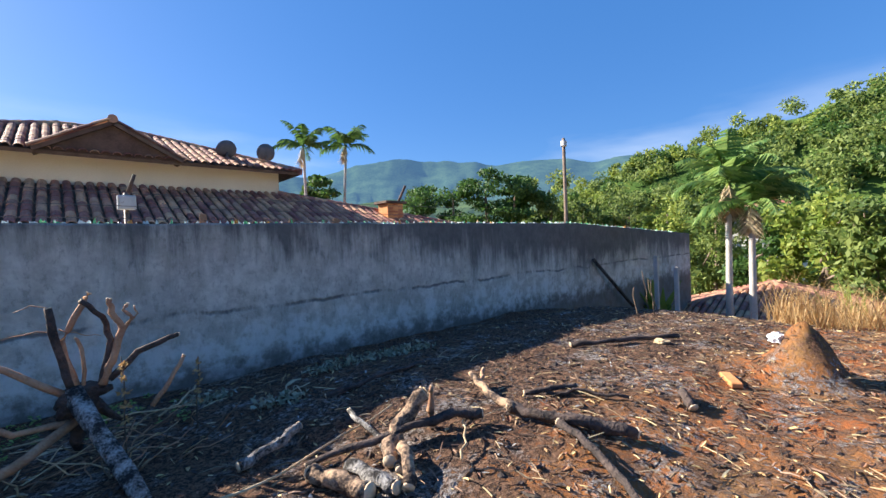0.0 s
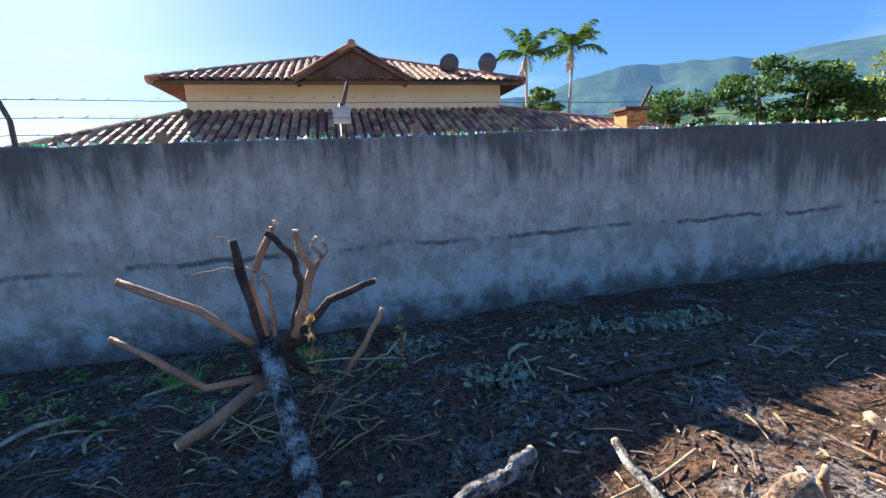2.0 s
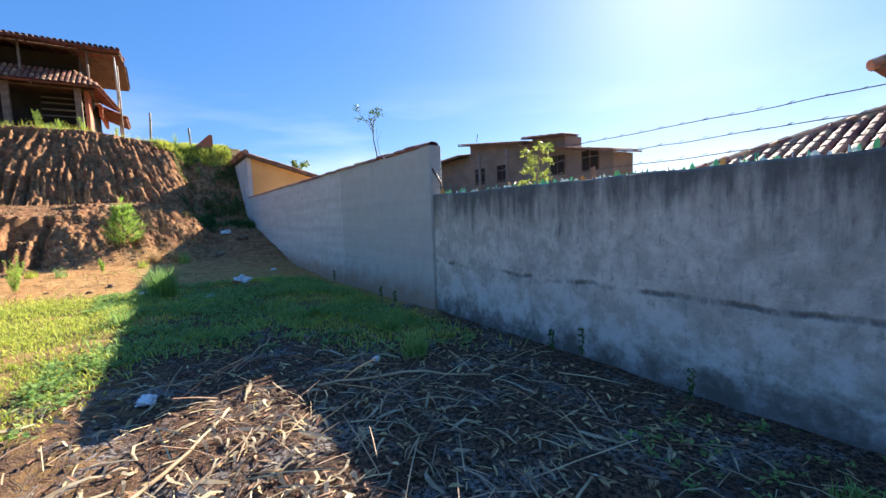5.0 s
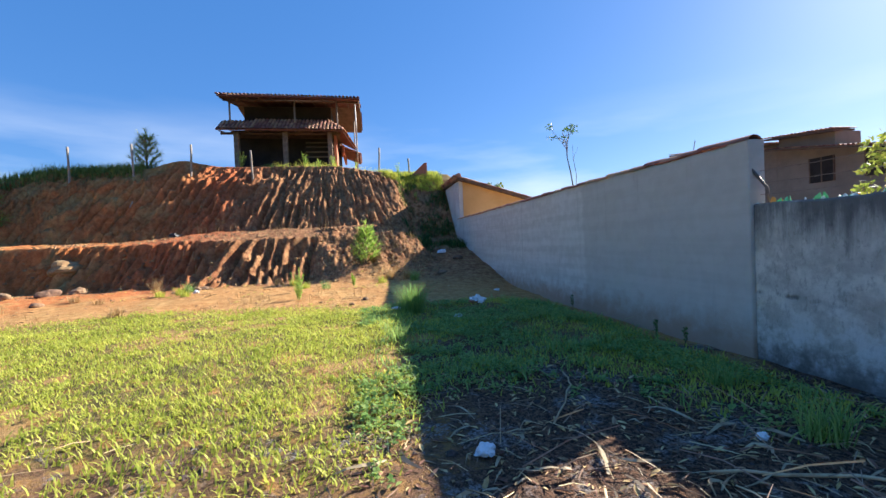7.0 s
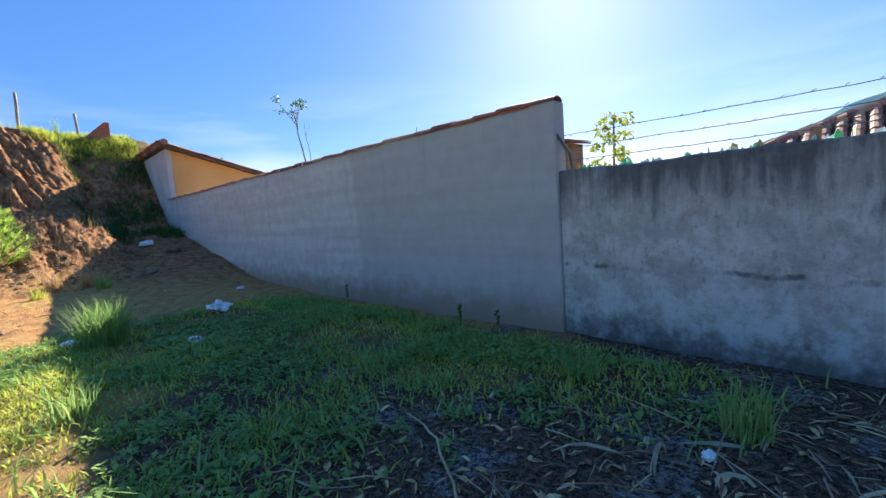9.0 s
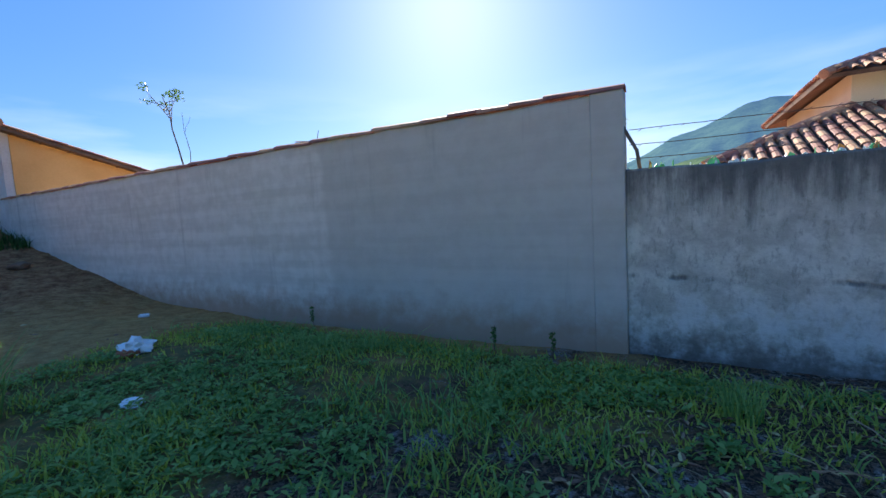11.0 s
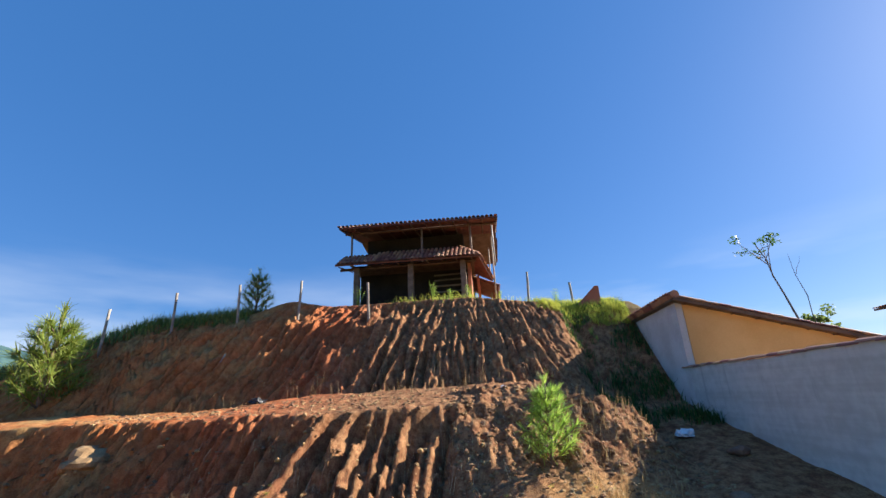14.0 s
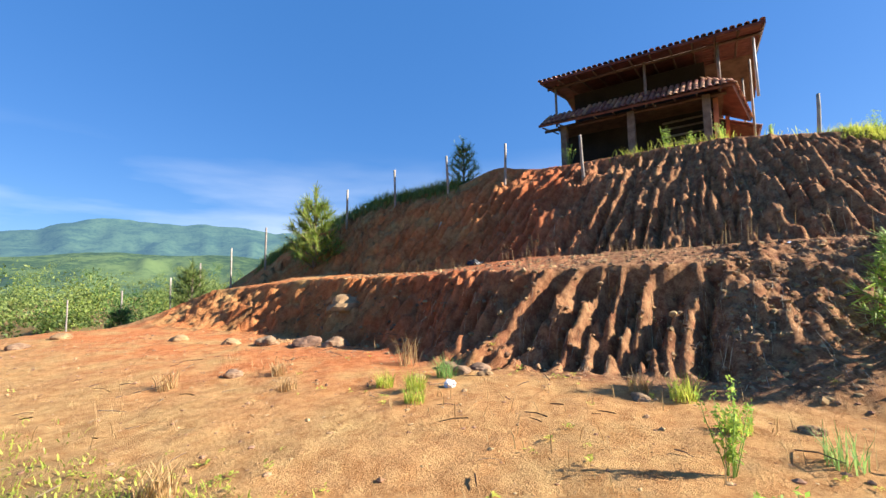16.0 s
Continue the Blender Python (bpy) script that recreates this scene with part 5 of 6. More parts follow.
# broken glass set in the wall top
def shards(name, m, n, seed, label, lo, hi):
    r = np.random.default_rng(seed)
    vs, fs = [], []
    for k in range(n):
        x = r.uniform(-7.5, 17.5)
        y, z = r.uniform(5.93, 6.05), float(np.interp(x, [-7.74, 0, 10.2, 18.7], [1.80, 1.80, 1.86, 1.50])) - 0.015
        h, w, a = r.uniform(lo, hi), r.uniform(0.03, 0.075), r.uniform(0, 3.14)
        c, s = math.cos(a) * w / 2, math.sin(a) * w / 2
        t = 0.003
        o = len(vs)
        tip = r.uniform(-0.6, 0.6)
        for sg in (-1, 1):
            nx_, ny_ = -math.sin(a) * t * sg, math.cos(a) * t * sg
            vs += [(x - c + nx_, y - s + ny_, z), (x + c + nx_, y + s + ny_, z), (x + c * 0.7 + nx_, y + s * 0.7 + ny_, z + h * r.uniform(0.4, 0.8)), (x + c * tip + nx_, y + s * tip + ny_, z + h), (x - c * 0.8 + nx_, y - s * 0.8 + ny_, z + h * r.uniform(0.3, 0.7))]
        fs += [(o, o + 1, o + 2, o + 3, o + 4), (o + 9, o + 8, o + 7, o + 6, o + 5)] + [(o + i, o + i + 5, o + (i + 1) % 5 + 5, o + (i + 1) % 5) for i in range(5)]
    return tagged(mesh_ob(name, vs, fs, m), label, "broken glass", kind="stuff")


shards("glass_shards", G_CLEAR, 420, 1, "clear broken bottle glass set along the wall top", 0.025, 0.06)
shards("glass_shards", G_GREEN, 170, 2, "green broken bottle glass set along the wall top", 0.03, 0.085)
shards("glass_shards", G_AMBER, 40, 3, "amber broken bottle glass set along the wall top", 0.03, 0.10)
tile_bits = [(-0.85, 0.10), (1.48, 0.13), (3.3, 0.10), (-5.0, 0.11), (-4.2, 0.12), (2.6, 0.07)]
for i, (x, h) in enumerate(tile_bits):
    p = part("broken_tile", box_bm((-0.045, -0.008, -0.02), (0.045, 0.008, h), 0.004), BARK)
    p.matrix_world = pose(x, 5.97, 1.80, 0, 12 * math.sin(i * 3), 40 * math.cos(i))
    tagged(p, "broken piece of clay pot standing on the wall top", "broken tile", "broken tiles")

# ---- grass ----
def scatter(n, x0, x1, y0, y1, seed, keep):
    r = np.random.default_rng(seed)
    x, y = r.uniform(x0, x1, n), r.uniform(y0, y1, n)
    ok = r.random(n) < keep(x, y)
    return x[ok], y[ok], r


x, y, r = scatter(185000, -15, -4.5, -11, 5.7, 1, lambda x, y: grass_zone(x, y) * (0.5 + 0.5 * step(0.35, 0.6, fbm(x * 1.3, y * 1.3, 80))) * (1 - 0.86 * step(1.7, 2.5, y) * step(0.44, 0.56, fbm(x * 0.8, y * 0.8, 90))))
tagged(polys("grass", blades(x, y, land(x, y) - 0.01, r.uniform(0.03, 0.09, len(x)) * (0.6 + 0.7 * fbm(x, y, 81)), r.uniform(0.009, 0.020, len(x)), 2, 1.5), GRASS), "short patchy yellow-green grass on the plot", "grass", kind="stuff")
x, y, r = scatter(16000, -13.5, -4.5, 1.2, 5.7, 3, lambda x, y: grass_zone(x, y) * step(0.46, 0.60, fbm(x * 1.1, y * 1.1, 83)) * (1 - 0.8 * step(0.44, 0.56, fbm(x * 0.8, y * 0.8, 90))))
tagged(polys("grass", blades(x, y, land(x, y) - 0.01, r.uniform(0.06, 0.17, len(x)), r.uniform(0.010, 0.020, len(x)), 4, 1.6), LUSH), "taller green grass in the wall's shade", "grass", kind="stuff")
x, y, r = scatter(26000, -32, -27.9, 1.8, 5.8, 5, lambda x, y: 0.9 * step(0.36, 0.56, fbm(x * 1.6, y * 1.6, 89) + 0.10 * (y - 3)))
tagged(polys("grass", blades(x, y, land(x, y) - 0.02, r.uniform(0.08, 0.32, len(x)), r.uniform(0.008, 0.018, len(x)), 6, 1.3), GRASS), "bright green grass on the crest of the bank", "grass", kind="stuff")
x, y, r = scatter(26000, -31, -27.8, -26, -9.2, 7, lambda x, y: 0.9 * (np.hypot((x + 28.5) / 1.6, (y + 8.9) / 1.9) > 1))
tagged(polys("grass", blades(x, y, land(x, y) - 0.02, r.uniform(0.25, 0.6, len(x)), r.uniform(0.015, 0.035, len(x)), 8, 0.9), LEAF), "dark green brush along the fence line", "brush", kind="stuff")
x, y, r = scatter(5000, -33, -30.2, -5.5, -0.5, 9, lambda x, y: step(0.5, 0.7, fbm(x * 1.5, y * 1.5, 85)))
tagged(polys("grass", blades(x, y, land(x, y) - 0.02, r.uniform(0.2, 0.6, len(x)), r.uniform(0.015, 0.03, len(x)), 10, 0.9), LUSH), "weeds in front of the hill house", "weeds", kind="stuff")
x, y, r = scatter(2600, -30.4, -28.2, -4.2, 1.8, 29, lambda x, y: 0.5 * step(0.52, 0.68, fbm(x * 1.4, y * 1.4, 99)))
tagged(polys("grass", blades(x, y, land(x, y) - 0.02, r.uniform(0.1, 0.4, len(x)), r.uniform(0.010, 0.02, len(x)), 30, 1.0), GRASS), "thin grass along the edge of the upper cut", "grass", kind="stuff")
x, y, r = scatter(16000, 8.6, 13, -4.5, 1.7, 11, lambda x, y: step(0.35, 0.55, fbm(x * 0.8, y * 0.8, 86)))
tagged(polys("dry_grass", blades(x, y, land(x, y) - 0.02, r.uniform(0.25, 1.0, len(x)) * (0.4 + 1.1 * fbm(x * 1.1, y * 1.1, 88)), r.uniform(0.008, 0.016, len(x)), 12, 1.2), DRYGRASS), "tall dry orange grass at the edge of the plot", "dry grass", kind="stuff")
x, y, r = scatter(7000, -25.2, -13, -9, 3.2, 13, lambda x, y: 0.25 * step(0.55, 0.68, fbm(x * 0.9, y * 0.9, 87)) * (1 - slope_mask(x, y)))
tagged(polys("dry_grass", blades(x, y, land(x, y) - 0.01, r.uniform(0.08, 0.28, len(x)), r.uniform(0.006, 0.012, len(x)), 14, 1.0), DRYGRASS), "thin dry grass on the bare soil", "dry grass", kind="stuff")
x, y, r = scatter(330, -25.3, -23.6, -12, 3, 15, lambda x, y: 0.5 + 0 * x)
tagged(polys("dry_stalks", blades(x, y, land(x, y) - 0.02, r.uniform(0.15, 0.65, len(x)), r.uniform(0.005, 0.010, len(x)), 16, 0.35), DRYGRASS), "dry grey stalks at the foot of the upper cut", "dry grass", kind="stuff")
x, y, r = scatter(600, -22, -18.3, 1.5, 3.4, 17, lambda x, y: 0.7 + 0 * x)
tagged(polys("dry_grass", blades(x, y, land(x, y) - 0.02, r.uniform(0.15, 0.4, len(x)), r.uniform(0.006, 0.012, len(x)), 18, 1.0), DRYGRASS), "dry grass around the end of the bank", "dry grass", kind="stuff")

x, y, r = scatter(9000, -29.5, -22.5, 3.0, 5.8, 19, lambda x, y: step(0.35, 0.6, fbm(x * 1.1, y * 1.1, 98)))
tagged(polys("brush", blades(x, y, land(x, y) - 0.02, r.uniform(0.10, 0.4, len(x)), r.uniform(0.012, 0.03, len(x)), 20, 1.2), LEAF_DARK), "dark low brush in the shaded gully by the wall", "brush", kind="stuff")
tuft(on(-11.75, 2.05), 420, 0.66, 0.26, LUSH, "thick clump of tall green grass half in the sun", 21)
for i, (x, y, h, n, m, lab) in enumerate((
        (-16.0, -0.95, 0.72, 110, PINE, "upright yellow-green weed on bare soil"), (-16.9, 0.65, 0.4, 60, PINE, "upright yellow-green weed on bare soil"),
        (-14.8, -0.75, 0.55, 60, PINE, "upright yellow-green weed on bare soil"), (-16.6, -0.2, 0.3, 50, LUSH, "low green weed clump on bare soil"),
        (-17.6, -4.6, 0.35, 90, LUSH, "low green weed clump on bare soil"), (-18.2, -5.8, 0.55, 50, DRYGRASS, "dry brown grass clump on bare soil"),
        (-15.2, -8.2, 0.35, 70, DRYGRASS, "dry brown grass clump on bare soil"), (-13.6, -4.6, 0.3, 90, DRYGRASS, "dry brown grass clump on bare soil"),
        (-16.7, -4.5, 0.28, 130, GRASS, "low yellow-green grass clump on bare soil"), (-16.75, -5.1, 0.24, 110, GRASS, "low yellow-green grass clump on bare soil"), (-16.3, -4.2, 0.2, 90, GRASS, "low yellow-green grass clump on bare soil"),
        (-17.9, -1.4, 0.32, 110, GRASS, "low yellow-green grass clump on bare soil"), (-18.0, -1.9, 0.30, 60, DRYGRASS, "dry brown grass clump on bare soil"), (-17.1, -0.9, 0.26, 90, GRASS, "low yellow-green grass clump on bare soil"),
        (-16.5, -7.2, 0.25, 90, DRYGRASS, "dry brown grass clump on bare soil"), (-16.0, -6.3, 0.22, 70, DRYGRASS, "dry brown grass clump on bare soil"), (-18.4, 1.9, 0.42, 160, DRYGRASS, "dry straw grass at the bank's foot"), (-18.0, 2.5, 0.40, 160, DRYGRASS, "dry straw grass at the bank's foot"), (-17.3, 1.6, 0.30, 80, GRASS, "low yellow-green grass clump on bare soil"),
        (-17.2, 2.7, 0.4, 120, LUSH, "low green weed clump on bare soil"), (-9.2, 1.55, 0.35, 60, LUSH, "low green weed clump on bare soil"),
        (-5.2, 4.3, 0.35, 120, LUSH, "long green grass clump by the old wall"), (-6.4, 4.6, 0.3, 110, LUSH, "long green grass clump by the old wall"),
        (-20.0, -7.6, 0.5, 40, DRYGRASS, "dry brown grass clump on bare soil"), (-0.6, 4.9, 0.16, 120, LUSH, "low green grass by the old wall"), (0.3, 5.0, 0.18, 120, LUSH, "low green grass by the old wall"), (-1.9, 5.0, 0.14, 90, LUSH, "low green grass by the old wall"))):
    if m is PINE:
        weed(on(x, y), h, lab, 500 + i)
    else:
        tuft(on(x, y), n, h, 0.10 + 0.14 * h, m, lab, 500 + i, lean=0.85)
for i, (x, y, h) in enumerate(((-4.05, 5.55, 0.45), (-4.5, 5.6, 0.32), (-3.0, 5.5, 0.38), (-8.6, 5.5, 0.3), (-7.9, 5.45, 0.28), (-11.6, 5.65, 0.35), (0.45, 3.85, 0.75), (0.95, 4.1, 0.6))):
    w = thing("dry_weed", on(x, y), "dry dark weed stalk with withered leaves", "weed", "dry weeds")
    limb("stem", bend((0, 0, -0.05), (0.04 * math.sin(i), 0.03, h), 4, 0.015, i), 0.006, 0.003, TWIG, w, 5)
    polys("foliage", leaf_cloud([(0.02 * math.sin(i), 0.01, h * (0.4 + 0.13 * k)) for k in range(5)], [0.035] * 5, 12, 0.022, 60 + i), DRYGRASS if i > 5 else LEAF_DARK, w)

weed(on(-29.1, -2.4), 0.95, "pale leafy shrub in front of the hill house", 801)
weed(on(-29.0, -0.7), 0.75, "leafy weed in front of the hill house", 802)
weed(on(-29.2, -6.0), 1.1, "upright shrub in front of the hill house", 803)
weed(on(-29.0, -1.6), 0.55, "leafy weed in front of the hill house", 805)
weed(on(-28.9, 0.6), 0.5, "leafy weed in front of the hill house", 806)
weed(on(-29.6, 3.2), 0.9, "leafy weed on the grassy crest", 804)



def rosettes(name, n, x0, x1, y0, y1, lo, hi, m, seed, label, keep):
    """Low broad-leaved plants: rings of short oval leaves close to the ground."""
    x, y, r = scatter(n, x0, x1, y0, y1, seed, keep)
    k = 9
    n = len(x)
    size = np.repeat(r.uniform(lo, hi, n), k)
    x, y, z = np.repeat(x, k), np.repeat(y, k), np.repeat(land(x, y), k)
    x, y = x + r.normal(0, 0.4, n * k) * size, y + r.normal(0, 0.4, n * k) * size
    a, up = r.uniform(0, 6.28, n * k), r.uniform(0.15, 0.8, n * k)
    L = size * r.uniform(0.6, 1.1, n * k)
    d = np.stack([np.cos(a) * np.cos(up), np.sin(a) * np.cos(up), np.sin(up)], 1) * L[:, None]
    w = np.stack([-np.sin(a), np.cos(a), 0 * a], 1) * (L * 0.24)[:, None]
    c = np.stack([x, y, z + 0.01 + size * r.uniform(0, 0.7, n * k)], 1)
    droop = np.array([0, 0, 1]) * (L * 0.22)[:, None]
    return tagged(polys(name, np.stack([c, c + d * 0.5 + w, c + d - droop, c + d * 0.5 - w], 1), m), label, "weeds", kind="stuff")


rosettes("low_weeds", 7500, -13.5, -5.0, 1.0, 5.3, 0.035, 0.085, LUSH, 221, "low broad-leaved weeds in the wall's shade", lambda x, y: grass_zone(x, y) * step(0.40, 0.56, fbm(x * 1.0, y * 1.0, 95)))
rosettes("low_weeds", 3000, -13.5, -6.0, -8, 1.3, 0.022, 0.05, GRASS, 222, "low yellow-green weeds among the sunlit grass", lambda x, y: grass_zone(x, y) * step(0.40, 0.6, fbm(x * 1.2, y * 1.2, 96)))
rosettes("low_weeds", 420, -19, -13, -7, 2.0, 0.03, 0.07, GRASS, 223, "small weeds on the bare soil", lambda x, y: step(0.5, 0.62, fbm(x * 0.8, y * 0.8, 97)))
rosettes("low_weeds", 170, -3.0, 1.2, 4.3, 5.8, 0.03, 0.07, LUSH, 224, "low green weeds at the old wall's foot", lambda x, y: 0.7 + 0 * x)

# ---- straw, sticks, ash litter ----
def sticks(name, m, n, x0, x1, y0, y1, lo, hi, rad, seed, label, keep, lift=0.02, tilt=0.12):
    x, y, r = scatter(n, x0, x1, y0, y1, seed, keep)
    data = []
    L, a, t = r.uniform(lo, hi, len(x)), r.uniform(0, 6.28, len(x)), r.normal(0, tilt, len(x))
    zz = land(x, y)
    for i in range(len(x)):
        d = Vector((math.cos(a[i]), math.sin(a[i]), t[i])) * (L[i] / 2)
        p = Vector((x[i], y[i], zz[i] + lift * r.random() + abs(d.z)))
        k = Vector((0, 0, L[i] * r.uniform(0, 0.08)))
        rr = rad * r.uniform(0.5, 1.3)
        data.append(tube_data([p - d, p + k, p + d], [rr, rr, rr * 0.6], 3, cap=False))
    return tagged(mesh_ob(name, *joined(data), m), label, "litter", kind="stuff")


sticks("straw_litter", STRAW, 4200, -7.0, 3.6, -1.5, 5.6, 0.06, 0.32, 0.0038, 31, "dry broken cane straw scattered on burnt ground", lambda x, y: 0.10 + 0.90 * np.exp(-(((x + 3.9) / 1.9) ** 2 + ((y - 3.2) / 1.5) ** 2)))
sticks("cane_leaves", STRAW, 420, -6.8, -1.2, 1.4, 5.2, 0.15, 0.6, 0.0045, 32, "long dry cane leaves lying in a heap", lambda x, y: np.exp(-(((x + 3.9) / 1.8) ** 2 + ((y - 3.0) / 1.4) ** 2)), 0.10, 0.25)


def ribbons(name, m, n, cx, cy, sx, sy, seed, label):
    """Curled strips of dry leaf lying on the ground."""
    r = np.random.default_rng(seed)
    out = []
    for i in range(n):
        x, y = cx + r.normal(0, sx), cy + r.normal(0, sy)
        a, L, w, lift = r.uniform(0, 6.28), r.uniform(0.10, 0.42), r.uniform(0.005, 0.016), r.uniform(0.01, 0.06)
        turn, tilt = r.normal(0, 0.35), r.uniform(-0.8, 0.8)
        p, line = np.array([x, y]), []
        for k in range(5):
            s = k / 4
            line.append((p[0], p[1], lift * 4 * s * (1 - s) * r.uniform(0.5, 1.0) + 0.012, a, w * (1.15 - 0.75 * abs(2 * s - 0.8))))
            p = p + np.array([math.cos(a), math.sin(a)]) * L / 4
            a += turn
        g = land(np.array([q[0] for q in line]), np.array([q[1] for q in line]))
        edge = [((q[0] - math.sin(q[3]) * q[4], q[1] + math.cos(q[3]) * q[4], g[k] + q[2] + q[4] * tilt),
                 (q[0] + math.sin(q[3]) * q[4], q[1] - math.cos(q[3]) * q[4], g[k] + q[2] - q[4] * tilt)) for k, q in enumerate(line)]
        for (u0, u1), (v0, v1) in zip(edge[:-1], edge[1:]):
            out.append([u0, u1, v1, v0])
    return tagged(polys(name, out, m), label, "litter", kind="stuff")


ribbons("dry_leaves", PALM_DEAD, 190, -3.9, 2.3, 0.9, 0.6, 93, "long pale strips of dry cane in the sun")
ribbons("dry_leaves", PALM_DEAD, 120, -4.1, 3.1, 1.2, 0.8, 91, "curled pale dry cane leaves on burnt ground")
ribbons("dry_leaves", PALM_DEAD, 28, -0.5, 4.5, 1.5, 0.5, 92, "curled pale dry leaves at the wall's foot")


def flakes(name, m, n, x0, x1, y0, y1, lo, hi, seed, label, keep):
    """Small curled leaves and bark scraps lying about, each a folded pair of quads."""
    x, y, r = scatter(n, x0, x1, y0, y1, seed, keep)
    n = len(x)
    a, L = r.uniform(0, 6.28, n), r.uniform(lo, hi, n)
    w = L * r.uniform(0.18, 0.42, n)
    d = np.stack([np.cos(a), np.sin(a), r.normal(0, 0.25, n)], 1) * (L / 2)[:, None]
    q = np.stack([-np.sin(a), np.cos(a), r.uniform(0.1, 0.9, n)], 1) * (w / 2)[:, None]
    q2 = q * np.array([-1, -1, 1])
    c = np.stack([x, y, land(x, y) + 0.006 + 0.3 * np.abs(d[:, 2])], 1)
    k = d * 0.35
    return tagged(polys(name, np.concatenate([np.stack([c - d, c - k + q, c + k + q, c + d], 1), np.stack([c - d, c + d, c + k + q2, c - k + q2], 1)]), m), label, "litter", kind="stuff")


flakes("leaf_litter", DEADLEAF, 10500, -2.5, 9.0, -4.0, 5.7, 0.02, 0.075, 201, "brown dead leaves and bark scraps on burnt ground", lambda x, y: 0.30 + 0.6 * step(2.8, 1.8, y + 0.2 * (x - 2)) * step(0.0, 1.5, x))
flakes("char_litter", CHAR, 9000, -2.5, 9.0, -4.0, 5.7, 0.02, 0.09, 202, "black charred leaf scraps on burnt ground", lambda x, y: 0.8 + 0 * x)
flakes("ash_litter", ASHFLAKE, 4200, -3.5, 9.0, -3.0, 5.7, 0.015, 0.06, 203, "pale ash flakes on burnt ground", lambda x, y: step(0.44, 0.60, fbm(x * 1.7, y * 1.7, 93)))
flakes("leaf_litter", DEADLEAF, 3200, -7.5, -2.5, 1.0, 5.7, 0.03, 0.10, 204, "dry cane leaf scraps on burnt ground", lambda x, y: 0.8 + 0 * x)
flakes("leaf_litter", DEADLEAF, 2600, -24.5, -9, -9, 5.5, 0.015, 0.05, 205, "scattered dry leaf scraps on the soil", lambda x, y: step(0.42, 0.62, fbm(x * 1.2, y * 1.2, 94)) * (1 - slope_mask(x, y)))


def hanging_roots(name, n, x0, x1, y0, y1, lo, hi, seed, label, keep):
    """Dry roots and straw strands trailing down the cut face."""
    x, y, r = scatter(n, x0, x1, y0, y1, seed, lambda x, y: slope_mask(x, y) * keep(x, y))
    L = r.uniform(lo, hi, len(x))
    side = r.normal(0, 0.22, len(x))
    out = []
    for i in range(len(x)):
        s = np.linspace(0, 1, 4)
        px, py = x[i] + L[i] * s, y[i] + side[i] * L[i] * s + r.normal(0, 0.012, 4)
        pz = land(px, py) + 0.01 + 0.03 * r.random()
        w = r.uniform(0.0015, 0.0045)
        for k in range(3):
            out.append([(px[k], py[k] - w, pz[k]), (px[k], py[k] + w, pz[k]), (px[k + 1], py[k + 1] + w * 0.7, pz[k + 1]), (px[k + 1], py[k + 1] - w * 0.7, pz[k + 1])])
    return tagged(polys(name, out, STRAW), label, "roots", kind="stuff")


hanging_roots("dry_roots", 1100, -22.5, -18.8, -7, 3.2, 0.12, 0.45, 211, "dry straw and roots trailing down the lower cut", lambda x, y: 0.8 + 0 * x)
hanging_roots("dry_roots", 700, -29.0, -25.0, -9, 3.0, 0.15, 0.5, 212, "dry roots trailing down the upper cut", lambda x, y: 0.6 + 0 * x)
sticks("burnt_twigs", TWIG, 5200, -6.0, 9.0, -3.0, 5.8, 0.04, 0.22, 0.0032, 33, "charred twigs and stalks over the burnt ground", lambda x, y: 0.75 + 0 * x)
sticks("pale_chips", STRAW, 2200, 0.8, 8.8, -4.0, 3.6, 0.02, 0.09, 0.0055, 34, "pale chips and dead leaves on the sunlit ground", lambda x, y: 0.9 + 0 * x)
sticks("dead_leaves", TWIG, 5200, 0.8, 9.0, -4.0, 3.6, 0.02, 0.10, 0.006, 36, "scorched leaves and bark scraps on the sunlit ground", lambda x, y: 0.9 + 0 * x)
sticks("dry_sticks", TWIG, 300, -24, -13, -10, 3, 0.10, 0.5, 0.006, 35, "dry sticks on the soil", lambda x, y: 0.5 + 0 * x)


def pebbles(name, m, n, x0, x1, y0, y1, lo, hi, seed, label, keep, cat="stones"):
    x, y, r = scatter(n, x0, x1, y0, y1, seed, keep)
    bm = bmesh.new()
    bmesh.ops.create_icosphere(bm, subdivisions=1, radius=1)
    bv = np.array([v.co[:] for v in bm.verts])
    bf = [tuple(v.index for v in f.verts) for f in bm.faces]
    bm.free()
    zz = land(x, y)
    vs, fs = [], []
    for i in range(len(x)):
        s = lo + (hi - lo) * r.random() ** 3
        v = bv * r.uniform(0.6, 1.25, (12, 3)) * s * np.array([1, r.uniform(0.6, 1), r.uniform(0.45, 0.85)])
        c, q = math.cos(i), math.sin(i)
        v = np.stack([v[:, 0] * c - v[:, 1] * q, v[:, 0] * q + v[:, 1] * c, v[:, 2]], 1) + [x[i], y[i], zz[i] - 0.15 * s]
        o = len(vs)
        vs += v.tolist()
        fs += [tuple(k + o for k in f) for f in bf]
    return tagged(mesh_ob(name, vs, fs, m), label, cat, kind="stuff")


pebbles("clods", CLOD, 14000, -23.8, -17.8, -12, 4.1, 0.010, 0.085, 41, "loose brown clods over the lower bank", lambda x, y: np.clip(step(17.9, 19.6, -x) * (0.40 + step(-1.8, -0.4, y)), 0, 1), "clods")
pebbles("clods", CLOD, 4500, -29.5, -25.0, -13, 3, 0.012, 0.085, 42, "loose brown clods over the upper bank", lambda x, y: 0.55 * step(-8.0, -6.0, y), "clods")
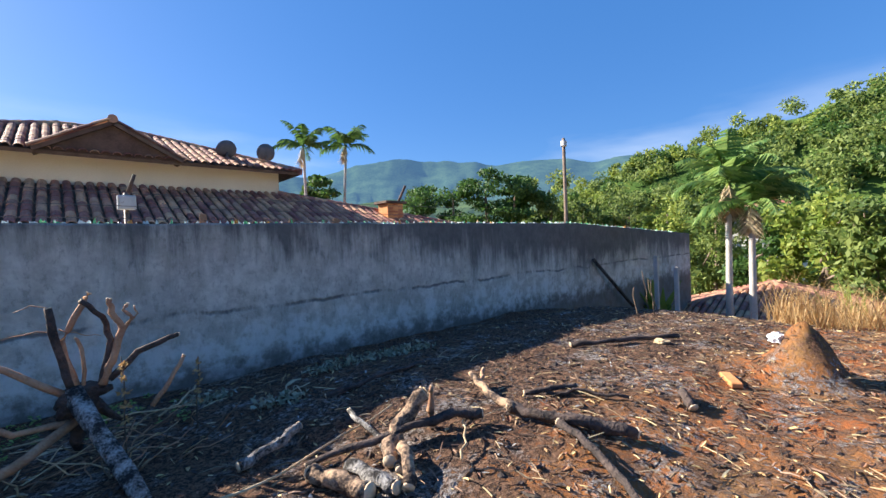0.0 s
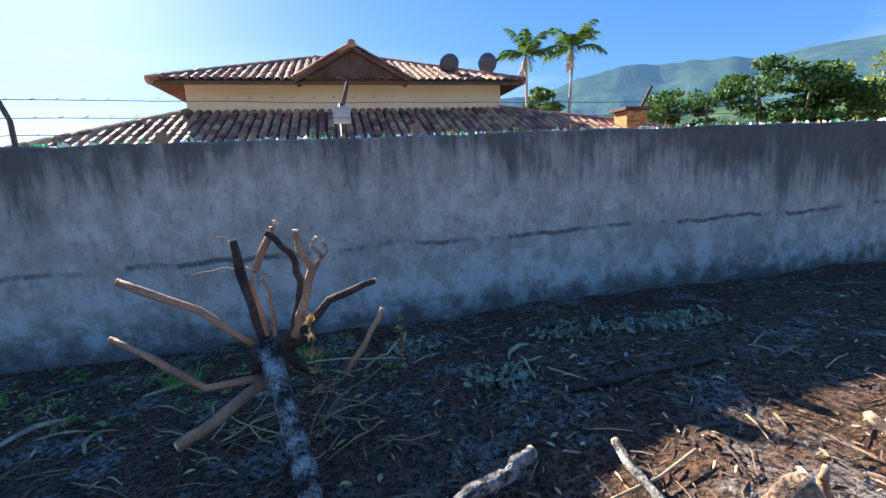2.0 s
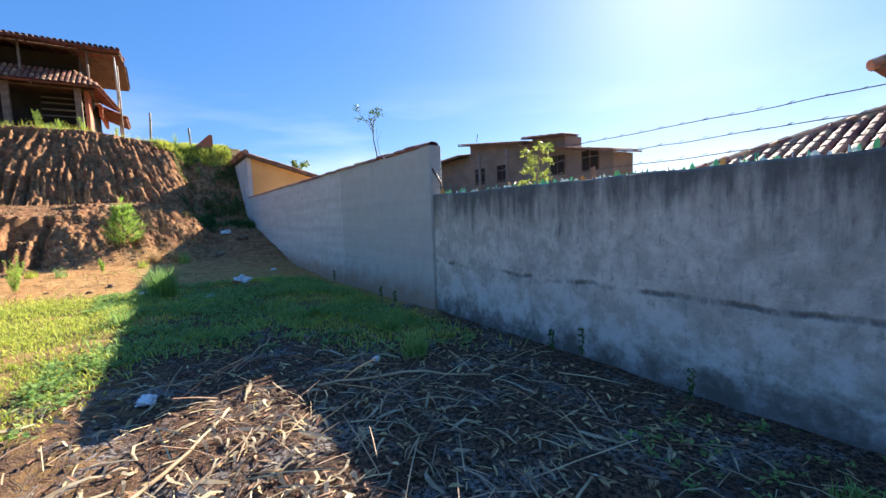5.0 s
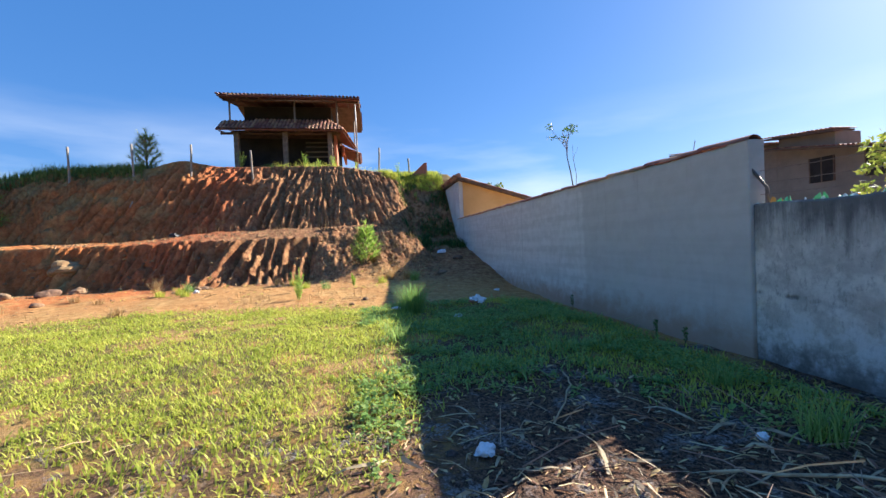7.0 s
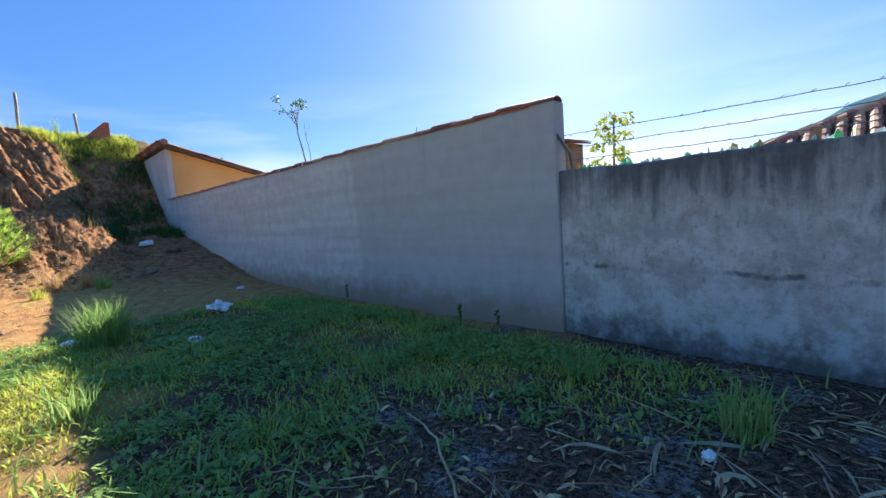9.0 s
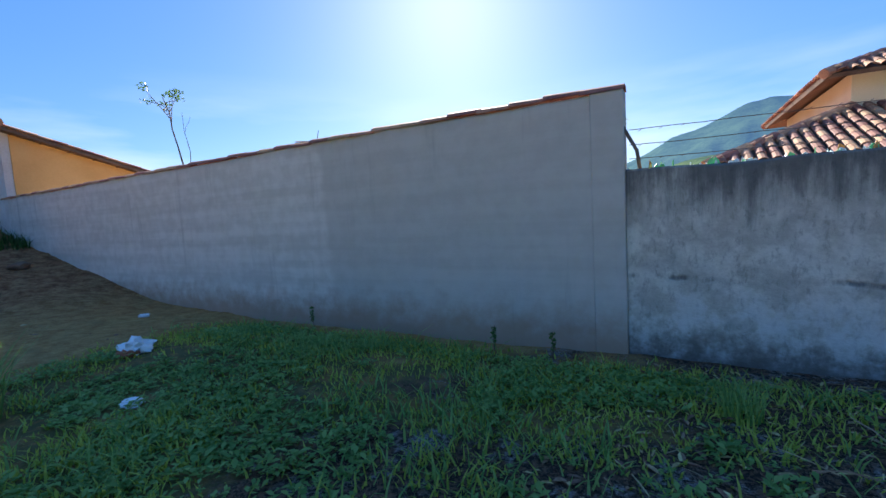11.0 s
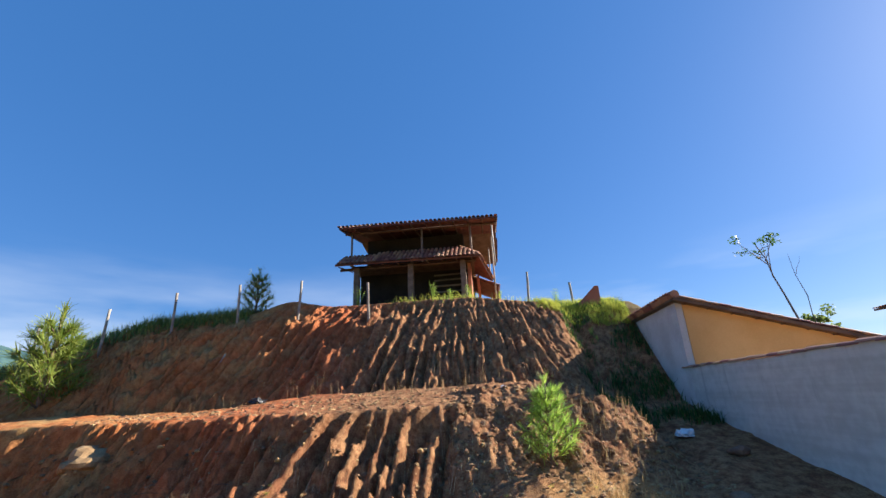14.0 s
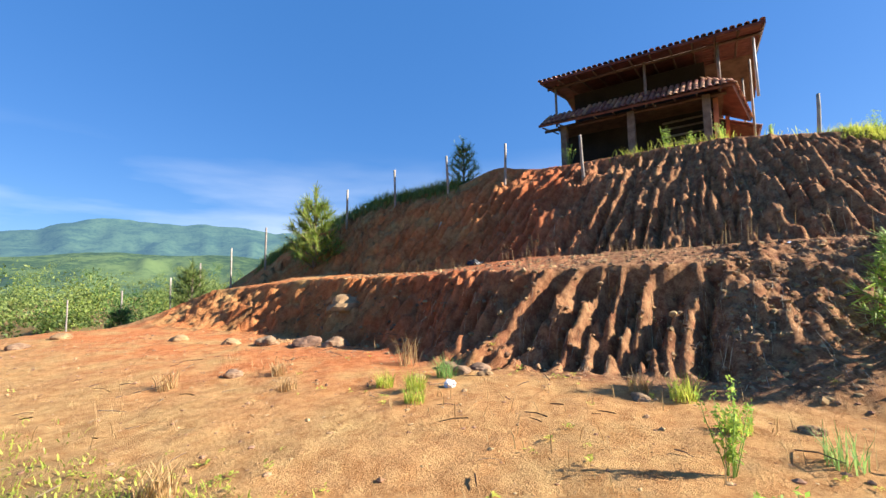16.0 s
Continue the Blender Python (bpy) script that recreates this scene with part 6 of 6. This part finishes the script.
pebbles("pebbles", PEBBLE, 3200, -20, -9, -16, 4, 0.008, 0.05, 43, "small reddish pebbles on the bare soil", lambda x, y: step(-11, -14, x))
pebbles("ash_lumps", CHAR, 2600, -6.5, 8.5, -2.5, 5.8, 0.008, 0.05, 44, "charred lumps and cinders on burnt ground", lambda x, y: 0.8 + 0 * x, "cinders")


def rock(at, s, m, label, seed, group="rocks"):
    bm = bmesh.new()
    bmesh.ops.create_icosphere(bm, subdivisions=3, radius=s)
    for v in bm.verts:
        k = noise.noise(v.co / s * 0.9 + Vector((seed, 0, 0))) * 0.45 + noise.noise(v.co / s * 3 + Vector((0, seed, 0))) * 0.14
        v.co *= 1 + k
        v.co.z *= 0.62
    ob = part("rock", bm, m)
    ob.matrix_world = pose(*at, 0, 0, seed * 77)
    return tagged(ob, label, "rock", group)


for i, (x, y, s) in enumerate(((-17.35, -0.3, 0.15), (-17.7, -1.85, 0.14), (-16.1, -7.9, 0.20), (-17.3, -4.9, 0.14), (-17.9, -4.5, 0.20), (-18.2, -4.9, 0.22), (-18.0, -4.1, 0.16), (-18.4, -4.4, 0.24), (-18.5, -10.5, 0.35), (-18.2, -11.6, 0.30), (-18.8, -9.4, 0.42), (-19.0, -8.6, 0.40), (-17.8, -13.5, 0.30), (-15.2, -16.5, 0.30), (-14.5, -15.2, 0.22), (-16.4, -17.8, 0.34), (-13.5, 0.7, 0.09), (-14.2, 1.05, 0.12), (-14.1, -0.1, 0.08), (-18.6, 3.9, 0.22), (-20.4, 4.9, 0.28), (-19.6, -1.9, 0.18))):
    s *= 0.75
    rock(on(x, y, s * 0.1), s, STONE if i % 3 else CLOD, "rough reddish-brown rock lying on the soil", i + 1)
rock(on(-20.6, -9.9, -0.25), 0.62, CLOD, "large pale weathered boulder in the bank", 31)


# ---- litter ----
def rag(at, s, m, label, seed, name="plastic_bag", flat=0.45):
    bm = bmesh.new()
    bmesh.ops.create_icosphere(bm, subdivisions=3, radius=s)
    for v in bm.verts:
        p = v.co / s
        k = abs(noise.noise(p * 2.2 + Vector((seed, 3, 1)))) * 0.9 + abs(noise.noise(p * 5 + Vector((1, seed, 2)))) * 0.4
        v.co *= 0.65 + k
        v.co.z = max(v.co.z * flat, -0.02)
    ob = part(name, bm, m)
    ob.matrix_world = pose(*at, 0, 0, seed * 40)
    return tagged(ob, label, "litter", "litter")


rag(on(-12.5, 3.68, 0.03), 0.19, PLASTIC, "crumpled white plastic bag on the grass", 1, flat=0.7)
rag(on(-12.42, 3.55, 0.02), 0.11, BRICK, "crumpled red wrapper beside a plastic bag", 7, "wrapper", 0.5)
rag(on(-10.78, 2.86, 0.03), 0.09, PLASTIC, "crumpled white wrapper in the grass", 2, "wrapper")
rag(on(-12.22, 1.74, 0.04), 0.10, PLASTIC, "crumpled white bag at the shade's edge", 3)
rag(on(-21.7, 4.43, 0.03), 0.19, PLASTIC, "torn white plastic sack on the shaded slope", 4, flat=0.85)
rag(on(-14.9, 4.9, 0.03), 0.08, PLASTIC, "small white wrapper near the wall", 5, "wrapper")
rag(on(-24.0, -7.6, 0.06), 0.26, BLACKBAG, "torn black and white plastic bag on the terrace", 6, flat=0.6)
rag(on(-23.6, 0.3, 0.04), 0.12, PLASTIC, "small white plastic scrap on the terrace", 8)
rag(on(5.24, 0.95, 0.04), 0.075, PLASTIC, "round white plastic cup on burnt ground", 9, "plastic_cup", 0.9)
rag(on(-17.1, -4.2, 0.03), 0.09, PLASTIC, "small white plastic scrap by the stones", 10, "wrapper", 0.8)
rag(on(-5.6, 1.95, 0.03), 0.07, PLASTIC, "crushed white cup on burnt ground", 11, "plastic_cup", 0.8)
rag(on(-5.3, 3.9, 0.02), 0.035, PLASTIC, "white eggshell on the dark ground", 12, "eggshell", 0.9)
rag(on(5.36, 2.06, 0.03), 0.09, STRAW, "pale torn leaf sheath on burnt ground", 13, "leaf_sheath", 0.3)
blk = part("clay_block", box_bm((-0.17, -0.05, 0), (0.17, 0.05, 0.05), 0.01), BRICK)
blk.matrix_world = pose(*on(4.65, 1.20), 0, 0, 30)
tagged(blk, "red clay block lying on burnt ground", "brick")

# leafy cut twigs lying in the wall's shade
for i, (x, y, s) in enumerate(((2.9, 4.35, 0.34), (2.4, 4.5, 0.26), (3.3, 4.25, 0.28), (1.2, 5.0, 0.2), (-1.2, 3.4, 0.3), (-0.7, 3.1, 0.24), (1.6, 4.0, 0.18))):
    t = thing("cut_twig", on(x, y), "cut leafy twig with grey-green leaves on the ground", "twig", "cut twigs")
    limb("stem", bend((-s, 0, 0.02), (s, 0.1, 0.05), 4, 0.02, i), 0.008, 0.004, TWIG, t, 5)
    polys("foliage", leaf_cloud([(s * (k / 4 - 1), 0.1 * math.sin(k * 2), 0.05) for k in range(9)], [0.11] * 9, 14, 0.034, 70 + i, 0.4), PALE_LEAF, t)

# ---- the uprooted stump ----
stump = thing("tree_stump", (0.3, 3.7, 0), "hacked tree stump with sawn bare branches leaning at the wall", "tree stump")
stump.matrix_world = Matrix.Identity(4)
node = Vector((0.18, 4.02, 0.50))
limb("trunk", [Vector((0.46, 3.12, -0.02)), Vector((0.40, 3.4, 0.10)), Vector((0.30, 3.7, 0.27)), node], 0.046, 0.062, ASHBARK, stump, 12, 0.35, 1, "charred trunk with white ash")
root = []
for k, (e, r0) in enumerate((((0.22, 0.06, -0.02), 0.062), ((-0.10, 0.06, -0.10), 0.058), ((0.02, 0.14, -0.46), 0.075), ((0.12, -0.05, -0.16), 0.05), ((0.28, 0.1, -0.30), 0.04), ((-0.16, 0.0, -0.34), 0.04))):
    line = bend(node, node + Vector(e), 5, 0.012, 60 + k)
    root.append(tube_data(line, [r0 * (1.0 - 0.72 * (j / 5) ** 2) for j in range(6)], 12, 0.45, 70 + k))
tagged(mesh_ob("root_mass", *joined(root), CHAR, stump, smooth=True), "gnarled charred root crown")


def branch(points, r0, r1, m, seed, cut=True):
    fine = []
    for a, b in zip(points[:-1], points[1:]):
        fine += bend(a, b, 3, 0.006, seed)[:-1]
    fine.append(Vector(points[-1]))
    r0, r1 = r0 * 0.68, r1 * 0.72
    b = limb("branch", fine, r0, r1, m, stump, 9, 0.28, seed)
    if cut:
        e, d = fine[-1], (fine[-1] - fine[-2]).normalized()
        limb("cut_end", [e - d * 0.004, e + d * 0.006], r1 * 1.03, r1 * 0.98, CUT, b, 9, 0.05)
    return b


N = node
branch([N + Vector((-0.05, 0, 0.0)), (-0.15, 4.08, 0.72), (-0.54, 4.12, 0.915)], 0.036, 0.030, BARK, 1)
branch([N + Vector((0.0, 0, 0)), (0.10, 4.05, 0.85), (0.07, 4.06, 1.10)], 0.045, 0.030, CHAR, 2)
branch([N + Vector((0.02, 0, 0.02)), (0.13, 4.06, 0.86), (0.25, 4.10, 1.10), (0.29, 4.12, 1.18)], 0.034, 0.024, BARK, 3)
branch([N + Vector((0.15, 0, 0)), (0.40, 4.08, 0.83), (0.36, 4.08, 1.00), (0.24, 4.08, 1.13)], 0.036, 0.024, CHAR, 4)
branch([N + Vector((0.16, 0, 0.02)), (0.40, 4.02, 0.68), (0.47, 4.04, 0.90), (0.41, 4.06, 1.03), (0.40, 4.06, 1.13)], 0.042, 0.024, BARK, 5)
branch([(0.46, 4.04, 0.86), (0.53, 4.05, 0.98), (0.48, 4.06, 1.04), (0.51, 4.06, 1.08)], 0.022, 0.014, BARK, 6)
branch([(0.50, 4.04, 0.93), (0.57, 4.06, 1.00), (0.55, 4.06, 1.06)], 0.014, 0.008, BARK, 7)
branch([N + Vector((0.05, 0, -0.02)), (0.24, 4.0, 0.72), (0.22, 4.02, 0.84), (0.20, 4.02, 0.88)], 0.020, 0.014, BARK, 8)
branch([N + Vector((0.2, 0, 0.05)), (0.55, 4.0, 0.72), (0.76, 4.02, 0.79), (0.82, 4.03, 0.80)], 0.040, 0.022, CHAR, 9)
branch([(0.62, 3.95, 0.30), (0.74, 3.97, 0.45), (0.85, 4.0, 0.63)], 0.026, 0.022, BARK, 10)
branch([N + Vector((-0.02, 0, -0.2)), (-0.12, 3.90, 0.34), (-0.36, 3.95, 0.52), (-0.56, 4.0, 0.64)], 0.034, 0.020, BARK, 11)
branch([N + Vector((0, 0, -0.2)), (-0.05, 3.75, 0.22), (-0.22, 3.72, 0.14)], 0.05, 0.04, BARK, 12)
branch([(0.11, 4.05, 0.93), (0.0, 4.08, 0.95), (-0.16, 4.1, 0.92), (-0.20, 4.1, 0.94)], 0.007, 0.004, BARK, 13, False)
branch([(0.09, 4.05, 1.10), (-0.02, 4.08, 1.13), (-0.10, 4.1, 1.09)], 0.006, 0.003, BARK, 14, False)
branch([(0.12, 4.05, 0.95), (0.24, 4.0, 0.90), (0.34, 3.98, 0.88)], 0.006, 0.003, BARK, 15, False)

brush = thing("brushwood", (0.5, 3.9, 0), "tangle of thin dry twigs round the stump", "brushwood")
brush.matrix_world = Matrix.Identity(4)
rb = random.Random(77)
for k in range(46):
    a = rb.uniform(0, 6.28)
    q = (0.35 + 0.75 * math.cos(a) * rb.random(), 3.95 + 0.5 * math.sin(a) * rb.random())
    t = rb.uniform(0, 6.28)
    L = rb.uniform(0.15, 0.5)
    e = (q[0] + math.cos(t) * L, q[1] + math.sin(t) * L * 0.7)
    limb("twig", bend((q[0], q[1], ground_at(*q) + 0.01), (e[0], e[1], ground_at(*e) + rb.uniform(0.02, 0.28)), 4, 0.02, 600 + k), 0.006, 0.003, STRAW if k % 3 == 0 else TWIG if k % 3 == 1 else BARK, brush, 5)

# ---- logs and branches on the ground ----
def log(points, r0, r1, m, label, seed, ends=True, group="logs"):
    pts = []
    for p in points:
        pts.append(Vector((p[0], p[1], ground_at(p[0], p[1]) + p[2])))
    fine = []
    for a, b in zip(pts[:-1], pts[1:]):
        fine += bend(a, b, 4, 0.016, seed)[:-1]
    fine.append(pts[-1])
    r0, r1 = r0 * 0.80, r1 * 0.80
    t = thing("fallen_branch", tuple(pts[0]), label, "branch", group)
    t.matrix_world = Matrix.Identity(4)
    limb("bark", fine, r0, r1, m, t, 10, 0.45, seed)
    if ends:
        for e, d, rr in ((fine[0], (fine[0] - fine[1]).normalized(), r0), (fine[-1], (fine[-1] - fine[-2]).normalized(), r1)):
            limb("cut_end", [e - d * 0.004, e + d * 0.006], rr, rr * 0.95, CUT, t, 10, 0.05)
    return t


log([(1.26, 2.64, 0.06), (1.32, 2.38, 0.07), (1.37, 2.14, 0.06)], 0.065, 0.07, LOGWOOD, "short peeled log with an ashy side", 1)
log([(1.44, 2.46, 0.07), (1.46, 2.28, 0.06), (1.50, 2.06, 0.05)], 0.055, 0.05, ASHBARK, "short ashy branch stub", 2)
log([(1.62, 2.30, 0.05), (1.74, 2.44, 0.10), (1.90, 2.46, 0.18), (2.04, 2.45, 0.26)], 0.055, 0.068, LOGWOOD, "stubby peeled log propped up", 3)
log([(2.08, 2.43, 0.02), (2.11, 2.46, 0.16), (2.13, 2.47, 0.28)], 0.045, 0.014, BARK, "split orange wood wedge standing up", 4)
log([(1.24, 2.67, 0.10), (1.75, 2.44, 0.13), (2.10, 2.28, 0.13), (2.34, 2.17, 0.09)], 0.024, 0.046, CHAR, "long burnt branch across the brushwood", 5)
log([(2.88, 2.80, 0.14), (2.66, 2.40, 0.10), (2.57, 2.06, 0.08)], 0.026, 0.048, LOGWOOD, "forked pale branch on sunlit ground", 6, False)
log([(2.58, 2.12, 0.08), (2.62, 1.84, 0.07), (2.72, 1.62, 0.07), (2.92, 1.32, 0.06)], 0.046, 0.052, CHAR, "thick burnt end of a forked branch", 46)
log([(2.99, 2.74, 0.14), (2.88, 2.66, 0.12), (2.76, 2.55, 0.11)], 0.020, 0.022, BARK, "short pale forked twig", 7)
log([(2.62, 1.72, 0.06), (2.52, 1.40, 0.05), (2.22, 0.92, 0.04)], 0.034, 0.026, CHAR, "long dark branch on sunlit ground", 8)
log([(2.96, 2.26, 0.04), (3.14, 2.12, 0.06), (3.37, 2.02, 0.04)], 0.030, 0.026, CHAR, "burnt branch on sunlit ground", 9)
log([(4.66, 2.84, 0.04), (5.1, 2.44, 0.05), (5.66, 1.97, 0.05)], 0.040, 0.034, CHAR, "burnt pole at the shadow's edge", 10)
log([(1.55, 2.02, 0.03), (1.66, 2.16, 0.10), (1.72, 2.30, 0.08)], 0.05, 0.045, LOGWOOD, "sawn log end in the brushwood", 41)
log([(1.92, 1.96, 0.03), (2.10, 2.10, 0.09), (2.34, 2.40, 0.05)], 0.010, 0.006, STRAW, "thin pale twig over the brushwood", 42, False)
log([(3.70, 1.22, 0.03), (3.80, 1.32, 0.07), (3.90, 1.36, 0.04)], 0.05, 0.035, CHAR, "short charred chunk on sunlit ground", 43)
log([(3.10, 2.14, 0.03), (3.30, 1.90, 0.05), (3.46, 1.60, 0.03)], 0.020, 0.014, CHAR, "thin burnt stick on sunlit ground", 44)
log([(0.2, 2.75, 0.03), (1.1, 2.75, 0.06), (2.1, 2.95, 0.05)], 0.012, 0.008, STRAW, "thin pale cane stalk", 11, False)
log([(0.95, 3.05, 0.04), (1.25, 3.12, 0.10), (1.42, 3.18, 0.14)], 0.045, 0.04, ASHBARK, "ashy root lump in the shade", 12)
log([(1.62, 2.2, 0.03), (1.75, 2.6, 0.05), (1.8, 3.1, 0.10)], 0.03, 0.025, ASHBARK, "ash-white branch on burnt ground", 13)
log([(-0.3, 5.0, 0.03), (0.6, 4.7, 0.10), (1.05, 4.62, 0.06)], 0.010, 0.008, STRAW, "pale bare stick by the wall", 14, False)
log([(0.75, 4.65, 0.03), (0.95, 4.75, 0.12), (1.1, 4.9, 0.2)], 0.012, 0.010, STRAW, "pale bare stick by the wall", 15, False)
log([(-2.3, 2.9, 0.02), (-2.6, 3.5, 0.03), (-2.75, 4.0, 0.03)], 0.012, 0.010, STRAW, "pale straight cane on burnt ground", 16, False)
log([(-3.9, 1.7, 0.03), (-4.4, 2.2, 0.05), (-5.0, 2.5, 0.05)], 0.014, 0.010, STRAW, "dry split cane on straw", 17)
log([(-3.3, 2.1, 0.03), (-3.5, 2.45, 0.05), (-3.45, 2.8, 0.05)], 0.013, 0.010, BARK, "dry split cane on straw", 18)
log([(-5.0, 3.2, 0.03), (-4.7, 3.9, 0.06), (-4.2, 4.5, 0.05)], 0.014, 0.010, STRAW, "dry bent cane in the shade", 19, False)
log([(-5.9, 2.6, 0.03), (-6.6, 3.1, 0.04), (-7.0, 3.2, 0.03)], 0.010, 0.008, STRAW, "dry bent cane in the shade", 20, False)
log([(-25.2, -11.5, 0.05), (-25.6, -10.9, 0.35), (-26.1, -10.3, 0.2)], 0.045, 0.03, GREYWOOD, "grey branch fallen on the terrace", 21)
log([(-25.0, -9.0, 0.03), (-25.4, -8.7, 0.5), (-25.9, -8.3, 0.35)], 0.045, 0.03, GREYWOOD, "grey branch fallen on the terrace", 22)
log([(2.2, 4.9, 0.02), (3.0, 4.7, 0.05), (3.9, 4.6, 0.03)], 0.02, 0.015, CHAR, "burnt branch in the wall's shade", 23)
log([(1.9, 3.7, 0.02), (2.5, 3.55, 0.05), (3.0, 3.6, 0.03)], 0.03, 0.02, CHAR, "burnt branch in the wall's shade", 24)
for i, (x, y, h) in enumerate(((7.4, 2.9, 0.6), (7.2, 3.1, 0.45), (8.2, 3.3, 0.75), (8.3, 3.2, 0.6))):
    s = limb("bare_stalk", bend((0, 0, -0.05), (0.1 * math.sin(i * 2), 0.1, h), 4, 0.03, i), 0.012, 0.006, TWIG, None, 5)
    s.matrix_world = pose(*on(x, y))
    tagged(s, "bare upright stalk at the edge of burnt ground", "stalk", "bare stalks")
